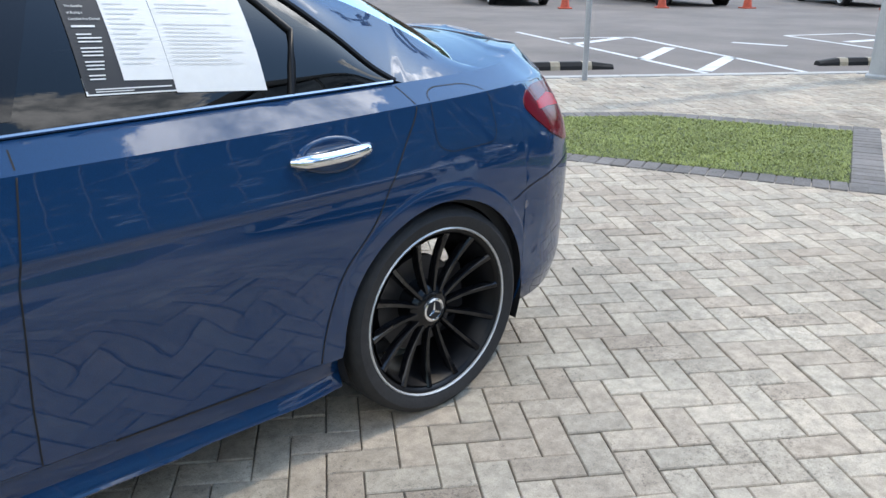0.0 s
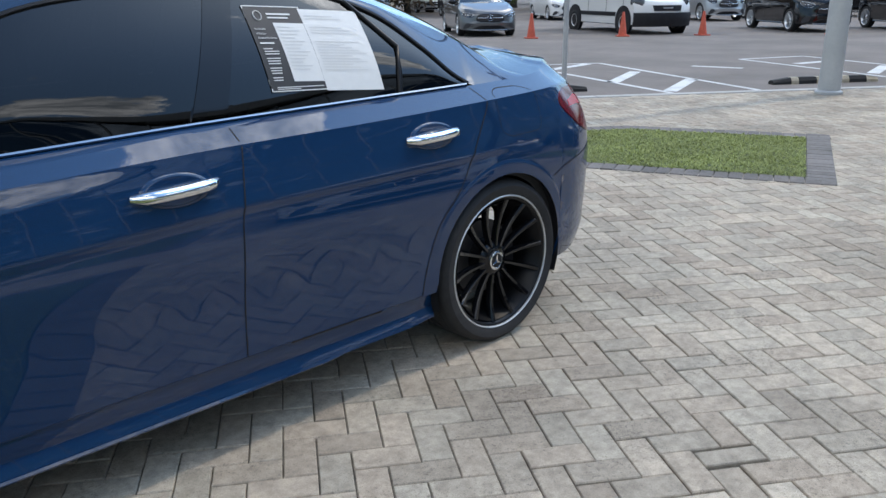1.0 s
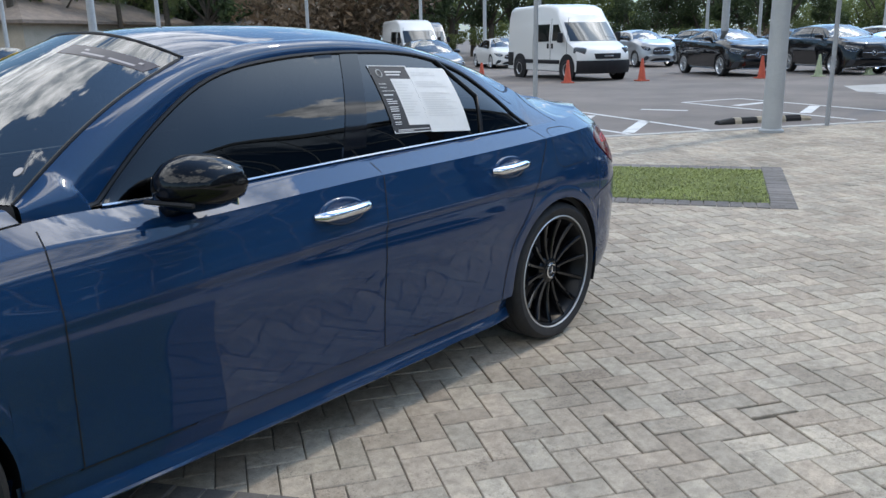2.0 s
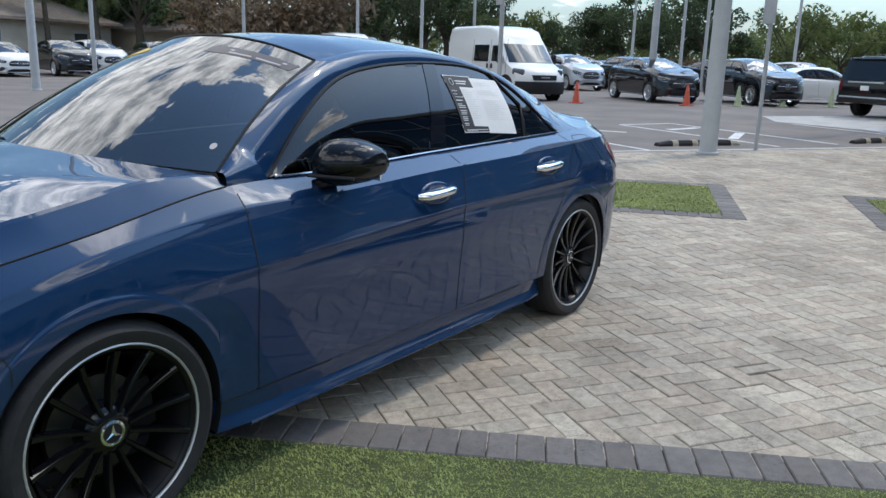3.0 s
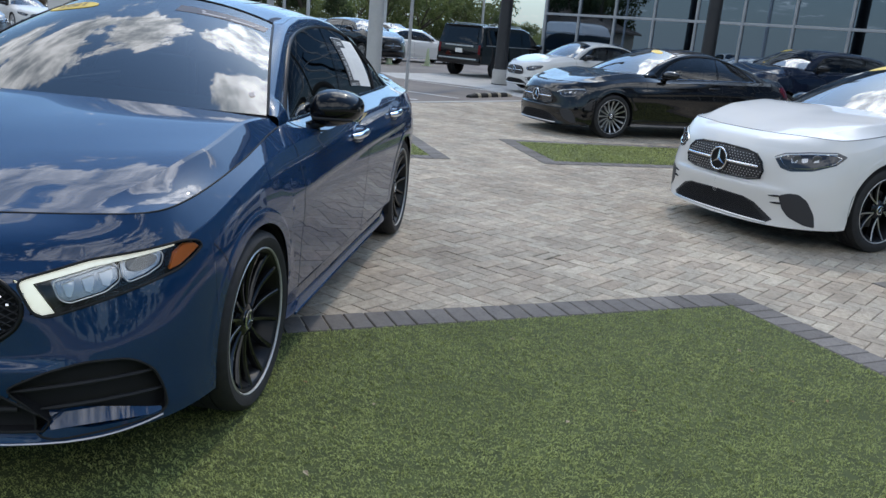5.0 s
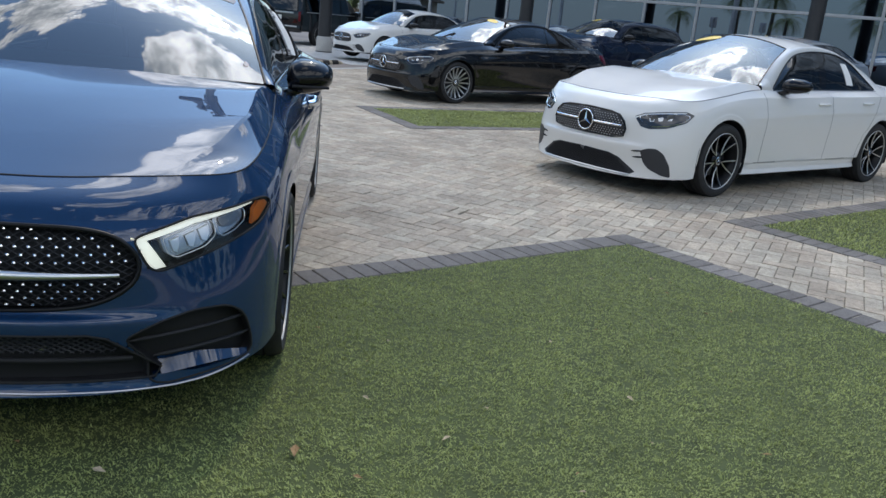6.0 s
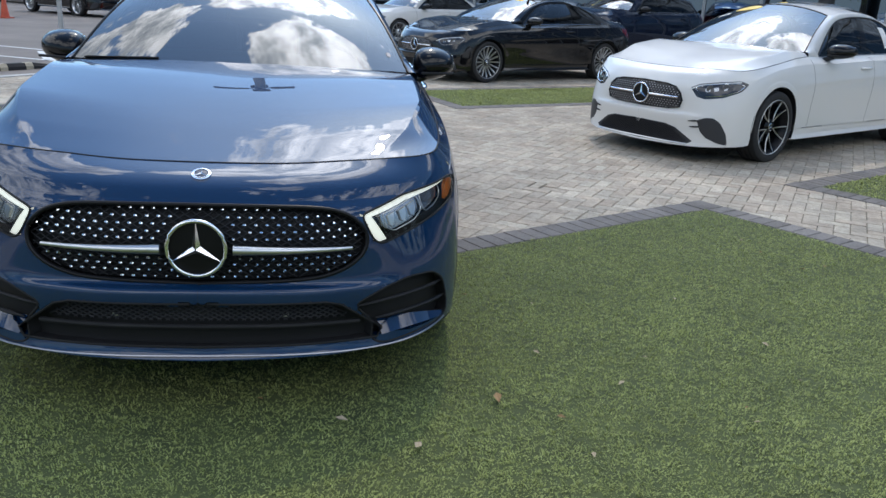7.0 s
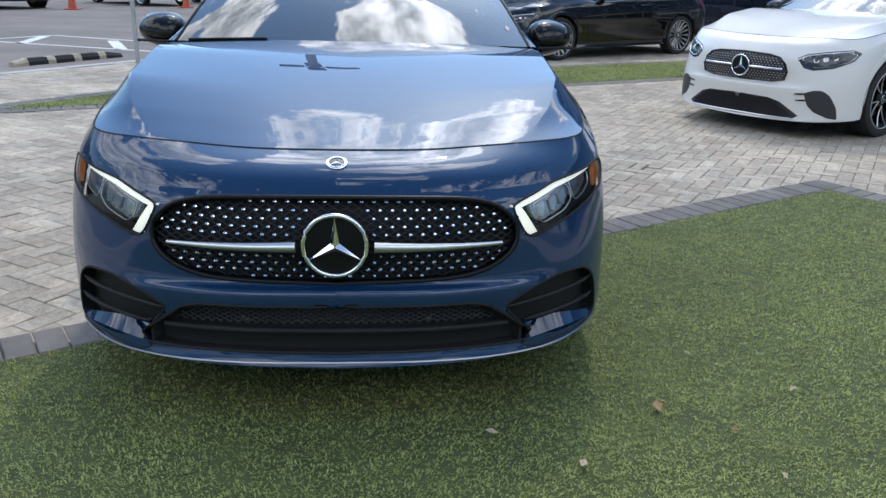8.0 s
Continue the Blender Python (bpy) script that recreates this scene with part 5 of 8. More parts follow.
BLUE_DEEP = BLUE
LAMP_DARK_B = simple("badge_blue", (0.02, 0.03, 0.06), 0.2)


def lamp_unit(car, tree, sgn, outline, deg=53, drl=None, amber=True):
    view = corner_view(sgn, deg)
    o = rounded(outline, .02, 5)
    ob = part("headlight", patch("headlight", tree, view, o, GLOSS_BLACK, -.045, .002, .03), car, "headlight with its day light lit")
    rim = line_on(tree, view, o + o[:1], .02, .001)
    n = len(rim) - 1
    for _ in range(4):
        for i in range(n):
            mid = (rim[(i - 2) % n] + rim[(i + 2) % n]) / 2
            if (rim[i] - mid).length > .5 * (rim[(i - 2) % n] - rim[(i + 2) % n]).length:
                rim[i] = mid
    rim[n] = rim[0]
    for _ in range(3):
        rim = [(p + q + r) / 3 for p, q, r in zip(rim[-2:-1] + rim[:-1], rim[:-1] + rim[:1], rim[1:] + rim[1:2])]
        rim.append(rim[0])
    part("lamp_seal", tube("lamp_seal", rim[:-1], .0038, SHUT, 6, True), ob)
    view = (view[0] + view[1] * LAMP_SHIFT, view[1] * LAMP_WIDE, *view[2:])
    d = view[3]
    inner = [(-1.278, .640), (-1.120, .680), (-1.104, .668), (-1.108, .634), (-1.150, .607), (-1.245, .583), (-1.268, .595)]
    outer = [(-1.095, .684), (-.990, .702), (-.968, .690), (-.980, .662), (-1.030, .640), (-1.085, .626), (-1.098, .640)]
    for cell in (inner, outer):
        q = rounded(cell, .012)
        c = part("reflector_cell", patch("reflector_cell", tree, view, q, CELL_SILVER, -.034, .012, .02), ob, "bright faceted reflector")
        edge = line_on(tree, view, q + q[:1], .02, -.020)
        part("cell_rim", tube("cell_rim", edge[:-1], .0016, SATIN, 6, True), c)
    # three slanting chrome facets in the inner cell, a dark bowl in the outer one
    for k, w in enumerate((.030, .034, .038)):
        u, v = -1.252 + .047 * k, .622 + .0115 * k
        f = [(u, v + .008), (u + w, v + .018), (u + w - .004, v - .004), (u + w * .55, v - .026), (u + .006, v - .022)]
        part("facet", patch("facet", tree, view, f, SATIN, -.028 + .003 * (k % 2), .006, .02), ob)
    bowl = [(-1.082, .678), (-1.000, .692), (-.985, .680), (-1.000, .664), (-1.045, .650), (-1.080, .656)]
    part("bowl", patch("bowl", tree, view, rounded(bowl, .012), LENS, -.026, .006, .02), ob, "dark glossy lamp bowl")
    if drl:
        for q in drl:
            part("day_light", patch("day_light", tree, view, q, DRL, -.012, .012, .02), ob, "lit white light guide")
    if amber:
        a = [(-.938, .690), (-.900, .708), (-.860, .706), (-.844, .694), (-.925, .657), (-.962, .648)]
        part("side_reflector", patch("side_reflector", tree, view, a, SIDE_AMBER, -.008, .012, .02), ob, "amber side reflector")
    part("lens_cover", patch("lens_cover", tree, corner_view(sgn, deg), o, CLEAR, .0008, .004, .02), ob)
    return ob


CELL_SILVER = simple("silvered_plastic", (0.42, 0.44, 0.47), 0.25, metal=0.8)
LENS = simple("lamp_lens", (0.07, 0.075, 0.085), 0.08, coat=1.0)
SIDE_AMBER = simple("amber_reflector", (0.72, 0.17, 0.012), 0.3, coat=0.4)
MESH = simple("grille_black", (0.030, 0.031, 0.036), 0.45)
GRILLE_BACK = simple("grille_backing", (0.018, 0.019, 0.022), 0.55, spec=0.3)


def mesh_bars(name, tree, view, poly, spacing, lift, rad, mats, slope=.6):
    """A lattice of thin bars inside an outline."""
    us, vs = [p[0] for p in poly], [p[1] for p in poly]
    verts, faces = [], []
    for s in (1, -1):
        for c in np.arange(min(us) - 1, max(us) + 1, spacing):
            run = []
            for v in np.arange(min(vs), max(vs), .012):
                u = c + s * (v - min(vs)) / slope
                if inside(poly, u, v):
                    run.append((u, float(v)))
                elif len(run) > 1:
                    break
                else:
                    run = []
            if len(run) < 2:
                continue
            for (u0, v0), (u1, v1) in zip(run, run[1:]):
                a, _ = drop(tree, view, u0, v0, lift)
                b, _ = drop(tree, view, u1, v1, lift)
                k = len(verts)
                for p in (a, b):
                    verts += [(p.x + rad, p.y, p.z), (p.x, p.y, p.z + rad), (p.x, p.y, p.z - rad)]
                faces += [(k, k + 1, k + 4, k + 3), (k, k + 3, k + 5, k + 2)]
    return mesh_of(name, verts, faces, mats, False)


def studs(name, tree, poly, du, dv, lift, r, mats, avoid):
    """Small bright pins in offset rows over a grille."""
    verts, faces = [], []
    v, row = min(p[1] for p in poly) + dv * .8, 0
    while v < max(p[1] for p in poly) - dv * .4:
        u = -.54 + (du / 2 if row % 2 else 0)
        while u < .54:
            near = all(math.hypot(u + a, v + b) for a, b in ((0, 0),))
            if inside(poly, u * 1.03, .563 + (v - .563) * 1.10) and not avoid(u, v):
                p, _ = drop(tree, FRONT, u, v, lift)
                k = len(verts)
                for a in range(6):
                    verts.append((p.x, p.y + 1.05 * r * math.cos(a * math.pi / 3), p.z + .9 * r * math.sin(a * math.pi / 3)))
                verts.append((p.x + r * .8, p.y, p.z))
                verts.append((p.x - .03, p.y, p.z))
                for a in range(6):
                    faces += [(k + a, k + (a + 1) % 6, k + 6), (k + (a + 1) % 6, k + a, k + 7)]
            u += du
        v += dv
        row += 1
    return mesh_of(name, verts, faces, mats, False)


def paper_on(car, tree, corners, name, mats, label, lift):
    """A flat printed sheet stuck on the side glass; corners as (x, z)."""
    pts = [drop(tree, LEFT, x, z, lift)[0] for x, z in corners]
    v, f = [], []
    n = 8
    for i in range(n + 1):
        for j in range(n + 1):
            s, t = i / n, j / n
            x, z = (((corners[0][k] * (1 - s) + corners[1][k] * s) * (1 - t) + (corners[3][k] * (1 - s) + corners[2][k] * s) * t) for k in (0, 1))
            v.append(drop(tree, LEFT, x, z, lift)[0])
    for i in range(n):
        for j in range(n):
            f.append((i * (n + 1) + j, (i + 1) * (n + 1) + j, (i + 1) * (n + 1) + j + 1, i * (n + 1) + j + 1))
    return part(name, mesh_of(name, v, f, mats), car, label), pts


def strips(name, parent, pts, rows, mats, off=.0015, tree=None):
    """Printed lines on a sheet: rows of (left, right, height, thickness) in parts of the sheet."""
    a, b, c, d = pts
    n = (b - a).cross(d - a).normalized()
    if n.y < 0:
        n = -n
    v, f = [], []
    for l, r, h, t in rows:
        k = len(v)
        for s, q in ((l, h - t / 2), (r, h - t / 2), (r, h + t / 2), (l, h + t / 2)):
            p = (a * (1 - s) + b * s) * (1 - q) + (d * (1 - s) + c * s) * q
            v.append(drop(tree, LEFT, p.x, p.z, .006 + off)[0] if tree else p + n * off)
        f.append((k, k + 1, k + 2, k + 3))
    return part(name, mesh_of(name, v, f, mats, False), parent)


def words(text, size, mats, parent, at, name="lettering"):
    cu = bpy.data.curves.new(name, "FONT")
    cu.body, cu.size, cu.align_x = text, size, "LEFT"
    cu.extrude = .0002
    cu.materials.append(mats)
    dg = bpy.context.evaluated_depsgraph_get()
    tmp = bpy.data.objects.new(name, cu)
    me = bpy.data.meshes.new_from_object(tmp)
    bpy.data.objects.remove(tmp)
    return part(name, me, parent, "", at)


def blue_car():
    sh = Shape()
    car, S, masks, holes, C = build_car("sedan_car", sh, BLUE, label="dark blue saloon car parked half on the turf", detail=3)
    X, Y, Z = C
    tree = S["tree"]
    grille, chin = whole(GRILLE), whole(CHIN)
    sheet = S["sheet"]
    for view, poly in ((FRONT, grille), (FRONT, chin), (corner_view(1, 35), CHEEK), (corner_view(1, 53), rounded(LAMP, .02, 5))):
        snap(sheet, tree, view, poly, .0075)
    mid = (sheet[:-1, :-1] + sheet[1:, 1:] + sheet[1:, :-1] + sheet[:-1, 1:]) / 4
    C = X, Y, Z = mid[..., 0], mid[..., 1], mid[..., 2]
    holes |= inside(grille, Y, Z) & (X > 1.8)
    holes |= inside(chin, Y, Z) & (X > 1.8)
    cu, cv = in_view(corner_view(1, 35), C)
    holes |= inside(CHEEK, cu, cv) & (X > 1.6)
    lu, lv = in_view(corner_view(1, 53), C)
    holes |= inside(LAMP, lu, lv) & (X > 1.5)
    finish_car(car, S, masks, holes, sh, BLUE, 2, wheel_meshes(), TINTED, turns=(8, 5, 11, 3))
    # grille
    g = part("grille", patch("grille", tree, FRONT, grille, GRILLE_BACK, -.050, .002, .03), car, "black grille with bright pins")
    edge = line_on(tree, FRONT, grille + grille[:1], .02, -.002)
    part("grille_frame", tube("grille_frame", edge[:-1], .007, RIM_BLACK, 8, True), g)
    wall = [drop(tree, FRONT, *p, 0)[0] for p in dense(grille, .03)]
    v = [tuple(p) for p in wall] + [(p.x - .055, p.y, p.z) for p in wall]
    n = len(wall)
    part("grille_wall", mesh_of("grille_wall", v, [(i, (i + 1) % n, n + (i + 1) % n, n + i) for i in range(n)], GLOSS_BLACK), g)
    part("grille_mesh", mesh_bars("grille_mesh", tree, FRONT, grille, .034, -.026, .003, GRILLE_BACK), g)
    pins = part("pin_studding", studs("pin_studding", tree, grille, .034, .0215, -.012, .0056, CHROME, lambda u, v: math.hypot(u, v - .563) < .105 or abs(v - .553) < .021), g, "rows of small bright pins")
    tagged(pins, kind="stuff")
    for s in (1, -1):
        pts, rad = [], []
        for t in np.linspace(0, 1, 10):
            y = s * (.108 + .362 * t)
            p, _ = drop(tree, FRONT, y, .557 - .006 * t, .002)
            pts.append(p)
            rad.append(.0165 * (1 - .62 * t))
        part("grille_bar", tube("grille_bar", pts, rad, MACHINED, 8), g, "bright metal cross bar")
    p, _ = drop(tree, FRONT, 0, .563)
    part("emblem_plate", lathe("emblem_plate", [(.088, -.02), (.088, .0), (.0, .004)], RIM_BLACK, 40, "z"), g, "", Matrix.Translation((p.x, 0, .563)) @ pose(0, 0, 0, 0, 90, 0))
    star("grille_emblem", g, .087, pose(p.x + .008, 0, .563))
    p, nn = drop(tree, DOWN, 2.127, 0)
    fore, aft = drop(tree, DOWN, p.x - .005, 0)[0], drop(tree, DOWN, p.x - .065, 0)[0]
    p, nn = (fore + aft) / 2, Vector((fore.z - aft.z, 0, aft.x - fore.x)).normalized()
    nn = nn if nn.z > 0 else -nn
    part("bonnet_badge", lathe("bonnet_badge", [(.029, -.008), (.029, .003), (.023, .0035), (.0, .0040)], [CHROME, LAMP_DARK_B], 32, "z", slots=[0, 0, 1]), car, "small round metal badge", Matrix.Translation(p + Vector(nn) * .0035) @ Vector(nn).to_track_quat("Z", "Y").to_matrix().to_4x4())
    star("badge_emblem", car, .023, Matrix.Translation(p + Vector(nn) * .008) @ Vector(nn).to_track_quat("X", "Z").to_matrix().to_4x4())
    # lower intake
    low = part("lower_intake", patch("lower_intake", tree, FRONT, chin, MESH, -.060, .002, .03), car, "black lower air intake")
    edge = [drop(tree, FRONT, *p, -.001)[0] for p in dense(chin, .03)]
    part("intake_frame", tube("intake_frame", edge, .0045, SHUT, 6, True), low)
    n = len(edge)
    part("intake_wall", mesh_of("intake_wall", [tuple(q) for q in edge] + [(q.x - .06, q.y, q.z) for q in edge], [(i, (i + 1) % n, n + (i + 1) % n, n + i) for i in range(n)], TRIM_BLACK), low)
    part("intake_mesh", mesh_bars("intake_mesh", tree, FRONT, [p for p in whole([(0, .384), (.38, .382), (.44, .345), (.48, .305), (0, .300)])], .026, -.03, .003, MESH), low)
    bar = [drop(tree, FRONT, y, .296, -.012)[0] for y in np.linspace(-.50, .50, 21)]
    part("intake_bar", tube("intake_bar", bar, .009, TRIM_BLACK, 8), low)
    for s in (-.245, .245):
        part("intake_sensor", box("intake_sensor", (.02, .055, .05), SATIN, .004, (drop(tree, FRONT, s, .345)[0].x - .05, s, .345)), low)
    half = [drop(tree, FRONT, y, .2005, .004)[0] for y in np.linspace(0, .60, 17)]
    bend = corner_view(1, 35)
    u0 = half[-1].dot(bend[1])
    half += [drop(tree, bend, u0 + (-.45 - u0) * t, .2005 + .030 * t * t, .004)[0] for t in np.linspace(.06, 1, 14)]
    lip = [Vector((p.x, -p.y, p.z)) for p in half[:0:-1]] + half
    part("splitter_edge", tube("splitter_edge", lip, .0034, LIP, 6), car, "thin bright line along the front lip")
    # side intakes
    for s in (1, -1):
        view = corner_view(s, 35)
        a = part("side_intake", patch("side_intake", tree, view, CHEEK, TRIM_BLACK, -.05, .002, .03), car, "black side intake with fins")
        edge = [drop(tree, view, *p, -.001)[0] for p in dense(CHEEK, .025)]
        n = len(edge)
        d = view[3]
        part("intake_wall", mesh_of("intake_wall", [tuple(q) for q in edge] + [tuple(q + d * .055) for q in edge], [(i, (i + 1) % n, n + (i + 1) % n, n + i) for i in range(n)], TRIM_BLACK), a)
        # dark tube standing for the soft shadow along the opening's edge, no real rim
        part("intake_rim", tube("intake_rim", edge, .004, SHUT, 6, True), a)
        for z0, z1, u0, u1 in ((.352, .374, -.835, -.470), (.296, .312, -.765, -.448)):
            pts = [drop(tree, view, u0 + (u1 - u0) * t, z0 + (z1 - z0) * t + .006 * math.sin(t * 3.14), -.010)[0] for t in np.linspace(0, 1, 9)]
            part("intake_fin", tube("intake_fin", pts, [.003] + [.007] * 7 + [.003], TRIM_BLACK, 6), a)
        wing = [(-.772, .216), (-.755, .238), (-.700, .240), (-.64, .234), (-.51, .240), (-.450, .242), (-.446, .234), (-.54, .229), (-.64, .220), (-.74, .209)]
        part("intake_winglet", patch("intake_winglet", tree, view, rounded(wing, .01), BLUE, .001, .03, .015), a, "blue winglet in the side intake")
        # painted floor of the intake, facing up, with a return at its inner end
        line = [(u, .236 + .012 * math.sin((u + .745) / .29 * 3.1)) for u in np.linspace(-.745, -.452, 14)]
        floor = [drop(tree, view, u, v, .002)[0] for u, v in line] + [drop(tree, view, u, v, 0)[0] + (d * .034 + Vector((0, 0, .052))) * (1 - .72 * (u + .745) / .293) for u, v in line]
        part("intake_floor", mesh_of("intake_floor", [tuple(q) for q in floor], [(i, i + 1, 15 + i, 14 + i) for i in range(13)], BLUE), a)
        line = [(-.772 + .040 * t ** 1.5, .222 + .062 * t) for t in np.linspace(0, 1, 6)]
        end = [drop(tree, view, u, v, .002)[0] for u, v in line] + [drop(tree, view, u, v, 0)[0] + d * .030 + view[1] * .050 + Vector((0, 0, .012)) for u, v in line]
        part("intake_return", mesh_of("intake_return", [tuple(q) for q in end], [(i, i + 1, 7 + i, 6 + i) for i in range(5)], BLUE), a)
        # headlights
        drl = [[(-1.362, .648), (-1.325, .640), (-1.284, .563), (-1.312, .558), (-1.336, .570)], [(-1.362, .649), (-1.18, .691), (-.935, .717), (-.93, .708), (-1.17, .675), (-1.335, .637)]]
        lamp_unit(car, tree, s, LAMP, drl=drl)
        # tail lights
        tv = tail_view(s)
        t = part("tail_light", patch("tail_light", tree, tv, rounded(TAIL, .015), RED_LENS, .004, .02, .025), car, "red tail light")
        inner = [(-.87, .895), (-.98, .908), (-1.05, .89), (-1.04, .862), (-.93, .872), (-.86, .872)]
        part("tail_light_core", patch("tail_light_core", tree, tv, inner, RED_GLOW, .006, .006, .02), t)
        # shut lines
        side = LEFT if s > 0 else RIGHT
        part("shut_line", ribbon("shut_line", tree, side, [(.862, .93), (.862, .60), (.860, .30)], SHUT), car)
        part("shut_line", ribbon("shut_line", tree, side, [(-.312, .955), (-.30, .90), (-.262, .70), (-.248, .45), (-.246, .30)], SHUT), car)
        part("shut_line", ribbon("shut_line", tree, side, smooth_line(DOOR_REAR), SHUT), car)
        part("shut_line", ribbon("shut_line", tree, side, [(.99, .297), (0, .297), (-.945, .297)], SHUT, .005), car)
        part("shut_line", ribbon("shut_line", tree, side, smooth_line([(1.70, .69), (1.64, .62), (1.635, .56)]), SHUT, .003), car)
        part("shut_line", ribbon("shut_line", tree, side, smooth_line([(-1.655, .62), (-1.75, .655), (-1.95, .69), (-2.05, .715)]), SHUT, .004), car)
        fuel = rounded([(-1.350, .955), (-1.352, .83), (-1.40, .806), (-1.575, .812), (-1.590, .84), (-1.585, .955), (-1.53, .975), (-1.40, .975)], .03)
        if s < 0:
            part("fuel_flap", ribbon("fuel_flap", tree, side, fuel + fuel[:1], SHUT, .003), car)
        else:
            part("fuel_flap", ribbon("fuel_flap", tree, side, fuel + fuel[:1], SHUT, .0018), car)
        door_handle(car, tree, side, .035, -.205, .826, s)
        door_handle(car, tree, side, -.895, -1.125, .853, s)
        side_mirror(car, s, GLOSS_BLACK, sh, .445, .893, .996, wx=.118, wy=.106, wz=.088)
        # sill blade with a bright edge
        blade = [(x, s * (.872 - .05 * max(0, (-.55 - x) / .35)), .190 + .012 * max(0, (-.55 - x) / .35)) for x in np.linspace(.90, -.90, 40)]
        part("sill_blade", tube("sill_blade", blade, .0075, BLUE, 6), car)
        # bar between rear door glass and corner glass
        bar = [drop(tree_of([S["side_glass"] if s > 0 else mirror(S["side_glass"])]), side, x, z, .003)[0] for x, z in ((-.985, .990), (-1.005, 1.06), (-1.03, 1.14), (-1.055, 1.225))]
        part("window_bar", tube("window_bar", bar, .010, RIM_BLACK, 8), car)
        # air outlet behind the rear wheel
        part("bumper_outlet", patch("bumper_outlet", tree, tv, [(-1.20, .36), (-1.16, .40), (-1.15, .46), (-1.19, .45), (-1.23, .40)], TRIM_BLACK, .002, .006, .02), car)
    # bonnet joint
    bonnet_joint(car, S)
    # wipers
    ws = S["windscreen"]
    for y0, y1, x in ((-.34, -.67, .0),):
        wt = tree_of([full(ws)])
        pts = []
        for t in np.linspace(0, 1, 12):
            y = y0 + (y1 - y0) * t
            hit, nor, _, _ = wt.ray_cast(Vector((1.055 - .155 * (abs(y) / .7) ** 2.2 - .004 + x, y, 2.0)), Vector((0, 0, -1)))
            if hit:
                pts.append(hit + Vector((0, 0, .004)))
        if len(pts) > 2:
            part("wiper", tube("wiper", pts, .0042, TRIM_BLACK, 6), car)
    # stickers on the windscreen
    wt = tree_of([full(ws)])
    arc = lambda y, q: (.415 - .085 * (y / .5) ** 2 + q, y)
    oval = [arc(-.345 + .135 * math.sin(a), .066 + .038 * math.cos(a)) for a in np.linspace(0, 2 * math.pi, 28, endpoint=False)]
    st = part("year_sticker", patch("year_sticker", wt, DOWN, oval, YELLOW, .003, .002, .02), car, "yellow oval sticker with a year")
    year = words("2021", .062, YELLOW_DARK, st, Matrix.Identity(4))
    wide = max(v.co.x for v in year.data.vertices)
    for v in year.data.vertices:
        v.co = drop(wt, DOWN, *arc(-.345 + (v.co.x - wide / 2) * 1.25, .066 + (.022 - v.co.y) * .95), .0065 + v.co.z)[0]
    dot = [(.826 + .013 * math.cos(a), .640 + .011 * math.sin(a)) for a in np.linspace(0, 2 * math.pi, 18, endpoint=False)]
    part("round_sticker", patch("round_sticker", wt, DOWN, dot, STICKER, .003, .002, .01), car, "small pale round sticker")
    band = [arc(y, .004) for y in np.linspace(.15, .525, 9)] + [arc(y, .062) for y in np.linspace(.525, .15, 9)]
    part("windscreen_banner", patch("windscreen_banner", wt, DOWN, band, BANNER, .0015, .001, .02), car, "dull purple-brown film band with small print")
    v, f = [], []
    for k, (y0, y1, q) in enumerate(((.25, .49, .022), (.26, .36, .042), (.38, .48, .042))):
        for y in (y0, y1):
            for dxx in (0, .009):
                p, nn = drop(wt, DOWN, .415 - .085 * (y / .5) ** 2 + q + dxx, y)
                v.append(tuple(p + nn * .003))
        f.append((4 * k, 4 * k + 1, 4 * k + 3, 4 * k + 2))
    part("banner_text", mesh_of("banner_text", v, f, STICKER, False), car, "pale lines of small print along the windscreen top")
    # papers on the rear side window
    gt = tree_of([S["side_glass"]])
    poster, pp = paper_on(car, gt, [(-.496, 1.035), (-.702, 1.027), (-.692, 1.276), (-.488, 1.285)], "window_poster", PAPER_DARK, "black printed poster on the window", .004)
    strips("poster_border", poster, pp, [(0, 1, .006, .012), (0, 1, .994, .012), (0, .02, .5, 1), (.98, 1, .5, 1)], PAPER, -.0005, gt)
    sheet, sp = paper_on(poster, gt, [(-.582, 1.060), (-.692, 1.053), (-.684, 1.226), (-.574, 1.232)], "poster_sheet", PAPER, "white sheet on the poster", .0056)
    for i in range(13):
        strips("text_line", sheet, sp, [(.08, .08 + .8 * (.5 + .5 * ((i * 37) % 10) / 10), .93 - i * .06, .014)], INK_PALE, .001, gt)
    page, gp = paper_on(car, gt, [(-.694, 1.024), (-.920, 1.008), (-.913, 1.257), (-.684, 1.270)], "window_page", PAPER, "white printed page on the window", .0048)
    for i in range(20):
        if i not in (2, 3, 7, 8):
            strips("text_line", page, gp, [(.06, .06 + .86 * (.55 + .45 * ((i * 53) % 10) / 10), .92 - i * .035, .008)], INK_PALE, .0005, gt)
    a, b, c, d = pp
    ax, ay = (b - a).normalized(), (d - a).normalized()
    az = ax.cross(ay).normalized()
    m = Matrix((ax, az.cross(ax), az)).transposed().to_4x4()
    rows = ["The Benefits", "of Buying a", "Certified Pre-Owned"]
    for i, t in enumerate(rows):
        p = a + (d - a) * (.72 - .052 * i) + ax * .011
        words(t, .0076, PAPER, poster, Matrix.Translation(drop(gt, LEFT, p.x, p.z, .0075)[0]) @ m)
    c0 = a + (d - a) * .885 + (b - a) * .20
    ring = [drop(gt, LEFT, c0.x + .0135 * math.cos(q), c0.z + .0135 * math.sin(q), .0065)[0] for q in np.linspace(0, 2 * math.pi, 20, endpoint=False)]
    part("poster_mark", tube("poster_mark", ring, .0014, PAPER, 5, True), poster)
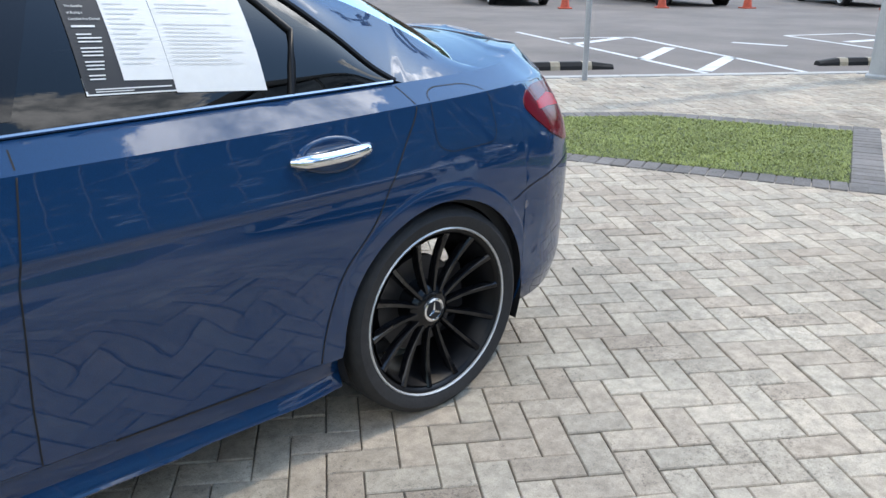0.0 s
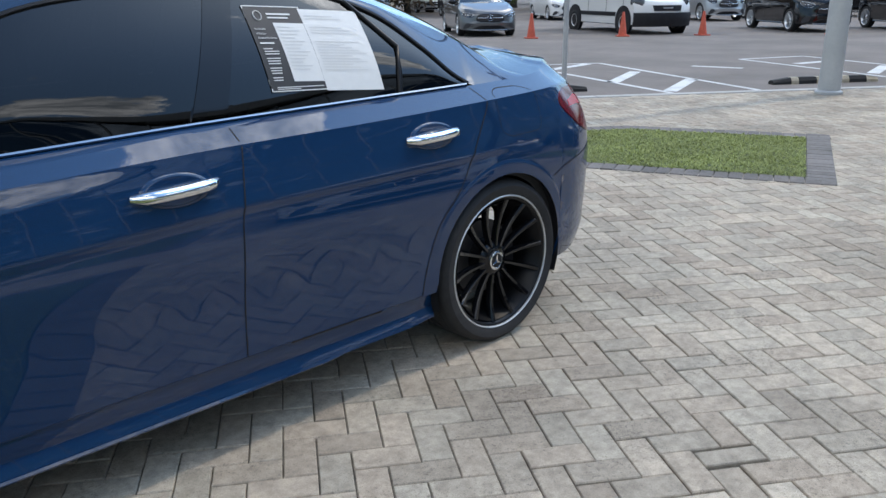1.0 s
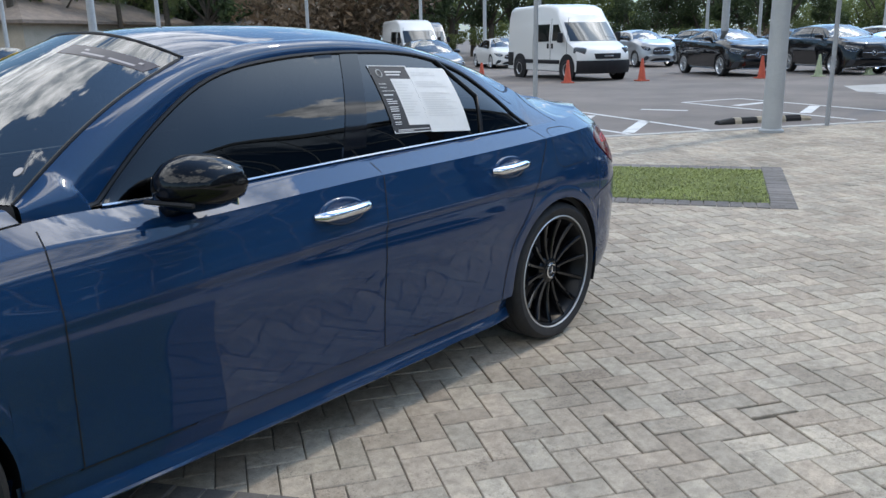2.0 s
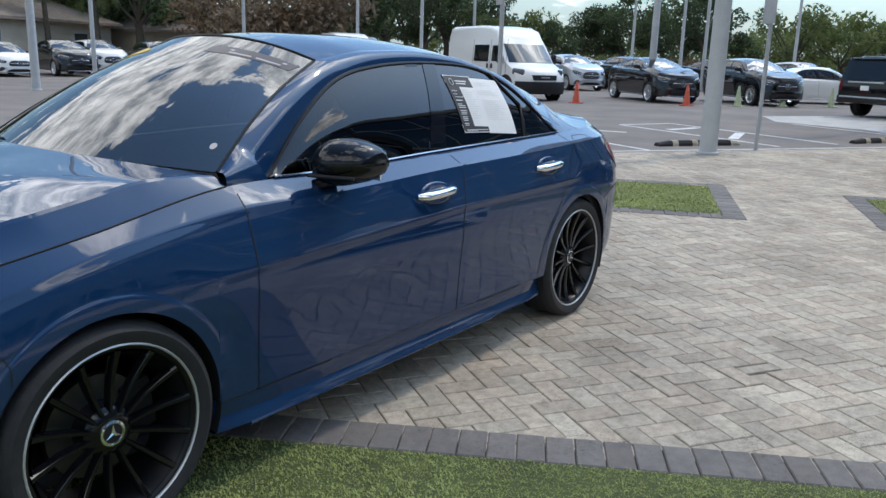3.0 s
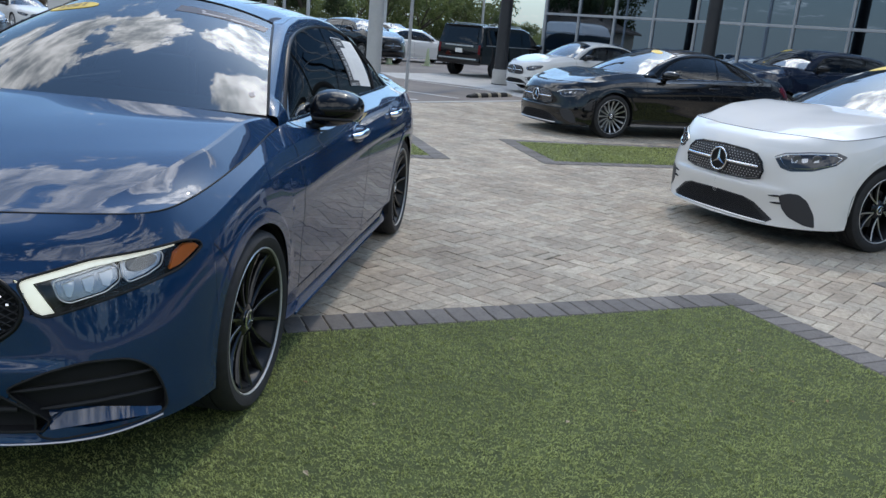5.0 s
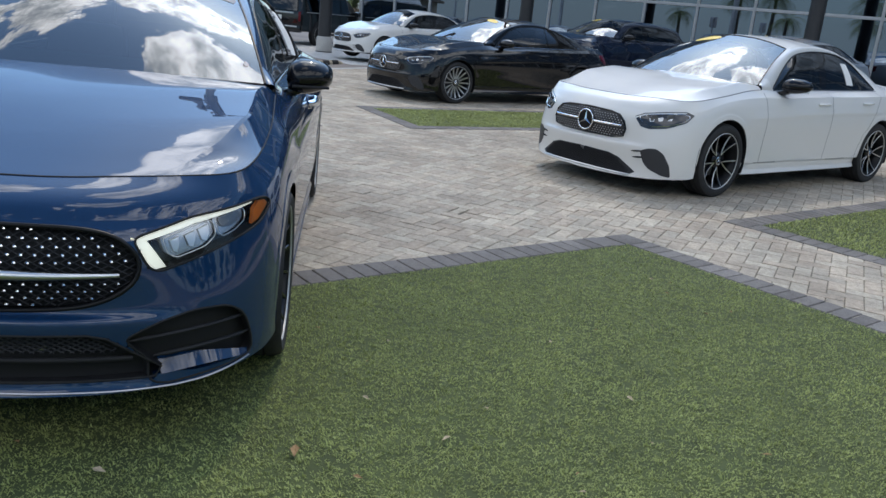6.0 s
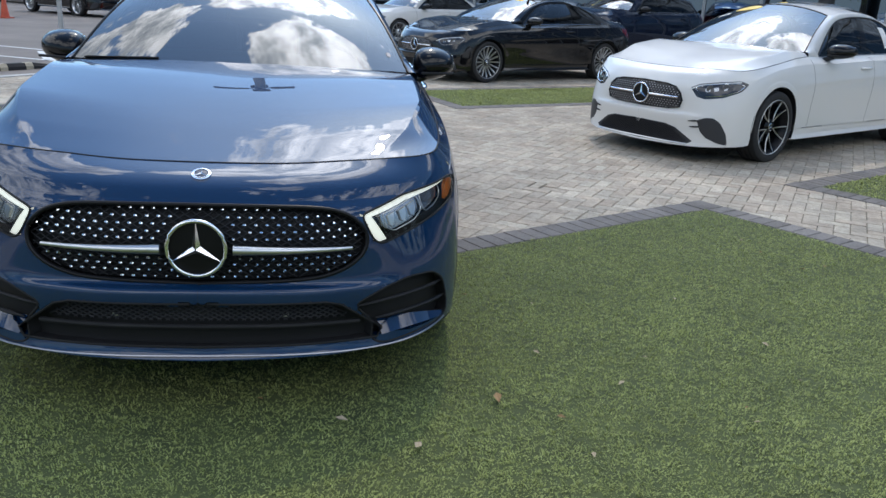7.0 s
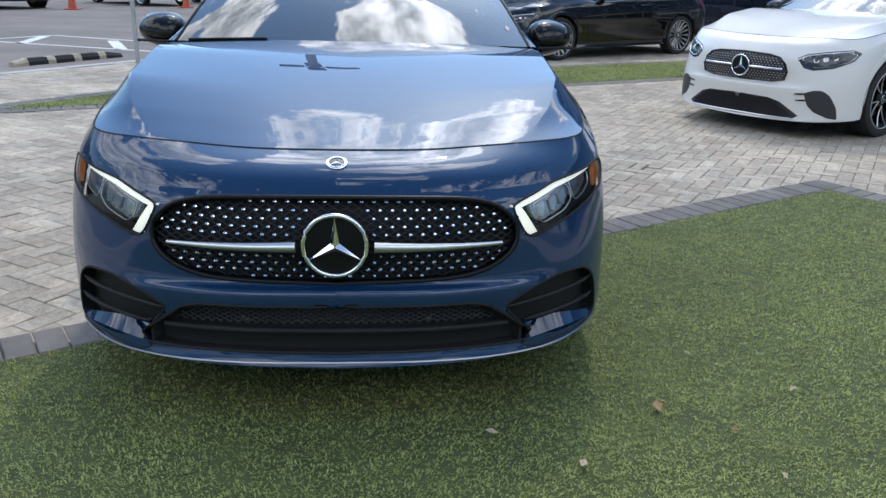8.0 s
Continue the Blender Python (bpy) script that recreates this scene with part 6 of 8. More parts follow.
    for row in [(.08, .08 + .26 * (.6 + .4 * ((i * 29) % 10) / 10), .50 - i * .030 - .022 * (i // 3), .011) for i in range(11)] + [(.06, .30, .565, .016), (.10, .92, .05, .010), (.10, .50, .03, .008), (.36, .78, .905, .020), (.36, .72, .862, .018)]:
        strips("bullet_text", poster, pp, [row], PAPER, .0, gt)
    return car


RED_GLOW = simple("red_reflector", (0.42, 0.010, 0.025), 0.2, spec=0.3)
YELLOW_DARK = simple("sticker_print", (0.17, 0.11, 0.10), 0.5)
BANNER = simple("banner_film", (0.055, 0.042, 0.045), 0.35, vary=.1)
STICKER = simple("pale_sticker", (0.46, 0.42, 0.40), 0.5)
INK_PALE = simple("pale_print", (0.64, 0.63, 0.61), 0.8)
blue_car()


# ---- the other cars on the forecourt ----
GRILLE_E = [(0, .660), (.25, .652), (.345, .634), (.40, .588), (.425, .530), (.408, .475), (.30, .456), (0, .450)]
CHIN_E = [(0, .338), (.30, .332), (.40, .312), (.56, .232), (.52, .212), (0, .200)]
CHEEK_E = [(-.75, .385), (-.68, .412), (-.61, .415), (-.545, .378), (-.482, .300), (-.460, .225), (-.54, .232), (-.655, .265), (-.71, .305)]
LAMP_E = [(-1.425, .640), (-1.35, .674), (-1.18, .700), (-1.01, .718), (-.935, .694), (-1.005, .634), (-1.165, .578), (-1.31, .557), (-1.375, .570)]


def front_face(car, S, sh, grille, chin, cheek, lamp, paint, pins=True, rough_lamp=False, emblem=True, detail=1):
    """Grille, lower intake, side intakes and lamps laid on the nose."""
    tree = S["tree"]
    nose = float(sh.x(2.0)) - 2.0
    zf = lambda v: float(sh.z(v, 2.0))
    gr = [(u, zf(v)) for u, v in whole(grille)]
    g = part("grille", patch("grille", tree, FRONT, gr, MESH, .002, .02, .03), car, "black grille")
    edge = [drop(tree, FRONT, *p, .004)[0] for p in dense(gr, .04)]
    part("grille_frame", tube("grille_frame", edge, .009, GLOSS_BLACK, 6, True), g)
    zc = zf(.552)
    if pins:
        gp = part("pin_studding", studs("pin_studding", tree, [(u, v) for u, v in gr], .030, .020, .007, .0042, SATIN, lambda u, v: math.hypot(u, v - zc) < .10 or abs(v - zc) < .02), g, "rows of small metal pins")
        tagged(gp, kind="stuff")
    for s in (1, -1):
        pts = [drop(tree, FRONT, s * (.09 + .30 * t), zc, .012)[0] for t in np.linspace(0, 1, 7)]
        part("grille_bar", tube("grille_bar", pts, .011, CHROME, 8), g, "bright cross bar")
    if emblem:
        p, _ = drop(tree, FRONT, 0, zc)
        part("emblem_plate", lathe("emblem_plate", [(.085, 0), (.0, .004)], RIM_BLACK, 30, "z"), g, "", Matrix.Translation((p.x + .008, 0, zc)) @ pose(0, 0, 0, 0, 90, 0))
        star("grille_emblem", g, .088, pose(p.x + .018, 0, zc))
    ch = [(u, zf(v)) for u, v in whole(chin)]
    low = part("lower_intake", patch("lower_intake", tree, FRONT, ch, MESH, .002, .02, .03), car, "black lower air intake")
    if detail > 0:
        part("intake_mesh", mesh_bars("intake_mesh", tree, FRONT, [(u * .93, v) for u, v in ch], .030, .006, .0035, TRIM_BLACK), low)
    bar = [drop(tree, FRONT, y, ch[len(chin) - 2][1] - .004, .006)[0] for y in np.linspace(-.52, .52, 21)]
    part("intake_edge", tube("intake_edge", bar, .008, SATIN, 6), low, "bright edge under the intake")
    for s in (1, -1):
        v35, v53 = corner_view(s, 35), corner_view(s, 53)
        ck = [(u - .5736 * nose, zf(v)) for u, v in cheek]
        a = part("side_intake", patch("side_intake", tree, v35, rounded(ck, .02), MESH, .002, .02, .03), car, "black side intake")
        for k in (0, 1):
            fin = [drop(tree, v35, ck[0][0] - .075 + .085 * t + .02 * k, ck[0][1] - .012 - .052 * k + .008 * t, .004)[0] for t in np.linspace(0, 1, 5)]
            part("intake_fin", tube("intake_fin", fin, [.003, .006, .008, .008, .006], TRIM_BLACK, 6), a)
        lp = [(u - .7986 * nose, zf(v)) for u, v in lamp]
        h = part("headlight", patch("headlight", tree, v53, rounded(lp, .012), LAMP_DARK, .002, .02, .03), car, "clear headlight")
        if detail > 0:
            um, vm = sum(p[0] for p in lp) / len(lp), sum(p[1] for p in lp) / len(lp)
            bowls = ((um - .08, vm + .005), (um + .05, vm + .02))
            for u, v in bowls:
                p, _ = drop(tree, v53, u, v, .003)
                at = Matrix.Translation(p) @ (-v53[3]).to_track_quat("Z", "Y").to_matrix().to_4x4()
                part("reflector", lathe("reflector", [(.034, 0), (.030, .006), (.02, .004), (0, .006)], LENS, 16, "z"), h, "", at)
            top = [drop(tree, v53, lp[i][0], lp[i][1] - .012, .005)[0] for i in range(4)]
            part("light_guide", tube("light_guide", top, .006, DRL_OFF, 6), h)
            mid = lambda t, w: (um + (t - .5) * .34, vm + .004 + .055 * (t - .5) + w)
            for k, t in enumerate((.22, .42, .64)):
                cell = [mid(t - .07, .016), mid(t + .06, .018), mid(t + .045, -.014), mid(t - .055, -.016)]
                part("lamp_cell", patch("lamp_cell", tree, v53, rounded(cell, .006), CELL_SILVER, .005, .004, .02), h, "bright lamp cell")
            ring = [(um + (u - um) * .86, vm + (v - vm) * .74) for u, v in lp]
            part("lamp_trim", tube("lamp_trim", [drop(tree, v53, u, v, .004)[0] for u, v in dense(rounded(ring, .02), .03)], .0028, CHROME, 5, True), h)
    return g


LAMP_DARK = simple("lamp_cover", (0.018, 0.024, 0.036), 0.10, coat=0.4)


def side_marks(car, S, sh, lines, handles, paint=None):
    tree = S["tree"]
    for view in (LEFT, RIGHT):
        for l in lines:
            part("shut_line", ribbon("shut_line", tree, view, [(float(sh.x(x)), float(sh.z(z))) for x, z in l], SHUT, .005), car)
        for x, z in handles:
            x0, z0 = float(sh.x(x)), float(sh.z(z))
            pts = [drop(tree, view, x0 - .11 + .22 * t, z0 + .008 * (1 - t), .028 * math.sin(t * math.pi) ** .4 + .002)[0] for t in np.linspace(0, 1, 7)]
            part("door_handle", tube("door_handle", pts, .012, paint or CHROME, 8), car)


def tail_lamps(car, S, sh):
    tree = S["tree"]
    back = float(sh.x(-2.0)) + 2.0
    for s in (1, -1):
        poly = [(u + .766 * back, float(sh.z(v))) for u, v in TAIL]
        part("tail_light", patch("tail_light", tree, tail_view(s), rounded(poly, .015), RED_LENS, .004, .02, .04), car, "red tail light")


def white_saloon(at):
    sh = Shape(2.939, .99, 1.20, 1.03, 1.012, .334, .372, .0, .03, (1.01, .86), (.22, .13), (1.468, 1.440, 1.395), (-1.12, -1.02), (-1.98, -1.78), 1.075, chin=.05)
    dlo = [(.62, .752, .962), (.38, .675, 1.150), (.12, .605, 1.285), (-.16, .572, 1.338), (-.52, .558, 1.355), (-.86, .558, 1.335), (-1.14, .580, 1.262), (-1.32, .645, 1.150), (-1.47, .752, 1.012)]
    rear = [(-1.30, .985), (-1.297, .93), (-1.25, .86), (-1.195, .78), (-1.115, .654), (-1.017, .54), (-.962, .40), (-.942, .295)]
    car, S, masks, holes, C = build_car("saloon_car", sh, WHITE, dlo, at, "white saloon car parked on the pavers", 2, door_rear=rear, doors=(.80, -.33, -.30))
    finish_car(car, S, masks, holes, sh, WHITE, 2, wheel_meshes(.334, .252, 5, style="twin"), DARK_PANE, bpost=(-.26, -.37, .12), turns=(20, 40, 0, 0))
    front_face(car, S, sh, GRILLE_E, CHIN_E, CHEEK_E, LAMP_E, WHITE)
    bonnet_joint(car, S)
    side_marks(car, S, sh, [[(.80, .93), (.80, .30)], [(-.33, .955), (-.30, .30)], DOOR_REAR, [(.95, .297), (-.94, .297)]], ((-.16, .845), (-1.02, .865)), WHITE)
    tail_lamps(car, S, sh)
    for s in (1, -1):
        side_mirror(car, s, GLOSS_BLACK, sh, .50, .935, 1.02)
    wt = tree_of([full(S["windscreen"])])
    oval = [(.31 + .06 * math.cos(a), -.26 + .15 * math.sin(a)) for a in np.linspace(0, 2 * math.pi, 24, endpoint=False)]
    part("year_sticker", patch("year_sticker", wt, DOWN, oval, YELLOW, .003, .002, .03), car, "yellow oval sticker")
    part("white_sticker", patch("white_sticker", wt, DOWN, [(.37, -.42), (.37, -.56), (.42, -.56), (.42, -.42)], PAPER, .003, .002, .03), car)
    gt = tree_of([S["side_glass"]])
    paper_on(car, gt, [(-.84, 1.05), (-.98, 1.045), (-.97, 1.26), (-.83, 1.265)], "window_page", PAPER, "white printed page on the window", .005)
    return car


def black_coupe(at):
    sh = Shape(2.873, .98, 1.17, 1.035, .99, .334, .370, .0, .02, (.98, .83), (.17, .08), (1.420, 1.392, 1.330), (-1.02, -.92), (-2.02, -1.80), 1.035, chin=.03)
    dlo = [(.58, .752, .945), (.34, .670, 1.125), (.08, .605, 1.250), (-.20, .575, 1.300), (-.55, .565, 1.312), (-.88, .572, 1.278), (-1.14, .605, 1.195), (-1.32, .665, 1.085), (-1.43, .745, 1.000)]
    car, S, masks, holes, C = build_car("coupe_car", sh, BLACK, dlo, at, "black coupe car parked on the pavers", 2, doors=(.80, -.62, -.58))
    finish_car(car, S, masks, holes, sh, BLACK, 2, wheel_meshes(.334, .258, 16, arm=MACHINED), DARK_PANE, bpost=(-.60, -.64, .03), turns=(0, 0, 0, 0))
    front_face(car, S, sh, GRILLE_E, CHIN_E, CHEEK_E, LAMP_E, BLACK)
    bonnet_joint(car, S)
    side_marks(car, S, sh, [[(.80, .93), (.80, .30)], [(-.62, .955), (-.58, .30)], [(.95, .297), (-.94, .297)]], ((-.45, .85),), BLACK)
    tail_lamps(car, S, sh)
    for s in (1, -1):
        side_mirror(car, s, BLACK, sh, .46, .93, 1.0)
    wt = tree_of([full(S["windscreen"])])
    oval = [(.25 + .06 * math.cos(a), .24 + .13 * math.sin(a)) for a in np.linspace(0, 2 * math.pi, 24, endpoint=False)]
    part("year_sticker", patch("year_sticker", wt, DOWN, oval, YELLOW, .003, .002, .03), car, "yellow oval sticker")
    return car


DARK_PANE = pane("dark_side_glass", (0.20, 0.21, 0.22), 1.6)


def estate_like(name, paint, label, kind, at=None, detail=1, sticker=False):
    """A parked car of another make: a tall car (suv), a coupe-backed one, or a plain saloon."""
    if kind == "suv":
        sh = Shape(2.87, 1.0, 1.0, 1.06, 1.0, .37, .405, .20, .06, (1.02, .88), (.36, .27), (1.69, 1.655, 1.62), (-1.88, -1.78), (-2.20, -2.05), 1.22, .06)
        dlo = [(.66, .78, 1.20), (.45, .725, 1.36), (.22, .66, 1.50), (-.10, .632, 1.552), (-.60, .622, 1.565), (-1.20, .622, 1.54), (-1.60, .635, 1.48), (-1.78, .68, 1.36), (-1.86, .755, 1.24)]
        bp = (-.22, -.33, .10)
    elif kind == "sloped":
        sh = Shape(2.87, 1.0, 1.02, 1.06, 1.0, .365, .40, .18, .06, (1.02, .88), (.34, .25), (1.62, 1.59, 1.50), (-1.15, -1.05), (-2.02, -1.85), 1.22, .06)
        dlo = [(.66, .78, 1.18), (.45, .72, 1.33), (.22, .655, 1.455), (-.10, .63, 1.50), (-.55, .62, 1.51), (-.95, .622, 1.48), (-1.25, .65, 1.39), (-1.45, .70, 1.30), (-1.60, .765, 1.20)]
        bp = (-.22, -.33, .10)
    else:
        sh = Shape(2.85, .98, 1.12, 1.02, 1.0, .33, .365, .0, .02)
        dlo, bp = [(x * 1.044, y * 1.02, z) for x, y, z in DLO_A], (-.215, -.325, .17)
    car, S, masks, holes, C = build_car(name, sh, paint, dlo, at, label, detail)
    finish_car(car, S, masks, holes, sh, paint, detail, wheel_meshes(sh.tyre, .25 if kind == "saloon" else .27, 10, face=SATIN, res=28), DARK_PANE, bpost=bp, chrome=True)
    front_face(car, S, sh, GRILLE_E, CHIN_E, CHEEK_E, LAMP_E, paint, pins=False, detail=detail)
    side_marks(car, S, sh, [[(.82, .93), (.82, .30)], [(-.31, .955), (-.27, .30)]], ((-.16, .84), (-1.02, .86)), paint)
    tail_lamps(car, S, sh)
    for s in (1, -1):
        side_mirror(car, s, GLOSS_BLACK, sh, .52, .96 if kind != "saloon" else .92, float(sh.z(.99)) + .03)
    if sticker:
        wt = tree_of([full(S["windscreen"])])
        oval = [(.40 + .06 * math.cos(a), -.26 + .15 * math.sin(a)) for a in np.linspace(0, 2 * math.pi, 24, endpoint=False)]
        part("year_sticker", patch("year_sticker", wt, DOWN, oval, YELLOW, .003, .002, .03), car, "yellow oval sticker")
    return car


HEAD = -58.5


def spot(x, y, z=0.0, heading=HEAD):
    return pose(x, y, z, 0, 0, heading)


white_saloon(spot(-3.977, 5.216))
black_coupe(spot(-10.216, 3.571))
estate_like("saloon_car", WHITE, "white saloon car parked before the showroom", "saloon", spot(-19.67, 2.75))
estate_like("suv_car", NAVY, "dark blue tall estate car parked before the showroom", "suv", spot(-15.6, 7.5), sticker=True)
estate_like("suv_car", SILVER, "pale silver tall car parked before the showroom", "sloped", spot(-10.9, 9.4), sticker=True)


# ---- cars in the lot behind ----
def box_van(at, label, h=2.55, length=5.4, paint=None):
    """A high panel van with a short bonnet, a raked windscreen and dark cladding."""
    paint = paint or WHITE
    van = tagged(empty("panel_van", at), label, "van", "cars in the car park")
    L = length / 2
    prof = [(L - .02, .30), (L + .03, .62), (L, .84), (L - .06, .95), (L - .17, 1.05), (L - .45, 1.17), (L - .72, 1.28), (L - 1.08, 1.60), (L - 1.42, 1.90), (L - 1.64, 2.10), (L - 1.90, h - .17), (L - 2.3, h - .05), (L - 2.9, h),
            (-L + .3, h - .01), (-L + .1, h - .08), (-L + .02, h - .3), (-L, h - .8), (-L, .30)]

    def skin(x, y, z, out=0.0):
        """A point of the rounded shell: nose swept back and sides leaning in."""
        f = min(1, max(0, (x - (L - 1.9)) / 1.3))
        return (x - .34 * abs(y) ** 3 * f + out, y * (1 - .10 * max(0, (z - 1.2) / 1.3)), z)

    ys = [(-1.0, .13), (-.985, .06), (-.94, .02), (-.85, .006), (-.6, 0), (-.3, 0), (0, 0), (.3, 0), (.6, 0), (.85, .006), (.94, .02), (.985, .06), (1.0, .13)]
    m = len(prof)
    v = [skin(x, y, z - d * min(1, max(0, (z - 1.9) / .4))) for y, d in ys for x, z in prof]
    f = [(i * m + j, i * m + (j + 1) % m, (i + 1) * m + (j + 1) % m, (i + 1) * m + j) for i in range(len(ys) - 1) for j in range(m)]
    f += [tuple(range(m))[::-1], tuple((len(ys) - 1) * m + j for j in range(m))]
    part("body", mesh_of("body", v, f, paint, True, 40), van)

    def band(name, mat, parent, pts, w0, w1, n=10, out=.014, lab=""):
        """A solid sheet over the nose that follows the shell between profile points."""
        v, f = [], []
        for o in (out, -.03):
            for k, (x, z) in enumerate(pts):
                w = w0 + (w1 - w0) * k / (len(pts) - 1)
                for i in range(n + 1):
                    p = skin(x, w * (2 * i / n - 1), z)
                    v.append((p[0] + o, p[1] * (1 + (.012 if o > 0 else 0)), p[2] + (o * .5 if z > 1.2 else 0)))
        q, r = len(pts), n + 1
        for k in range(q - 1):
            for i in range(n):
                c = k * r + i
                f.append((c, c + 1, c + r + 1, c + r))
                f.append(tuple(q * r + e for e in (c, c + r, c + r + 1, c + 1)))
        edge = [i for i in range(r)] + [k * r + n for k in range(1, q)] + [(q - 1) * r + i for i in range(n - 1, -1, -1)] + [k * r for k in range(q - 2, 0, -1)]
        for c, d in zip(edge, edge[1:] + edge[:1]):
            f.append((d, c, q * r + c, q * r + d))
        return part(name, mesh_of(name, v, f, mat, True, 40), parent, lab)

    band("windscreen", VAN_GLASS, van, prof[6:9], .90, .86)
    band("bumper", TRIM_BLACK, van, [(L - .02, .24), (L + .02, .40), (L + .035, .60), (L + .02, .66)], 1.0, 1.0, 12, .035, "unpainted black bumper")
    g = band("grille", TRIM_BLACK, van, [(L + .02, .71), (L + .005, .80), (L - .015, .88)], .46, .50, 8, .02)
    part("name_bar", box("name_bar", (.02, .34, .045), SATIN, .006, (L + .022, 0, .80)), g)
    for s in (1, -1):
        def lean(z):
            return s * (1 - .10 * max(0, (z - 1.2) / 1.3))
        for name, q in (("door_window", ((L - 1.24, 1.30), (L - 1.64, 1.84), (L - 2.00, 1.84), (L - 2.00, 1.30))), ("side_window", ((L - 2.24, 1.28), (L - 2.24, 1.86), (L - 3.30, 1.86), (L - 3.30, 1.28)))):
            v = [(x, lean(z) + s * o, z) for o in (.008, -.01) for x, z in q]
            part(name, mesh_of(name, v, [(0, 1, 2, 3), (7, 6, 5, 4)] + [(i, i + 4, (i + 1) % 4 + 4, (i + 1) % 4) for i in range(4)], VAN_GLASS, False), van)
        for x in (L - 1.0, L - 2.12, L - 3.40):
            part("shut_line", tube("shut_line", [(x, lean(z) + s * .001, z) for z in (.52, .9, 1.2, 1.6, 2.05)], .006, SHUT, 5), van)
        for x in (L - 1.98, L - 2.28):
            part("door_handle", box("door_handle", (.06, .05, .17), TRIM_BLACK, .015, (x, s * 1.01, 1.13)), van)
        part("cladding", box("cladding", (2.45, .04, .13), TRIM_BLACK, .012, (-.01, s * 1.005, .60)), van)
        part("headlight", box("headlight", (.44, .18, .22), LENS, .07), van, "", pose(L - .37, s * .855, .975, 0, 5, -s * 40))
        part("door_mirror", box("door_mirror", (.16, .17, .33), TRIM_BLACK, .05, (L - 1.22, s * 1.13, 1.40)), van)
        for x in (L - .95, L - 4.4):
            put_wheel(VAN_WHEEL, van, x, s * .935, .34, s > 0, fine=False)
            part("wheel_arch", lathe("wheel_arch", [(.0, .0), (.46, .0), (.49, .012), (.49, .06), (.0, .06)], TRIM_BLACK, 28), van, "", pose(x, s * .965, .38, 0, 0, 0 if s > 0 else 180))
        part("sill_trim", box("sill_trim", (2.4, .05, .10), TRIM_BLACK, .012, (0, s * .97, .33)), van)
        part("rear_corner", box("rear_corner", (.42, .06, .50), TRIM_BLACK, .03, (-L + .22, s * .985, .66)), van)
    return van


VAN_GLASS = pane("van_glass", (0.16, 0.19, 0.20), 1.7)
VAN_WHEEL = wheel_meshes(.345, .21, 8, face=SATIN, res=28)
LOT = 54.0                                 # heading of the parked rows
box_van(pose(-23.5, -13.37, ROAD_Z, 0, 0, LOT + 9), "white high-roof panel van in the car park")

suv_black = estate_like("suv_car", BLACK, "black tall estate car in the car park", "suv", pose(-29.9, -6.2, ROAD_Z, 0, 0, LOT - 6), 1)
tagged(suv_black, group="cars in the car park")
slope_black = estate_like("suv_car", BLACK, "black sloping-back tall car in the car park", "sloped", pose(-27.7, -9.3, ROAD_Z, 0, 0, LOT - 4), 1)
tagged(slope_black, group="cars in the car park")
saloon_grey = estate_like("saloon_car", GREY, "grey saloon car in the car park", "saloon", pose(-19.3, -16.3, ROAD_Z, 0, 0, LOT), 1)
tagged(saloon_grey, group="cars in the car park")
suv_silver = estate_like("suv_car", SILVER, "silver tall estate car in the car park", "suv", pose(-34.4, -16.3, ROAD_Z, 0, 0, LOT), 1)
tagged(suv_silver, group="cars in the car park")
suv_white = estate_like("suv_car", WHITE, "white tall estate car in the car park", "suv", pose(-46, -8, ROAD_Z, 0, 0, LOT), 1)
tagged(suv_white, group="cars in the car park")
saloon_white = estate_like("saloon_car", WHITE, "white saloon car in the car park", "saloon", pose(-31.5, -22.5, ROAD_Z, 0, 0, LOT), 1)
tagged(saloon_white, group="cars in the car park")
for src, x, y, a in ((suv_black, -36.9, -14.0, 0), (slope_black, -42, -11.5, 0), (suv_silver, -39.2, -8.5, 0), (suv_black, -38.5, -21.5, 0), (saloon_grey, -36, -26, 0), (suv_silver, -34, -30, 0),
                     (saloon_white, -15.3, -34.2, 28), (slope_black, -18.2, -34.4, 26), (suv_white, -21.2, -36.5, 24), (saloon_grey, -24.2, -35.0, 20), (suv_white, -27.4, -37, 15), (suv_black, -19.4, -28.5, 18),
                     (saloon_white, -12.2, -33.5, 30), (suv_silver, -30.6, -36, 10), (saloon_grey, -41, -17.5, 0), (saloon_white, -45, -20, 0), (saloon_white, -33.6, -4.6, 70), (suv_white, -9.0, -34, 34), (slope_black, -33.5, -40, 12), (saloon_white, -37, -38, 8)):
    copy_thing(src, pose(x, y, ROAD_Z, 0, 0, LOT + a))
box_van(pose(-37.5, -33.0, ROAD_Z, 0, 0, LOT), "grey panel van in the car park", 2.5, 5.2, GREY)
box_van(pose(-31.5, -28.6, ROAD_Z, 0, 0, LOT + 6), "white panel van in the car park", 2.5, 5.3)


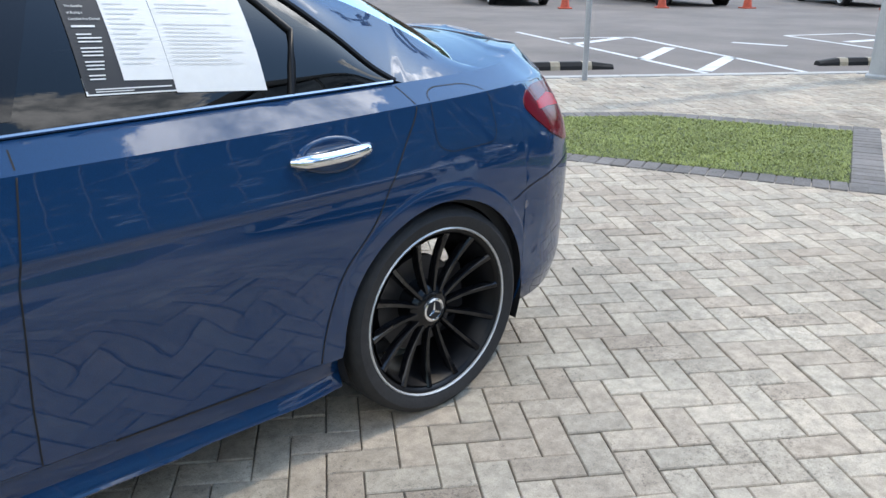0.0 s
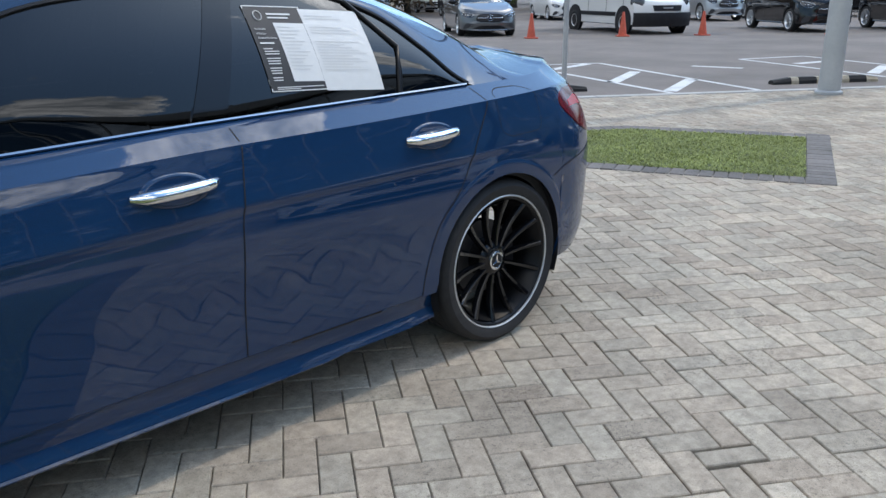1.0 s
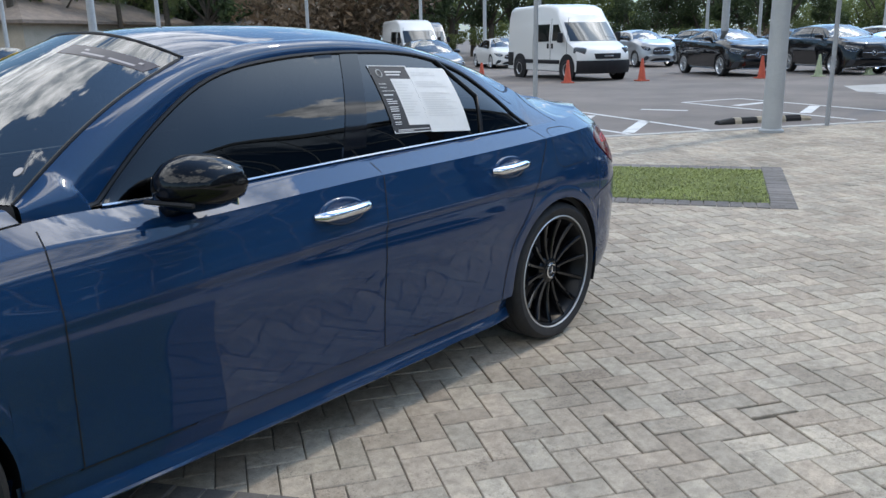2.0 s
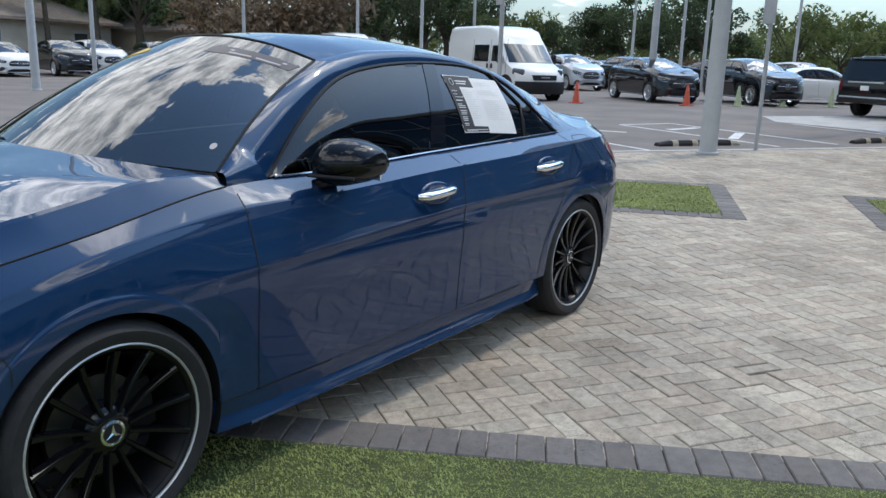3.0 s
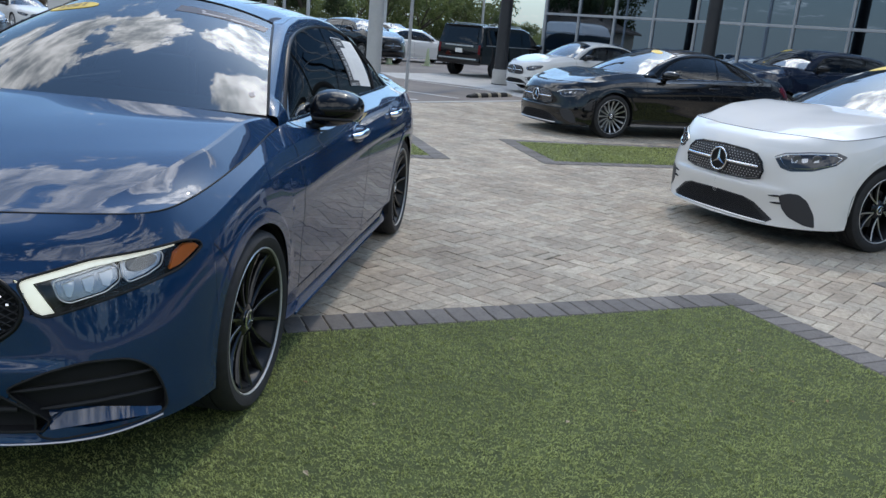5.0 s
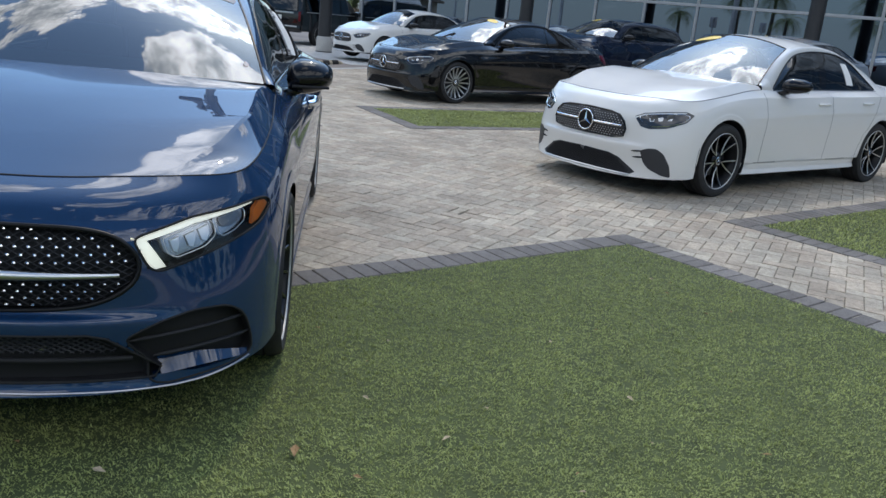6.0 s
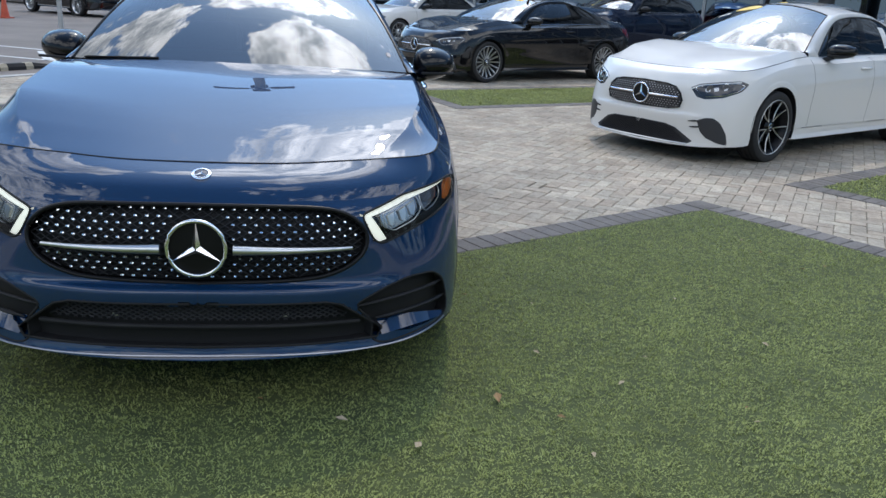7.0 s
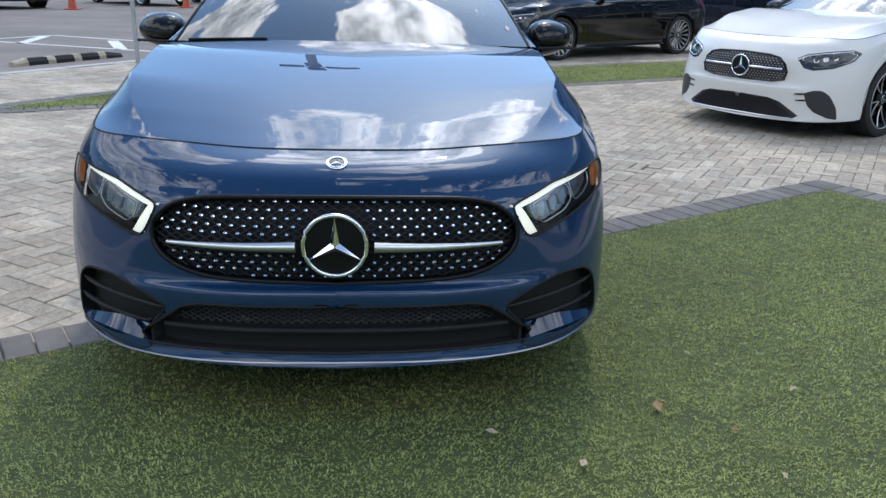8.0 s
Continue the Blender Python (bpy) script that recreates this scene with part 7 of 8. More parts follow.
def boxy_suv(at):
    """A long boxy car with an upright tail."""
    car = tagged(empty("suv_car", at), "large black boxy car crossing the car park", "car")
    L, h, w = 2.68, 1.92, 1.01
    prof = [(L, .48), (L + .02, .80), (L - .10, 1.06), (L - 1.15, 1.18), (L - 1.30, 1.22), (L - 2.02, h - .12), (L - 2.35, h - .03), (0, h), (-L + .55, h - .02), (-L + .16, h - .07), (-L + .02, 1.18), (-L, .95), (-L + .03, .50)]
    bm = bmesh.new()
    rows = []
    for y, k in ((-w, .97), (-w + .05, 1.0), (w - .05, 1.0), (w, .97)):
        rows.append([bm.verts.new((x * (1 if k == 1 else .985), y * (1 - .20 * max(0, (z - 1.18) / .74) * .7), z if k == 1 or z < 1 else z - .035)) for x, z in prof])
    for a, b in zip(rows, rows[1:]):
        for i in range(len(prof)):
            j = (i + 1) % len(prof)
            bm.faces.new((a[i], a[j], b[j], b[i]))
    bm.faces.new(rows[0][::-1])
    bm.faces.new(rows[-1])
    bmesh.ops.bevel(bm, geom=[e for e in bm.edges if e.calc_face_angle(0) > .3], offset=.045, segments=3, profile=.6, affect="EDGES")
    part("body", mesh_bm("body", bm, BLACK, sharp=30), car)
    wheel = wheel_meshes(.40, .285, 8, arm=SATIN, res=28)
    for s in (1, -1):
        lean = lambda z: s * (w * (1 - .14 * max(0, (z - 1.18) / .74)) + .012)
        for x0, x1, x2, x3 in ((L - 1.45, L - 2.05, L - 2.62, L - 2.62), (L - 2.70, L - 2.70, L - 3.62, L - 3.62), (L - 3.72, L - 3.72, -L + .34, -L + .30)):
            v = [(x0, lean(1.22), 1.22), (x1, lean(1.74), 1.74), (x2, lean(1.74), 1.74), (x3, lean(1.22), 1.22)]
            part("side_window", mesh_of("side_window", v, [(0, 1, 2, 3)], VAN_GLASS, False), car)
        belt = [(L - 1.4, lean(1.19), 1.19), (-L + .3, lean(1.19), 1.19)]
        part("belt_strip", tube("belt_strip", belt, .014, SATIN, 6), car, "bright strip along the window base")
        part("roof_rail", tube("roof_rail", [(L - 2.5, s * .78, h - .0), (L - 2.6, s * .78, h + .045), (-L + .75, s * .78, h + .045), (-L + .65, s * .78, h - .0)], .018, SATIN, 6), car)
        part("tail_light", box("tail_light", (.10, .11, .36), RED_LENS, .03, (-L + .045, s * .90, 1.02)), car, "red tail light")
        part("headlight", box("headlight", (.20, .36, .16), LENS, .04, (L - .10, s * .80, .98)), car)
        part("door_mirror", box("door_mirror", (.16, .24, .18), BLACK, .05, (L - 1.62, s * 1.14, 1.26)), car)
        part("sill", box("sill", (2.4, .10, .08), TRIM_BLACK, .02, (0, s * .99, .42)), car)
        for x in (1.54, -1.54):
            part("wheel_arch", lathe("wheel_arch", [(.0, .0), (.46, .0), (.475, .01), (.475, .05), (.0, .05)], TRIM_BLACK, 28), car, "", pose(x, s * .965, .44, 0, 0, 0 if s > 0 else 180))
            put_wheel(wheel, car, x, s * .925, .397, s > 0, fine=False)
        for x0, x1, z in ((L - 2.66, L - 2.66, 0), (L - 3.67, L - 3.67, 0)):
            part("shut_line", box("shut_line", (.01, .012, .62), SHUT, 0, (x0, s * (w + .001), .86)), car)
    v = [(-L + .012, -.80, 1.22), (-L + .012, .80, 1.22), (-L + .15, .72, 1.76), (-L + .15, -.72, 1.76)]
    part("rear_window", mesh_of("rear_window", [(x - .022, y, z) for x, y, z in v], [(0, 3, 2, 1)], VAN_GLASS, False), car)
    v = [(L - 1.28, -.80, 1.25), (L - 1.28, .80, 1.25), (L - 2.0, .74, h - .16), (L - 2.0, -.74, h - .16)]
    part("windscreen", mesh_of("windscreen", [(x + .022, y, z + .022) for x, y, z in v], [(0, 1, 2, 3)], VAN_GLASS, False), car)
    part("roof_spoiler", box("roof_spoiler", (.34, 1.46, .05), BLACK, .02, (-L + .20, 0, h - .045)), car)
    part("rear_bumper", box("rear_bumper", (.18, 1.94, .26), BLACK, .06, (-L + .02, 0, .58)), car)
    part("bumper_strip", box("bumper_strip", (.03, 1.70, .045), SATIN, .01, (-L - .075, 0, .66)), car, "bright strip across the rear bumper")
    part("tailgate_strip", box("tailgate_strip", (.03, 1.30, .05), SATIN, .01, (-L - .005, 0, 1.13)), car, "bright strip across the tailgate")
    part("plate_bar", box("plate_bar", (.02, .30, .15), PAPER, .004, (-L - .012, 0, .95)), car)
    return car


boxy_suv(pose(-26.6, -.15, ROAD_Z, 0, 0, 150) @ Matrix.Diagonal((.94, .94, .92, 1)))


# ---- showroom ----
def showroom():
    """A glazed front in steel frames, with a dark room behind."""
    C0, D = Vector((-27.0, 1.42)), Vector((0.67, 0.74)).normalized()
    ang = math.degrees(math.atan2(D.y, D.x))
    b = tagged(empty("showroom_building", pose(C0.x, C0.y, ROAD_Z, 0, 0, ang)), "glass-fronted showroom with pale metal frames", "building")
    W, H = 30 * 1.58, 10.4
    frame = FRAME
    n = 30
    part("base_wall", box("base_wall", (W, .22, .16), CONCRETE, .01, (W / 2, .05, .08)), b)
    rows = ((.18, 2.36), (2.44, 4.42), (4.50, 6.48), (6.56, 8.54), (8.62, H))
    post = box("mullion", (.07, .15, H), frame, .008, (0, 0, H / 2))
    for i in range(n + 1):
        part("mullion", post, b, "", pose(i * 1.58, 0, 0))
    for z0, z1 in rows:
        part("transom", box("transom", (W, .13, .08), frame, .006, (W / 2, .0, z0 - .04)), b)
        me = box("window_pane", (1.51, .012, z1 - z0), FACADE_GLASS, .0, (0, 0, (z0 + z1) / 2))
        for i in range(n):
            part("window_pane", me, b, "", pose((i + .5) * 1.58, -.01, 0))
    part("roof", box("roof", (W + .6, 12.6, .5), frame, .03, (W / 2, 6.0, H + .25)), b)
    part("room_floor", box("room_floor", (W, 12, .12), CONCRETE, .0, (W / 2, 6.1, .0)), b)
    part("back_wall", box("back_wall", (W, .2, H), ROOM_WALL, .0, (W / 2, 12, H / 2)), b)
    part("upper_floor", box("upper_floor", (W, 8.0, .4), ROOM_WALL, .0, (W / 2, 8.0, 4.1)), b)
    part("end_wall", box("end_wall", (.22, 12, H), FRAME, .0, (-.12, 6.1, H / 2)), b)
    part("end_wall", box("end_wall", (.22, 12, H), FRAME, .0, (W + .12, 6.1, H / 2)), b)
    for i in range(3, 30, 6):
        part("column", lathe("column", [(.22, 0), (.22, H)], ROOM_WALL, 16, "z"), b, "", pose(i * 1.58, 2.2, 0))
    return b


FRAME = surface("frame_metal", (0.42, 0.44, 0.46), (0.36, 0.38, 0.40), 3, 0.4, 0.05)
ROOM_WALL = surface("room_wall", (0.11, 0.135, 0.165), (0.08, 0.10, 0.125), 1, 0.8)
FACADE_GLASS = pane("facade_glass", (0.11, 0.15, 0.19), 3.0, mirror=(0.66, 0.82, 1.0))
showroom()
for x, y in ((-17.5, 5.65), (-13.4, 11.4)):
    lamp_pole(x, y, 9.0, .18, POLE_DARK, "tall dark lamp post beside the parked cars", 0.0, base=.0)
lamp_pole(-10.6, -22.4, 8.5, .13, POLE_GREY, "tall pale lamp post in the car park", ROAD_Z)
lamp_pole(-27.3, -9.2, 9.0, .14, POLE_GREY, "tall pale lamp post in the car park", ROAD_Z)
for az, d, h in ((-121, 40, 8.5), (-130.4, 46, 8.0), (-138, 48, 8.2), (-142.4, 44, 8.6), (-146, 50, 8), (-156.8, 52, 6.2), (-160, 50, 8), (-161.5, 46, 8.6), (-167, 52, 8.6), (-174, 60, 7), (-112, 45, 8.6)):
    a = radians(az)
    lamp_pole(2.5 + d * math.cos(a), 2.7 + d * math.sin(a), h, .10, POLE_GREY, "tall pale lamp post in the car park", ROAD_Z, turn=az)

# ---- houses and trees beyond the lot ----
ROOFING = surface("tan_shingles", (0.24, 0.19, 0.155), (0.17, 0.135, 0.11), 2, 0.9, 0.3, 30)
STUCCO = surface("stucco_wall", (0.50, 0.43, 0.34), (0.42, 0.36, 0.28), 1.5, 0.9)


def house(x, y, w, d, h, ridge, turn):
    b = tagged(empty("house", pose(x, y, ROAD_Z, 0, 0, turn)), "low stucco house with a tan hipped roof", "house", "houses beyond the car park")
    part("wall", box("wall", (w, d, h), STUCCO, .02, (0, 0, h / 2)), b)
    e = .6
    v = [(-w / 2 - e, -d / 2 - e, h), (w / 2 + e, -d / 2 - e, h), (w / 2 + e, d / 2 + e, h), (-w / 2 - e, d / 2 + e, h), (-w / 2 + d / 2, 0, h + ridge), (w / 2 - d / 2, 0, h + ridge)]
    v += [(a, q, z - .18) for a, q, z in v[:4]]
    part("roof", mesh_of("roof", v, [(0, 1, 5, 4), (2, 3, 4, 5), (1, 2, 5), (3, 0, 4), (6, 7, 1, 0), (7, 8, 2, 1), (8, 9, 3, 2), (9, 6, 0, 3), (9, 8, 7, 6)], ROOFING, False), b)
    for i in (-1, 1):
        wn = part("window", box("window", (1.3, .08, 1.2), FACADE_GLASS, .0, (i * w * .27, d / 2 + .02, 1.5)), b)
        part("window_frame", box("window_frame", (1.45, .05, 1.35), FRAME, .01, (i * w * .27, d / 2 + .0, 1.5)), wn)
    return b


house(-22.0, -52.0, 15, 10, 2.9, 2.3, 25)
house(-38.0, -51.5, 11, 8, 2.6, 1.7, 20)

BARK = surface("bark", (0.10, 0.08, 0.06), (0.06, 0.05, 0.04), 6, 0.95, 0.6, 25)


def leaf_material(name, a, b):
    m, t, bs = material(name)
    geo = node(t, "ShaderNodeNewGeometry")
    oi = node(t, "ShaderNodeObjectInfo")
    mix = node(t, "ShaderNodeMix", [("Factor", geo.outputs["Random Per Island"]), (6, rgb(a)), (7, rgb(b))], data_type="RGBA")
    r = node(t, "ShaderNodeMapRange", [("Value", oi.outputs["Random"]), ("To Min", 0.75), ("To Max", 1.25)])
    mul = node(t, "ShaderNodeMix", [("Factor", 1.0), (6, mix.outputs[2]), (7, r.outputs[0])], data_type="RGBA", blend_type="MULTIPLY")
    t.links.new(mul.outputs[2], bs.inputs["Base Color"])
    bs.inputs["Roughness"].default_value = 0.6
    tl = node(t, "ShaderNodeBsdfTranslucent", [("Color", mul.outputs[2])])
    mx = node(t, "ShaderNodeMixShader", [(0, 0.4), (1, bs.outputs[0]), (2, tl.outputs[0])])
    t.links.new(mx.outputs[0], t.nodes["Material Output"].inputs["Surface"])
    return m


LEAF_DARK = leaf_material("dark_foliage", (0.040, 0.068, 0.030), (0.085, 0.122, 0.048))
LEAF_LIGHT = leaf_material("light_foliage", (0.075, 0.110, 0.035), (0.17, 0.20, 0.07))
LEAF_BROWN = leaf_material("dry_foliage", (0.15, 0.10, 0.06), (0.24, 0.17, 0.11))


def tree_meshes(seed, h, rad, base, clumps, size, mats):
    """A trunk with limbs, and a crown of many small leaf sprays in uneven masses."""
    rng = np.random.default_rng(seed)
    bm_v, bm_f = [], []

    def limb(a, b, r0, r1, n=6):
        a, b = np.array(a), np.array(b)
        d = (b - a) / np.linalg.norm(b - a)
        u = np.cross(d, (.3, .9, .2))
        u /= np.linalg.norm(u)
        w = np.cross(d, u)
        k = len(bm_v)
        mid = (a + b) / 2 + rng.normal(0, .06, 3) * np.linalg.norm(b - a)
        for p, r in ((a, r0), (mid, (r0 + r1) / 2), (b, r1)):
            for i in range(n):
                t = 2 * math.pi * i / n
                bm_v.append(tuple(p + r * (math.cos(t) * u + math.sin(t) * w)))
        for s in range(2):
            for i in range(n):
                bm_f.append((k + s * n + i, k + s * n + (i + 1) % n, k + (s + 1) * n + (i + 1) % n, k + (s + 1) * n + i))

    fork = base + .15 * (h - base)
    limb((0, 0, 0), (rng.normal(0, .15), rng.normal(0, .15), fork), .035 * h, .022 * h, 8)
    masses = []
    for i in range(11):
        a = rng.uniform(0, 2 * math.pi)
        z = rng.uniform(base + .12 * (h - base), h - rad * .35)
        wide = math.sin(min(1, max(.15, (z - base) / (h - base))) * math.pi * .82)
        r = rad * wide * rng.uniform(.35, 1.0)
        c = np.array((r * math.cos(a), r * math.sin(a), z))
        masses.append((c, rad * rng.uniform(.28, .52)))
        limb((0, 0, fork * rng.uniform(.8, 1)), c, .012 * h, .004 * h, 5)
    trunk = mesh_of("trunk", bm_v, bm_f, BARK)
    v, f = [], []
    for c, r in masses:
        m = int(clumps / len(masses))
        for _ in range(m):
            d = rng.normal(0, 1, 3)
            d /= np.linalg.norm(d)
            p = c + d * r * rng.uniform(.35, 1.08) ** .6 * np.array((1, 1, .75))
            s = size * rng.uniform(.55, 1.3)
            x = rng.normal(0, 1, 3)
            x /= np.linalg.norm(x)
            y = np.cross(x, rng.normal(0, 1, 3))
            y /= np.linalg.norm(y)
            nrm = np.cross(x, y)
            k = len(v)
            v += [tuple(p - x * s), tuple(p - y * s * .45 + nrm * s * .2), tuple(p + x * s), tuple(p + y * s * .45 + nrm * s * .2)]
            f += [(k, k + 1, k + 2, k + 3)]
    return trunk, mesh_of("crown", v, f, mats, False)


KINDS = [tree_meshes(11, 10.5, 4.2, 2.2, 2400, .27, LEAF_DARK), tree_meshes(12, 12.5, 4.0, 2.5, 2600, .27, LEAF_DARK), tree_meshes(13, 9.0, 4.0, 1.8, 2200, .27, LEAF_LIGHT),
         tree_meshes(14, 7.0, 3.6, 1.2, 2000, .24, LEAF_LIGHT), tree_meshes(15, 6.0, 4.0, .8, 1800, .22, LEAF_BROWN), tree_meshes(16, 13.5, 3.4, 3.5, 2200, .26, LEAF_DARK)]
TREE_LABEL = ["dark green broad tree beyond the car park", "tall dark green tree beyond the car park", "yellow-green tree beyond the car park", "low bushy green tree beyond the car park", "dry brown bushy tree beyond the car park", "tall slender dark tree beyond the car park"]


def plant(kind, x, y, s, turn):
    ob = tagged(empty("tree", pose(x, y, ROAD_Z, 0, 0, turn) @ Matrix.Diagonal((s, s, s, 1))), TREE_LABEL[kind], "tree", "trees round the car park")
    part("trunk", KINDS[kind][0], ob)
    part("crown", KINDS[kind][1], ob)


TALL = [10.5, 12.5, 9.0, 7.0, 6.0, 13.5]
# outline of the trees as they stand round the car park: bearing from, crown height at 62 m, kinds
BELT = [(-186, 2.8, (2, 3)), (-180, 3.2, (2, 3, 0)), (-174.5, 5.0, (2, 2, 3)), (-164.8, 3.9, (0, 3)), (-162, 6.6, (0, 1, 0)), (-153.5, 4.6, (0, 3)), (-147, 7.0, (1, 5)), (-144.5, 8.0, (5, 5, 1)), (-141, 9.5, (1, 5, 0)), (-134, 6.0, (4,)), (-128, 9.8, (0, 1, 1, 3))]
rng = np.random.default_rng(5)
for az in np.arange(-186, -106, 1.35):
    _, top, kinds = [b for b in BELT if b[0] <= az][-1]
    kind, d = int(rng.choice(kinds)), (52 if kinds == (4,) else 62 + rng.uniform(-6, 8))
    plant(kind, 2.5 + d * math.cos(radians(az)), 2.5 + d * math.sin(radians(az)), top * rng.uniform(.86, 1.1) / TALL[kind], rng.uniform(0, 360))
for az in np.arange(-184, -136, 2.2):        # low growth under the crowns
    d = 57 + rng.uniform(-3, 8)
    plant(3 if rng.uniform() < .8 else 4, 2.5 + d * math.cos(radians(az)), 2.5 + d * math.sin(radians(az)), rng.uniform(.26, .36), rng.uniform(0, 360))
for az in np.arange(-184, -106, 2.6):
    _, top, kinds = [b for b in BELT if b[0] <= az][-1]
    d, kind = 84 + rng.uniform(-6, 10), int(rng.choice([0, 1, 2, 3]))
    plant(kind, 2.5 + d * math.cos(radians(az)), 2.5 + d * math.sin(radians(az)), (1.4 + (top - 1.4) * 1.12) * rng.uniform(.85, 1.1) / TALL[kind], rng.uniform(0, 360))
for az in np.arange(-30, 112, 5.2):        # added unseen behind the camera's way, to darken reflections
    d = 42 + rng.uniform(-6, 16)
    plant(int(rng.choice([0, 1, 2, 3])), 2.5 + d * math.cos(radians(az)), 2.5 + d * math.sin(radians(az)), rng.uniform(.24, .38) if az < -30 else rng.uniform(.5, .75), rng.uniform(0, 360))


def palm_meshes(seed, h):
    """A ringed leaning trunk and a crown of arching fronds, each with two rows of narrow leaflets."""
    rng = np.random.default_rng(seed)
    trunk = lathe("trunk", [(.19 - .07 * t + (.012 if i % 2 else 0), h * t) for i, t in enumerate(np.linspace(0, 1, 25))], BARK, 10, "z")
    v, f = [], []
    for i in range(24):
        a, up, L = i * 2.4 + rng.normal(0, .15), rng.uniform(-.35, 1.15), rng.uniform(1.7, 2.3)
        out, side = np.array((math.cos(a), math.sin(a), 0)), np.array((-math.sin(a), math.cos(a), 0))
        p, ang = np.array((0, 0, h)), up
        for q in range(16):
            step = out * math.cos(ang) + np.array((0, 0, math.sin(ang)))
            nxt = p + step * L / 16
            w = .50 * math.sin(math.pi * min(1, (q + 1.5) / 17)) ** .7
            for sg in (1, -1):
                k = len(v)
                tip = nxt + side * sg * w + step * .16 - np.array((0, 0, .20 * w + rng.uniform(0, .08)))
                v += [tuple(p), tuple(p + step * .055), tuple(tip)]
                f.append((k, k + 1, k + 2))
            p, ang = nxt, ang - .11
    return trunk, mesh_of("crown", v, f, LEAF_LIGHT, False)


PALMS = [palm_meshes(21, 5.2), palm_meshes(22, 4.2)]
for i, (x, y, s) in enumerate(((7.5, -30, 1.0), (10, -27, .9), (12.5, -33, 1.1), (16.5, -26, 1.0), (20, -30, 1.15), (4.5, -34, .9), (-17.6, -46.5, 1.25), (-26.5, -45.0, 1.15), (-24.2, -46.5, 1.0))):
    ob = tagged(empty("palm_tree", pose(x, y, ROAD_Z, 2, 1, 47 * i) @ Matrix.Diagonal((s, s, s, 1))), "palm tree with arching green fronds beyond the car park", "palm tree", "palms round the car park")
    part("trunk", PALMS[i % 2][0], ob)
    part("crown", PALMS[i % 2][1], ob)


# ---- turf ----
def turf_material():
    m, t, b = material("artificial_turf")
    geo = node(t, "ShaderNodeNewGeometry")
    n = node(t, "ShaderNodeTexNoise", [("Vector", geo.outputs["Position"]), ("Scale", 2.3), ("Detail", 7.0), ("Roughness", 0.7)])
    a = node(t, "ShaderNodeMix", [("Factor", geo.outputs["Random Per Island"]), (6, (0.236, 0.276, 0.084, 1)), (7, (0.390, 0.437, 0.158, 1))], data_type="RGBA")
    r = node(t, "ShaderNodeMapRange", [("Value", n.outputs[0]), ("From Min", 0.3), ("From Max", 0.7), ("To Min", 0.78), ("To Max", 1.18)])
    mul = node(t, "ShaderNodeMix", [("Factor", 1.0), (6, a.outputs[2]), (7, r.outputs[0])], data_type="RGBA", blend_type="MULTIPLY")
    t.links.new(mul.outputs[2], b.inputs["Base Color"])
    b.inputs["Roughness"].default_value = 0.6
    b.inputs["Specular IOR Level"].default_value = 0.25
    tl = node(t, "ShaderNodeBsdfTranslucent", [("Color", mul.outputs[2])])
    mx = node(t, "ShaderNodeMixShader", [(0, 0.16), (1, b.outputs[0]), (2, tl.outputs[0])])
    t.links.new(mx.outputs[0], t.nodes["Material Output"].inputs["Surface"])
    return m


TURF_MAT = turf_material()


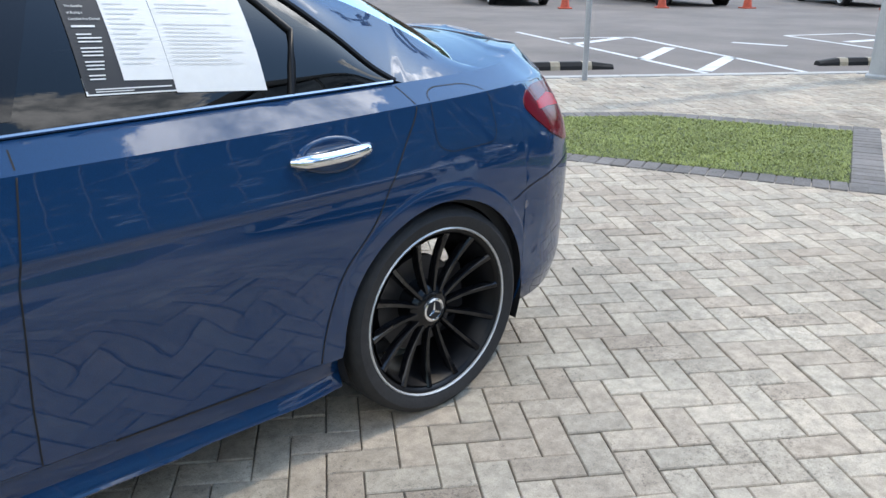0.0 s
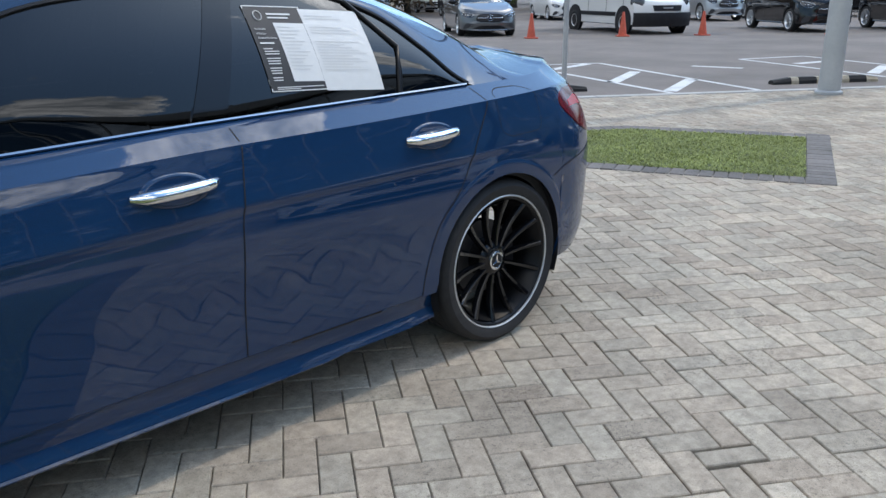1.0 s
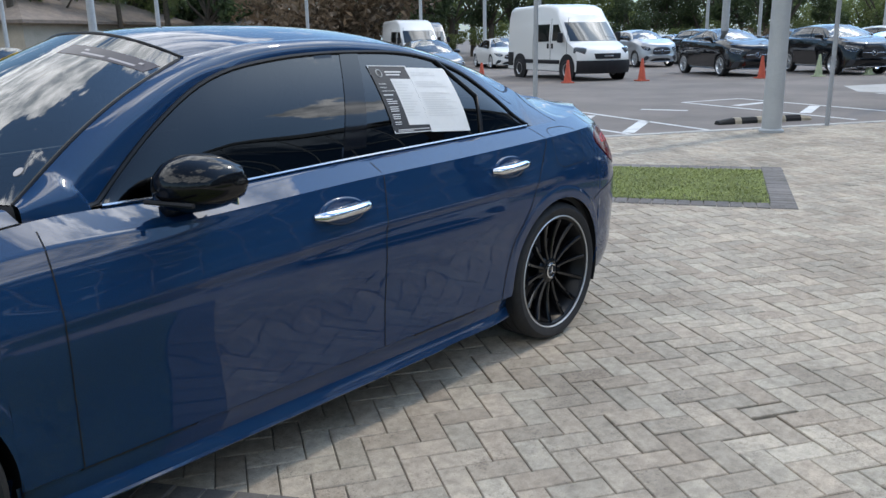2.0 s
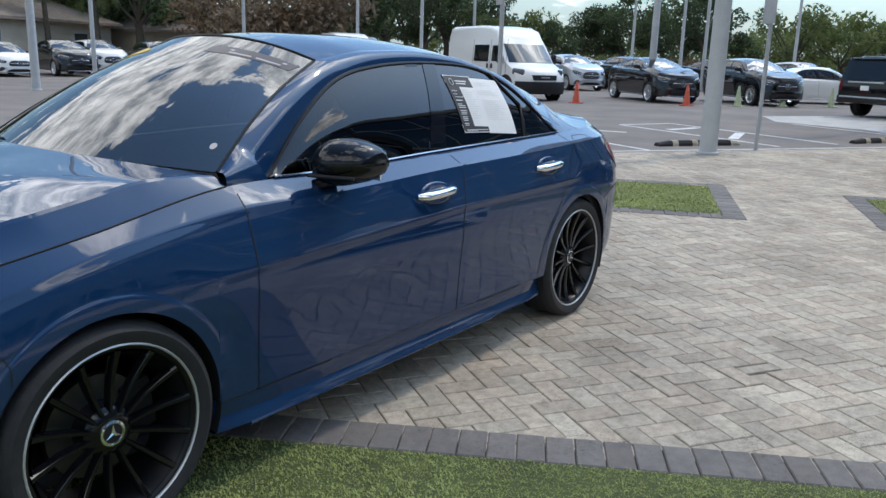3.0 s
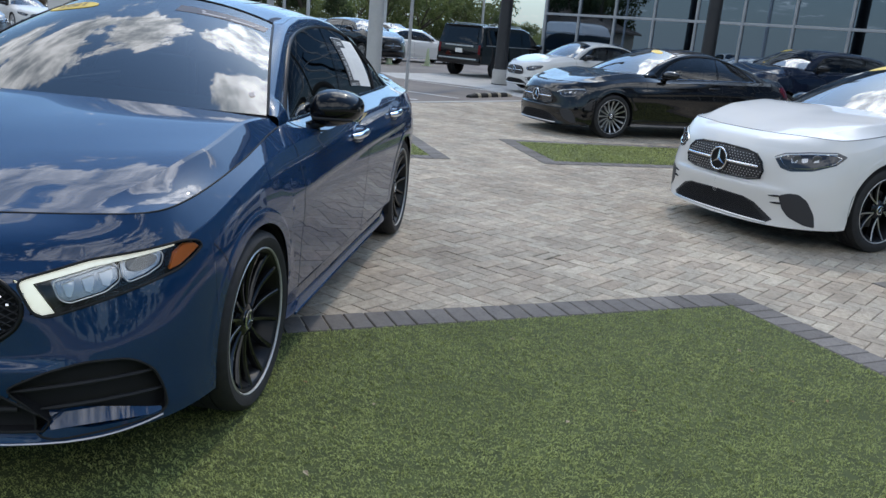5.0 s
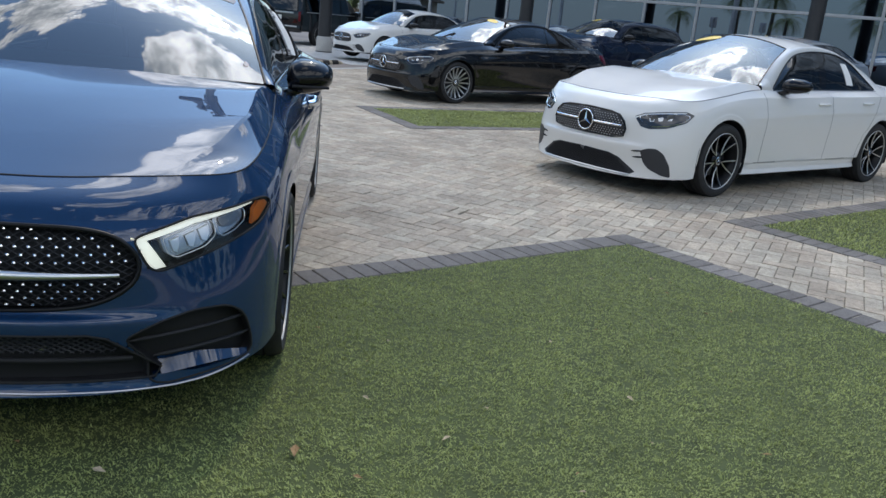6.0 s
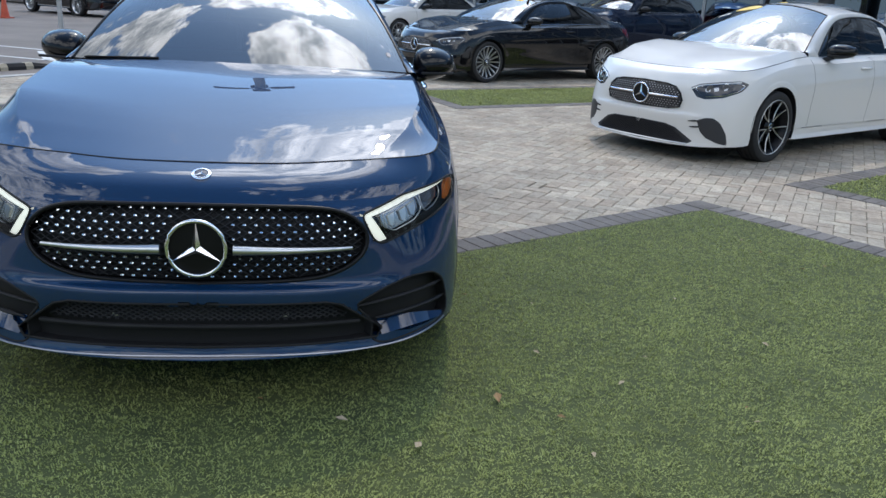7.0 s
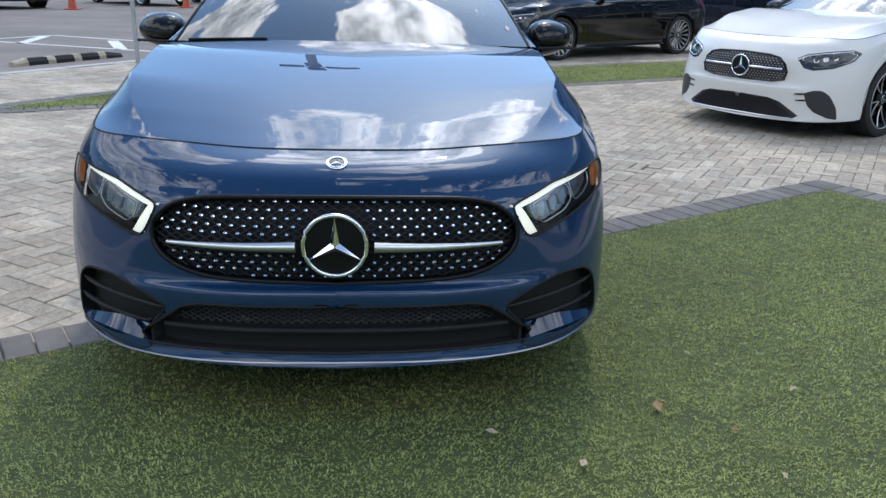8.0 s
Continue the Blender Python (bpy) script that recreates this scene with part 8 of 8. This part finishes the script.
def turf(poly, count, length, width, seed, core=None, label="green artificial turf"):
    """Blades over a polygon, combed in drifts, as one sheet of stuff."""
    rng = np.random.default_rng(seed)
    P = np.array(poly)
    lo, hi = P.min(0), P.max(0)
    pts = np.zeros((0, 2))
    while len(pts) < count:
        q = rng.uniform(lo, hi, (count, 2))
        if core:                      # thickest round one spot, thinning out evenly from there
            d = np.hypot(q[:, 0] - core[0], q[:, 1] - core[1])
            q = q[rng.uniform(0, 1, count) < .16 + .84 / (1 + (d / core[2]) ** 4)]
        pts = np.concatenate([pts, q[inside(poly, q[:, 0], q[:, 1])]])
    pts = pts[:count]
    # small bare gaps between the tufts
    bend = pts + .012 * np.stack([np.sin(pts[:, 1] * 61 + 2 * np.sin(pts[:, 0] * 37)), np.sin(pts[:, 0] * 53 + 2 * np.sin(pts[:, 1] * 41))], 1)
    gap = np.floor(bend / np.array([.011, .026]))
    pts = pts[np.modf(np.abs(np.sin(gap[:, 0] * 27.619 + gap[:, 1] * 57.583) * 31415.927))[0] > .12]
    count = len(pts)
    lay = np.sin(pts[:, 0] * 5.1 + 1.3 * np.sin(pts[:, 1] * 3.7)) + np.sin(pts[:, 1] * 4.3 + 1.1 * np.sin(pts[:, 0] * 6.1))
    ang = math.pi / 2 + math.pi * rng.integers(0, 2, count) + .3 * lay + rng.normal(0, .5, count)
    tilt = np.clip(rng.normal(1.2, .25, count), .05, 1.45)
    # tufts: blades of one small patch lean and grow alike
    cell = np.floor(pts / np.array([.009, .018]))
    h1 = np.modf(np.abs(np.sin(cell[:, 0] * 12.9898 + cell[:, 1] * 78.233) * 43758.5453))[0]
    h2 = np.modf(np.abs(np.sin(cell[:, 0] * 39.346 + cell[:, 1] * 11.135) * 24634.6345))[0]
    ang = ang + (h2 - .5) * 1.6
    tilt = np.minimum(tilt * (.75 + .5 * h2), 1.5)
    L = length * rng.uniform(.6, 1.2, count) * (.45 + .95 * h1)
    w = width * rng.uniform(.7, 1.3, count)
    dx, dy = np.cos(ang), np.sin(ang)
    base = np.stack([pts[:, 0], pts[:, 1], np.full(count, .002)], 1)
    side = np.stack([-dy * w / 2, dx * w / 2, np.zeros(count)], 1)
    mid = base + np.stack([dx * np.sin(tilt * .5) * L * .55, dy * np.sin(tilt * .5) * L * .55, np.cos(tilt * .5) * L * .55], 1)
    tip = mid + np.stack([dx * np.sin(tilt * 1.3) * L * .45, dy * np.sin(tilt * 1.3) * L * .45, np.cos(tilt * 1.3) * L * .45], 1)
    v = np.stack([base - side, base + side, mid + side * .8, mid - side * .8, tip], 1).reshape(-1, 3)
    k = np.arange(count) * 5
    me = bpy.data.meshes.new("turf")
    me.vertices.add(len(v))
    me.vertices.foreach_set("co", v.astype(np.float32).ravel())
    loops = np.stack([k, k + 1, k + 2, k + 3, k + 3, k + 2, k + 4], 1).ravel()
    me.loops.add(len(loops))
    me.loops.foreach_set("vertex_index", loops.astype(np.int32))
    starts = np.stack([np.arange(count) * 7, np.arange(count) * 7 + 4], 1).ravel()
    me.polygons.add(len(starts))
    me.polygons.foreach_set("loop_start", starts.astype(np.int32))
    me.update(calc_edges=True)
    me.validate()
    me.materials.append(TURF_MAT)
    return tagged(part("turf", me), label, "turf", kind="stuff")


turf(TURF[0], 700000, .0145, .0037, 1, (1.9, 1.0, 3.1), "green artificial turf under the blue car's nose")
turf(TURF[1], 60000, .024, .008, 2)
turf(TURF[2], 60000, .024, .008, 3)
turf(TURF[3], 50000, .024, .008, 4)
LEAF_DRY = surface("dry_leaf", (0.34, 0.20, 0.09), (0.25, 0.14, 0.06), 20, 0.8)
LEAF_PALE = surface("pale_leaf", (0.44, 0.35, 0.24), (0.34, 0.26, 0.17), 20, 0.8)
rng = np.random.default_rng(9)
spots = [(2.173, .981, .030), (2.306, .447, .022), (2.468, .679, .026), (2.166, .175, .014), (2.07, 1.46, .02), (1.73, 2.2, .018)]
while len(spots) < 46:
    x, y = rng.uniform(-.6, 4.2), rng.uniform(-1.6, 4.2)
    if inside(TURF[0], x, y) and not (x < 2.2 and abs(y) < .95):
        spots.append((x, y, float(rng.uniform(.007, .018))))
for i, (x, y, s) in enumerate(spots):
    v = [(-s, 0, 0), (-s * .3, -s * .5, .004), (s, 0, .002), (-s * .2, s * .5, .005)]
    tagged(part("fallen_leaf", mesh_of("fallen_leaf", v, [(0, 1, 2), (0, 2, 3)], LEAF_DRY if i % 3 == 0 else LEAF_PALE, False), None, "", pose(x, y, .022, 8, 10, 77 * i)), "small dry leaf lying on the turf", "leaf", "leaves on the turf")


# ---- bricks ----
def brick_mesh(name, w, l, h, mats, b=.006):
    """One brick with worn upper edges, its top at z = 0."""
    x, y = w / 2, l / 2
    v = [(-x, -y, -h), (x, -y, -h), (x, y, -h), (-x, y, -h), (-x, -y, -b), (x, -y, -b), (x, y, -b), (-x, y, -b), (-x + b, -y + b, 0), (x - b, -y + b, 0), (x - b, y - b, 0), (-x + b, y - b, 0)]
    f = [(8, 9, 10, 11)] + [(i, (i + 1) % 4, 4 + (i + 1) % 4, 4 + i) for i in range(4)] + [(4 + i, 4 + (i + 1) % 4, 8 + (i + 1) % 4, 8 + i) for i in range(4)]
    return v, f


E1 = Vector((-0.836, 0.549)).normalized()
E2 = Vector((E1.y, -E1.x))
if E2.dot(Vector((.55, .83))) < 0:
    E2 = -E2
A0 = Vector((-1.55, 1.235))
CELL = 0.1005
ORIGIN = A0 - 3 * CELL * E1
rng = np.random.default_rng(3)


def herringbone():
    """Centres and turns of all bricks of the forecourt that can be seen."""
    out = []
    for i in range(-150, 230):
        for j in range(-150, 170):
            d = (i - j) % 4
            if d == 0:
                c, turn = ORIGIN + E1 * CELL * (i + 1) + E2 * CELL * (j + .5), 0
            elif d == 3:
                c, turn = ORIGIN + E1 * CELL * (i + .5) + E2 * CELL * (j + 1), 1
            else:
                continue
            out.append((c.x, c.y, turn))
    return np.array(out)


H = herringbone()
keep = inside(PLAZA, H[:, 0], H[:, 1]) & (H[:, 0] > -19.5) & (H[:, 0] < 12) & (H[:, 1] > -9.0) & (H[:, 1] < 15)
for poly in ISLANDS:
    keep &= ~inside(inset_poly(poly, .11), H[:, 0], H[:, 1])
H = H[keep]
near = np.hypot(H[:, 0] + .9, H[:, 1] - 1.7)
order = np.argsort(near)
a1, a2 = math.atan2(E1.y, E1.x), math.atan2(E2.y, E2.x)
bv, bf = brick_mesh("brick", CELL - .0034, 2 * CELL - .0034, .05, PAVER, .0036)
brick_me = mesh_of("brick", bv, bf, PAVER, False)
loose = np.argmin(np.hypot(H[:, 0] + 1.30, H[:, 1] - 1.91))
for n, k in enumerate(order[:300]):
    x, y, t = H[k]
    ang = (a1 if t == 0 else a2) - math.pi / 2
    thin = .76 if k == loose else 1.0        # one brick lies loose beside an open joint
    part("brick", brick_me, pavement, "", pose(x, y, float(rng.normal(0, .0012)), float(rng.normal(0, .35)), float(rng.normal(0, .35)), math.degrees(ang)) @ Matrix.Diagonal((thin, 1, 1, 1)))
rest = order[300:]
base = np.array(bv)
V = np.zeros((len(rest), 12, 3))
for n, k in enumerate(rest):
    x, y, t = H[k]
    ang = (a1 if t == 0 else a2) - math.pi / 2
    c, s = math.cos(ang), math.sin(ang)
    tx, ty = rng.normal(0, .006, 2)
    q = base.copy()
    V[n, :, 0] = x + q[:, 0] * c - q[:, 1] * s
    V[n, :, 1] = y + q[:, 0] * s + q[:, 1] * c
    V[n, :, 2] = q[:, 2] + rng.normal(0, .0012) + tx * q[:, 0] + ty * q[:, 1]
F = (np.array([f for f in bf])[None] + (np.arange(len(rest)) * 12)[:, None, None]).reshape(-1, 4)
tagged(part("paver_field", mesh_of("paver_field", V.reshape(-1, 3), F, PAVER, False), pavement), kind="stuff")


def border(poly, name="border_brick", depth=.20, pitch=.1045):
    """A course of dark bricks laid across the edge of an island."""
    P = [Vector(p) for p in poly]
    area = sum(a.x * b.y - b.x * a.y for a, b in zip(P, P[1:] + P[:1]))
    s = 1 if area > 0 else -1
    holder = tagged(empty("island_border", pose(P[0].x, P[0].y, 0)), "course of dark grey bricks round the turf", "border", "island borders", "structure")
    for a, b in zip(P, P[1:] + P[:1]):
        d = b - a
        n = max(1, round(d.length / pitch))
        w = d.length / n
        d.normalize()
        nn = Vector((-d.y, d.x)) * s
        v, f = brick_mesh("border_brick", w - .004, depth, .05, PAVER_DARK, .005)
        me = mesh_of("border_brick", v, f, PAVER_DARK, False)
        ang = math.degrees(math.atan2(d.y, d.x))
        for i in range(n):
            c = a + d * w * (i + .5) + nn * depth / 2
            if -16 < c.x < 9 and -9 < c.y < 12:
                part("border_brick", me, holder, "", pose(c.x - P[0].x, c.y - P[0].y, .007 + float(rng.normal(0, .001)), 0, 0, ang))


for poly in ISLANDS:
    border(poly)
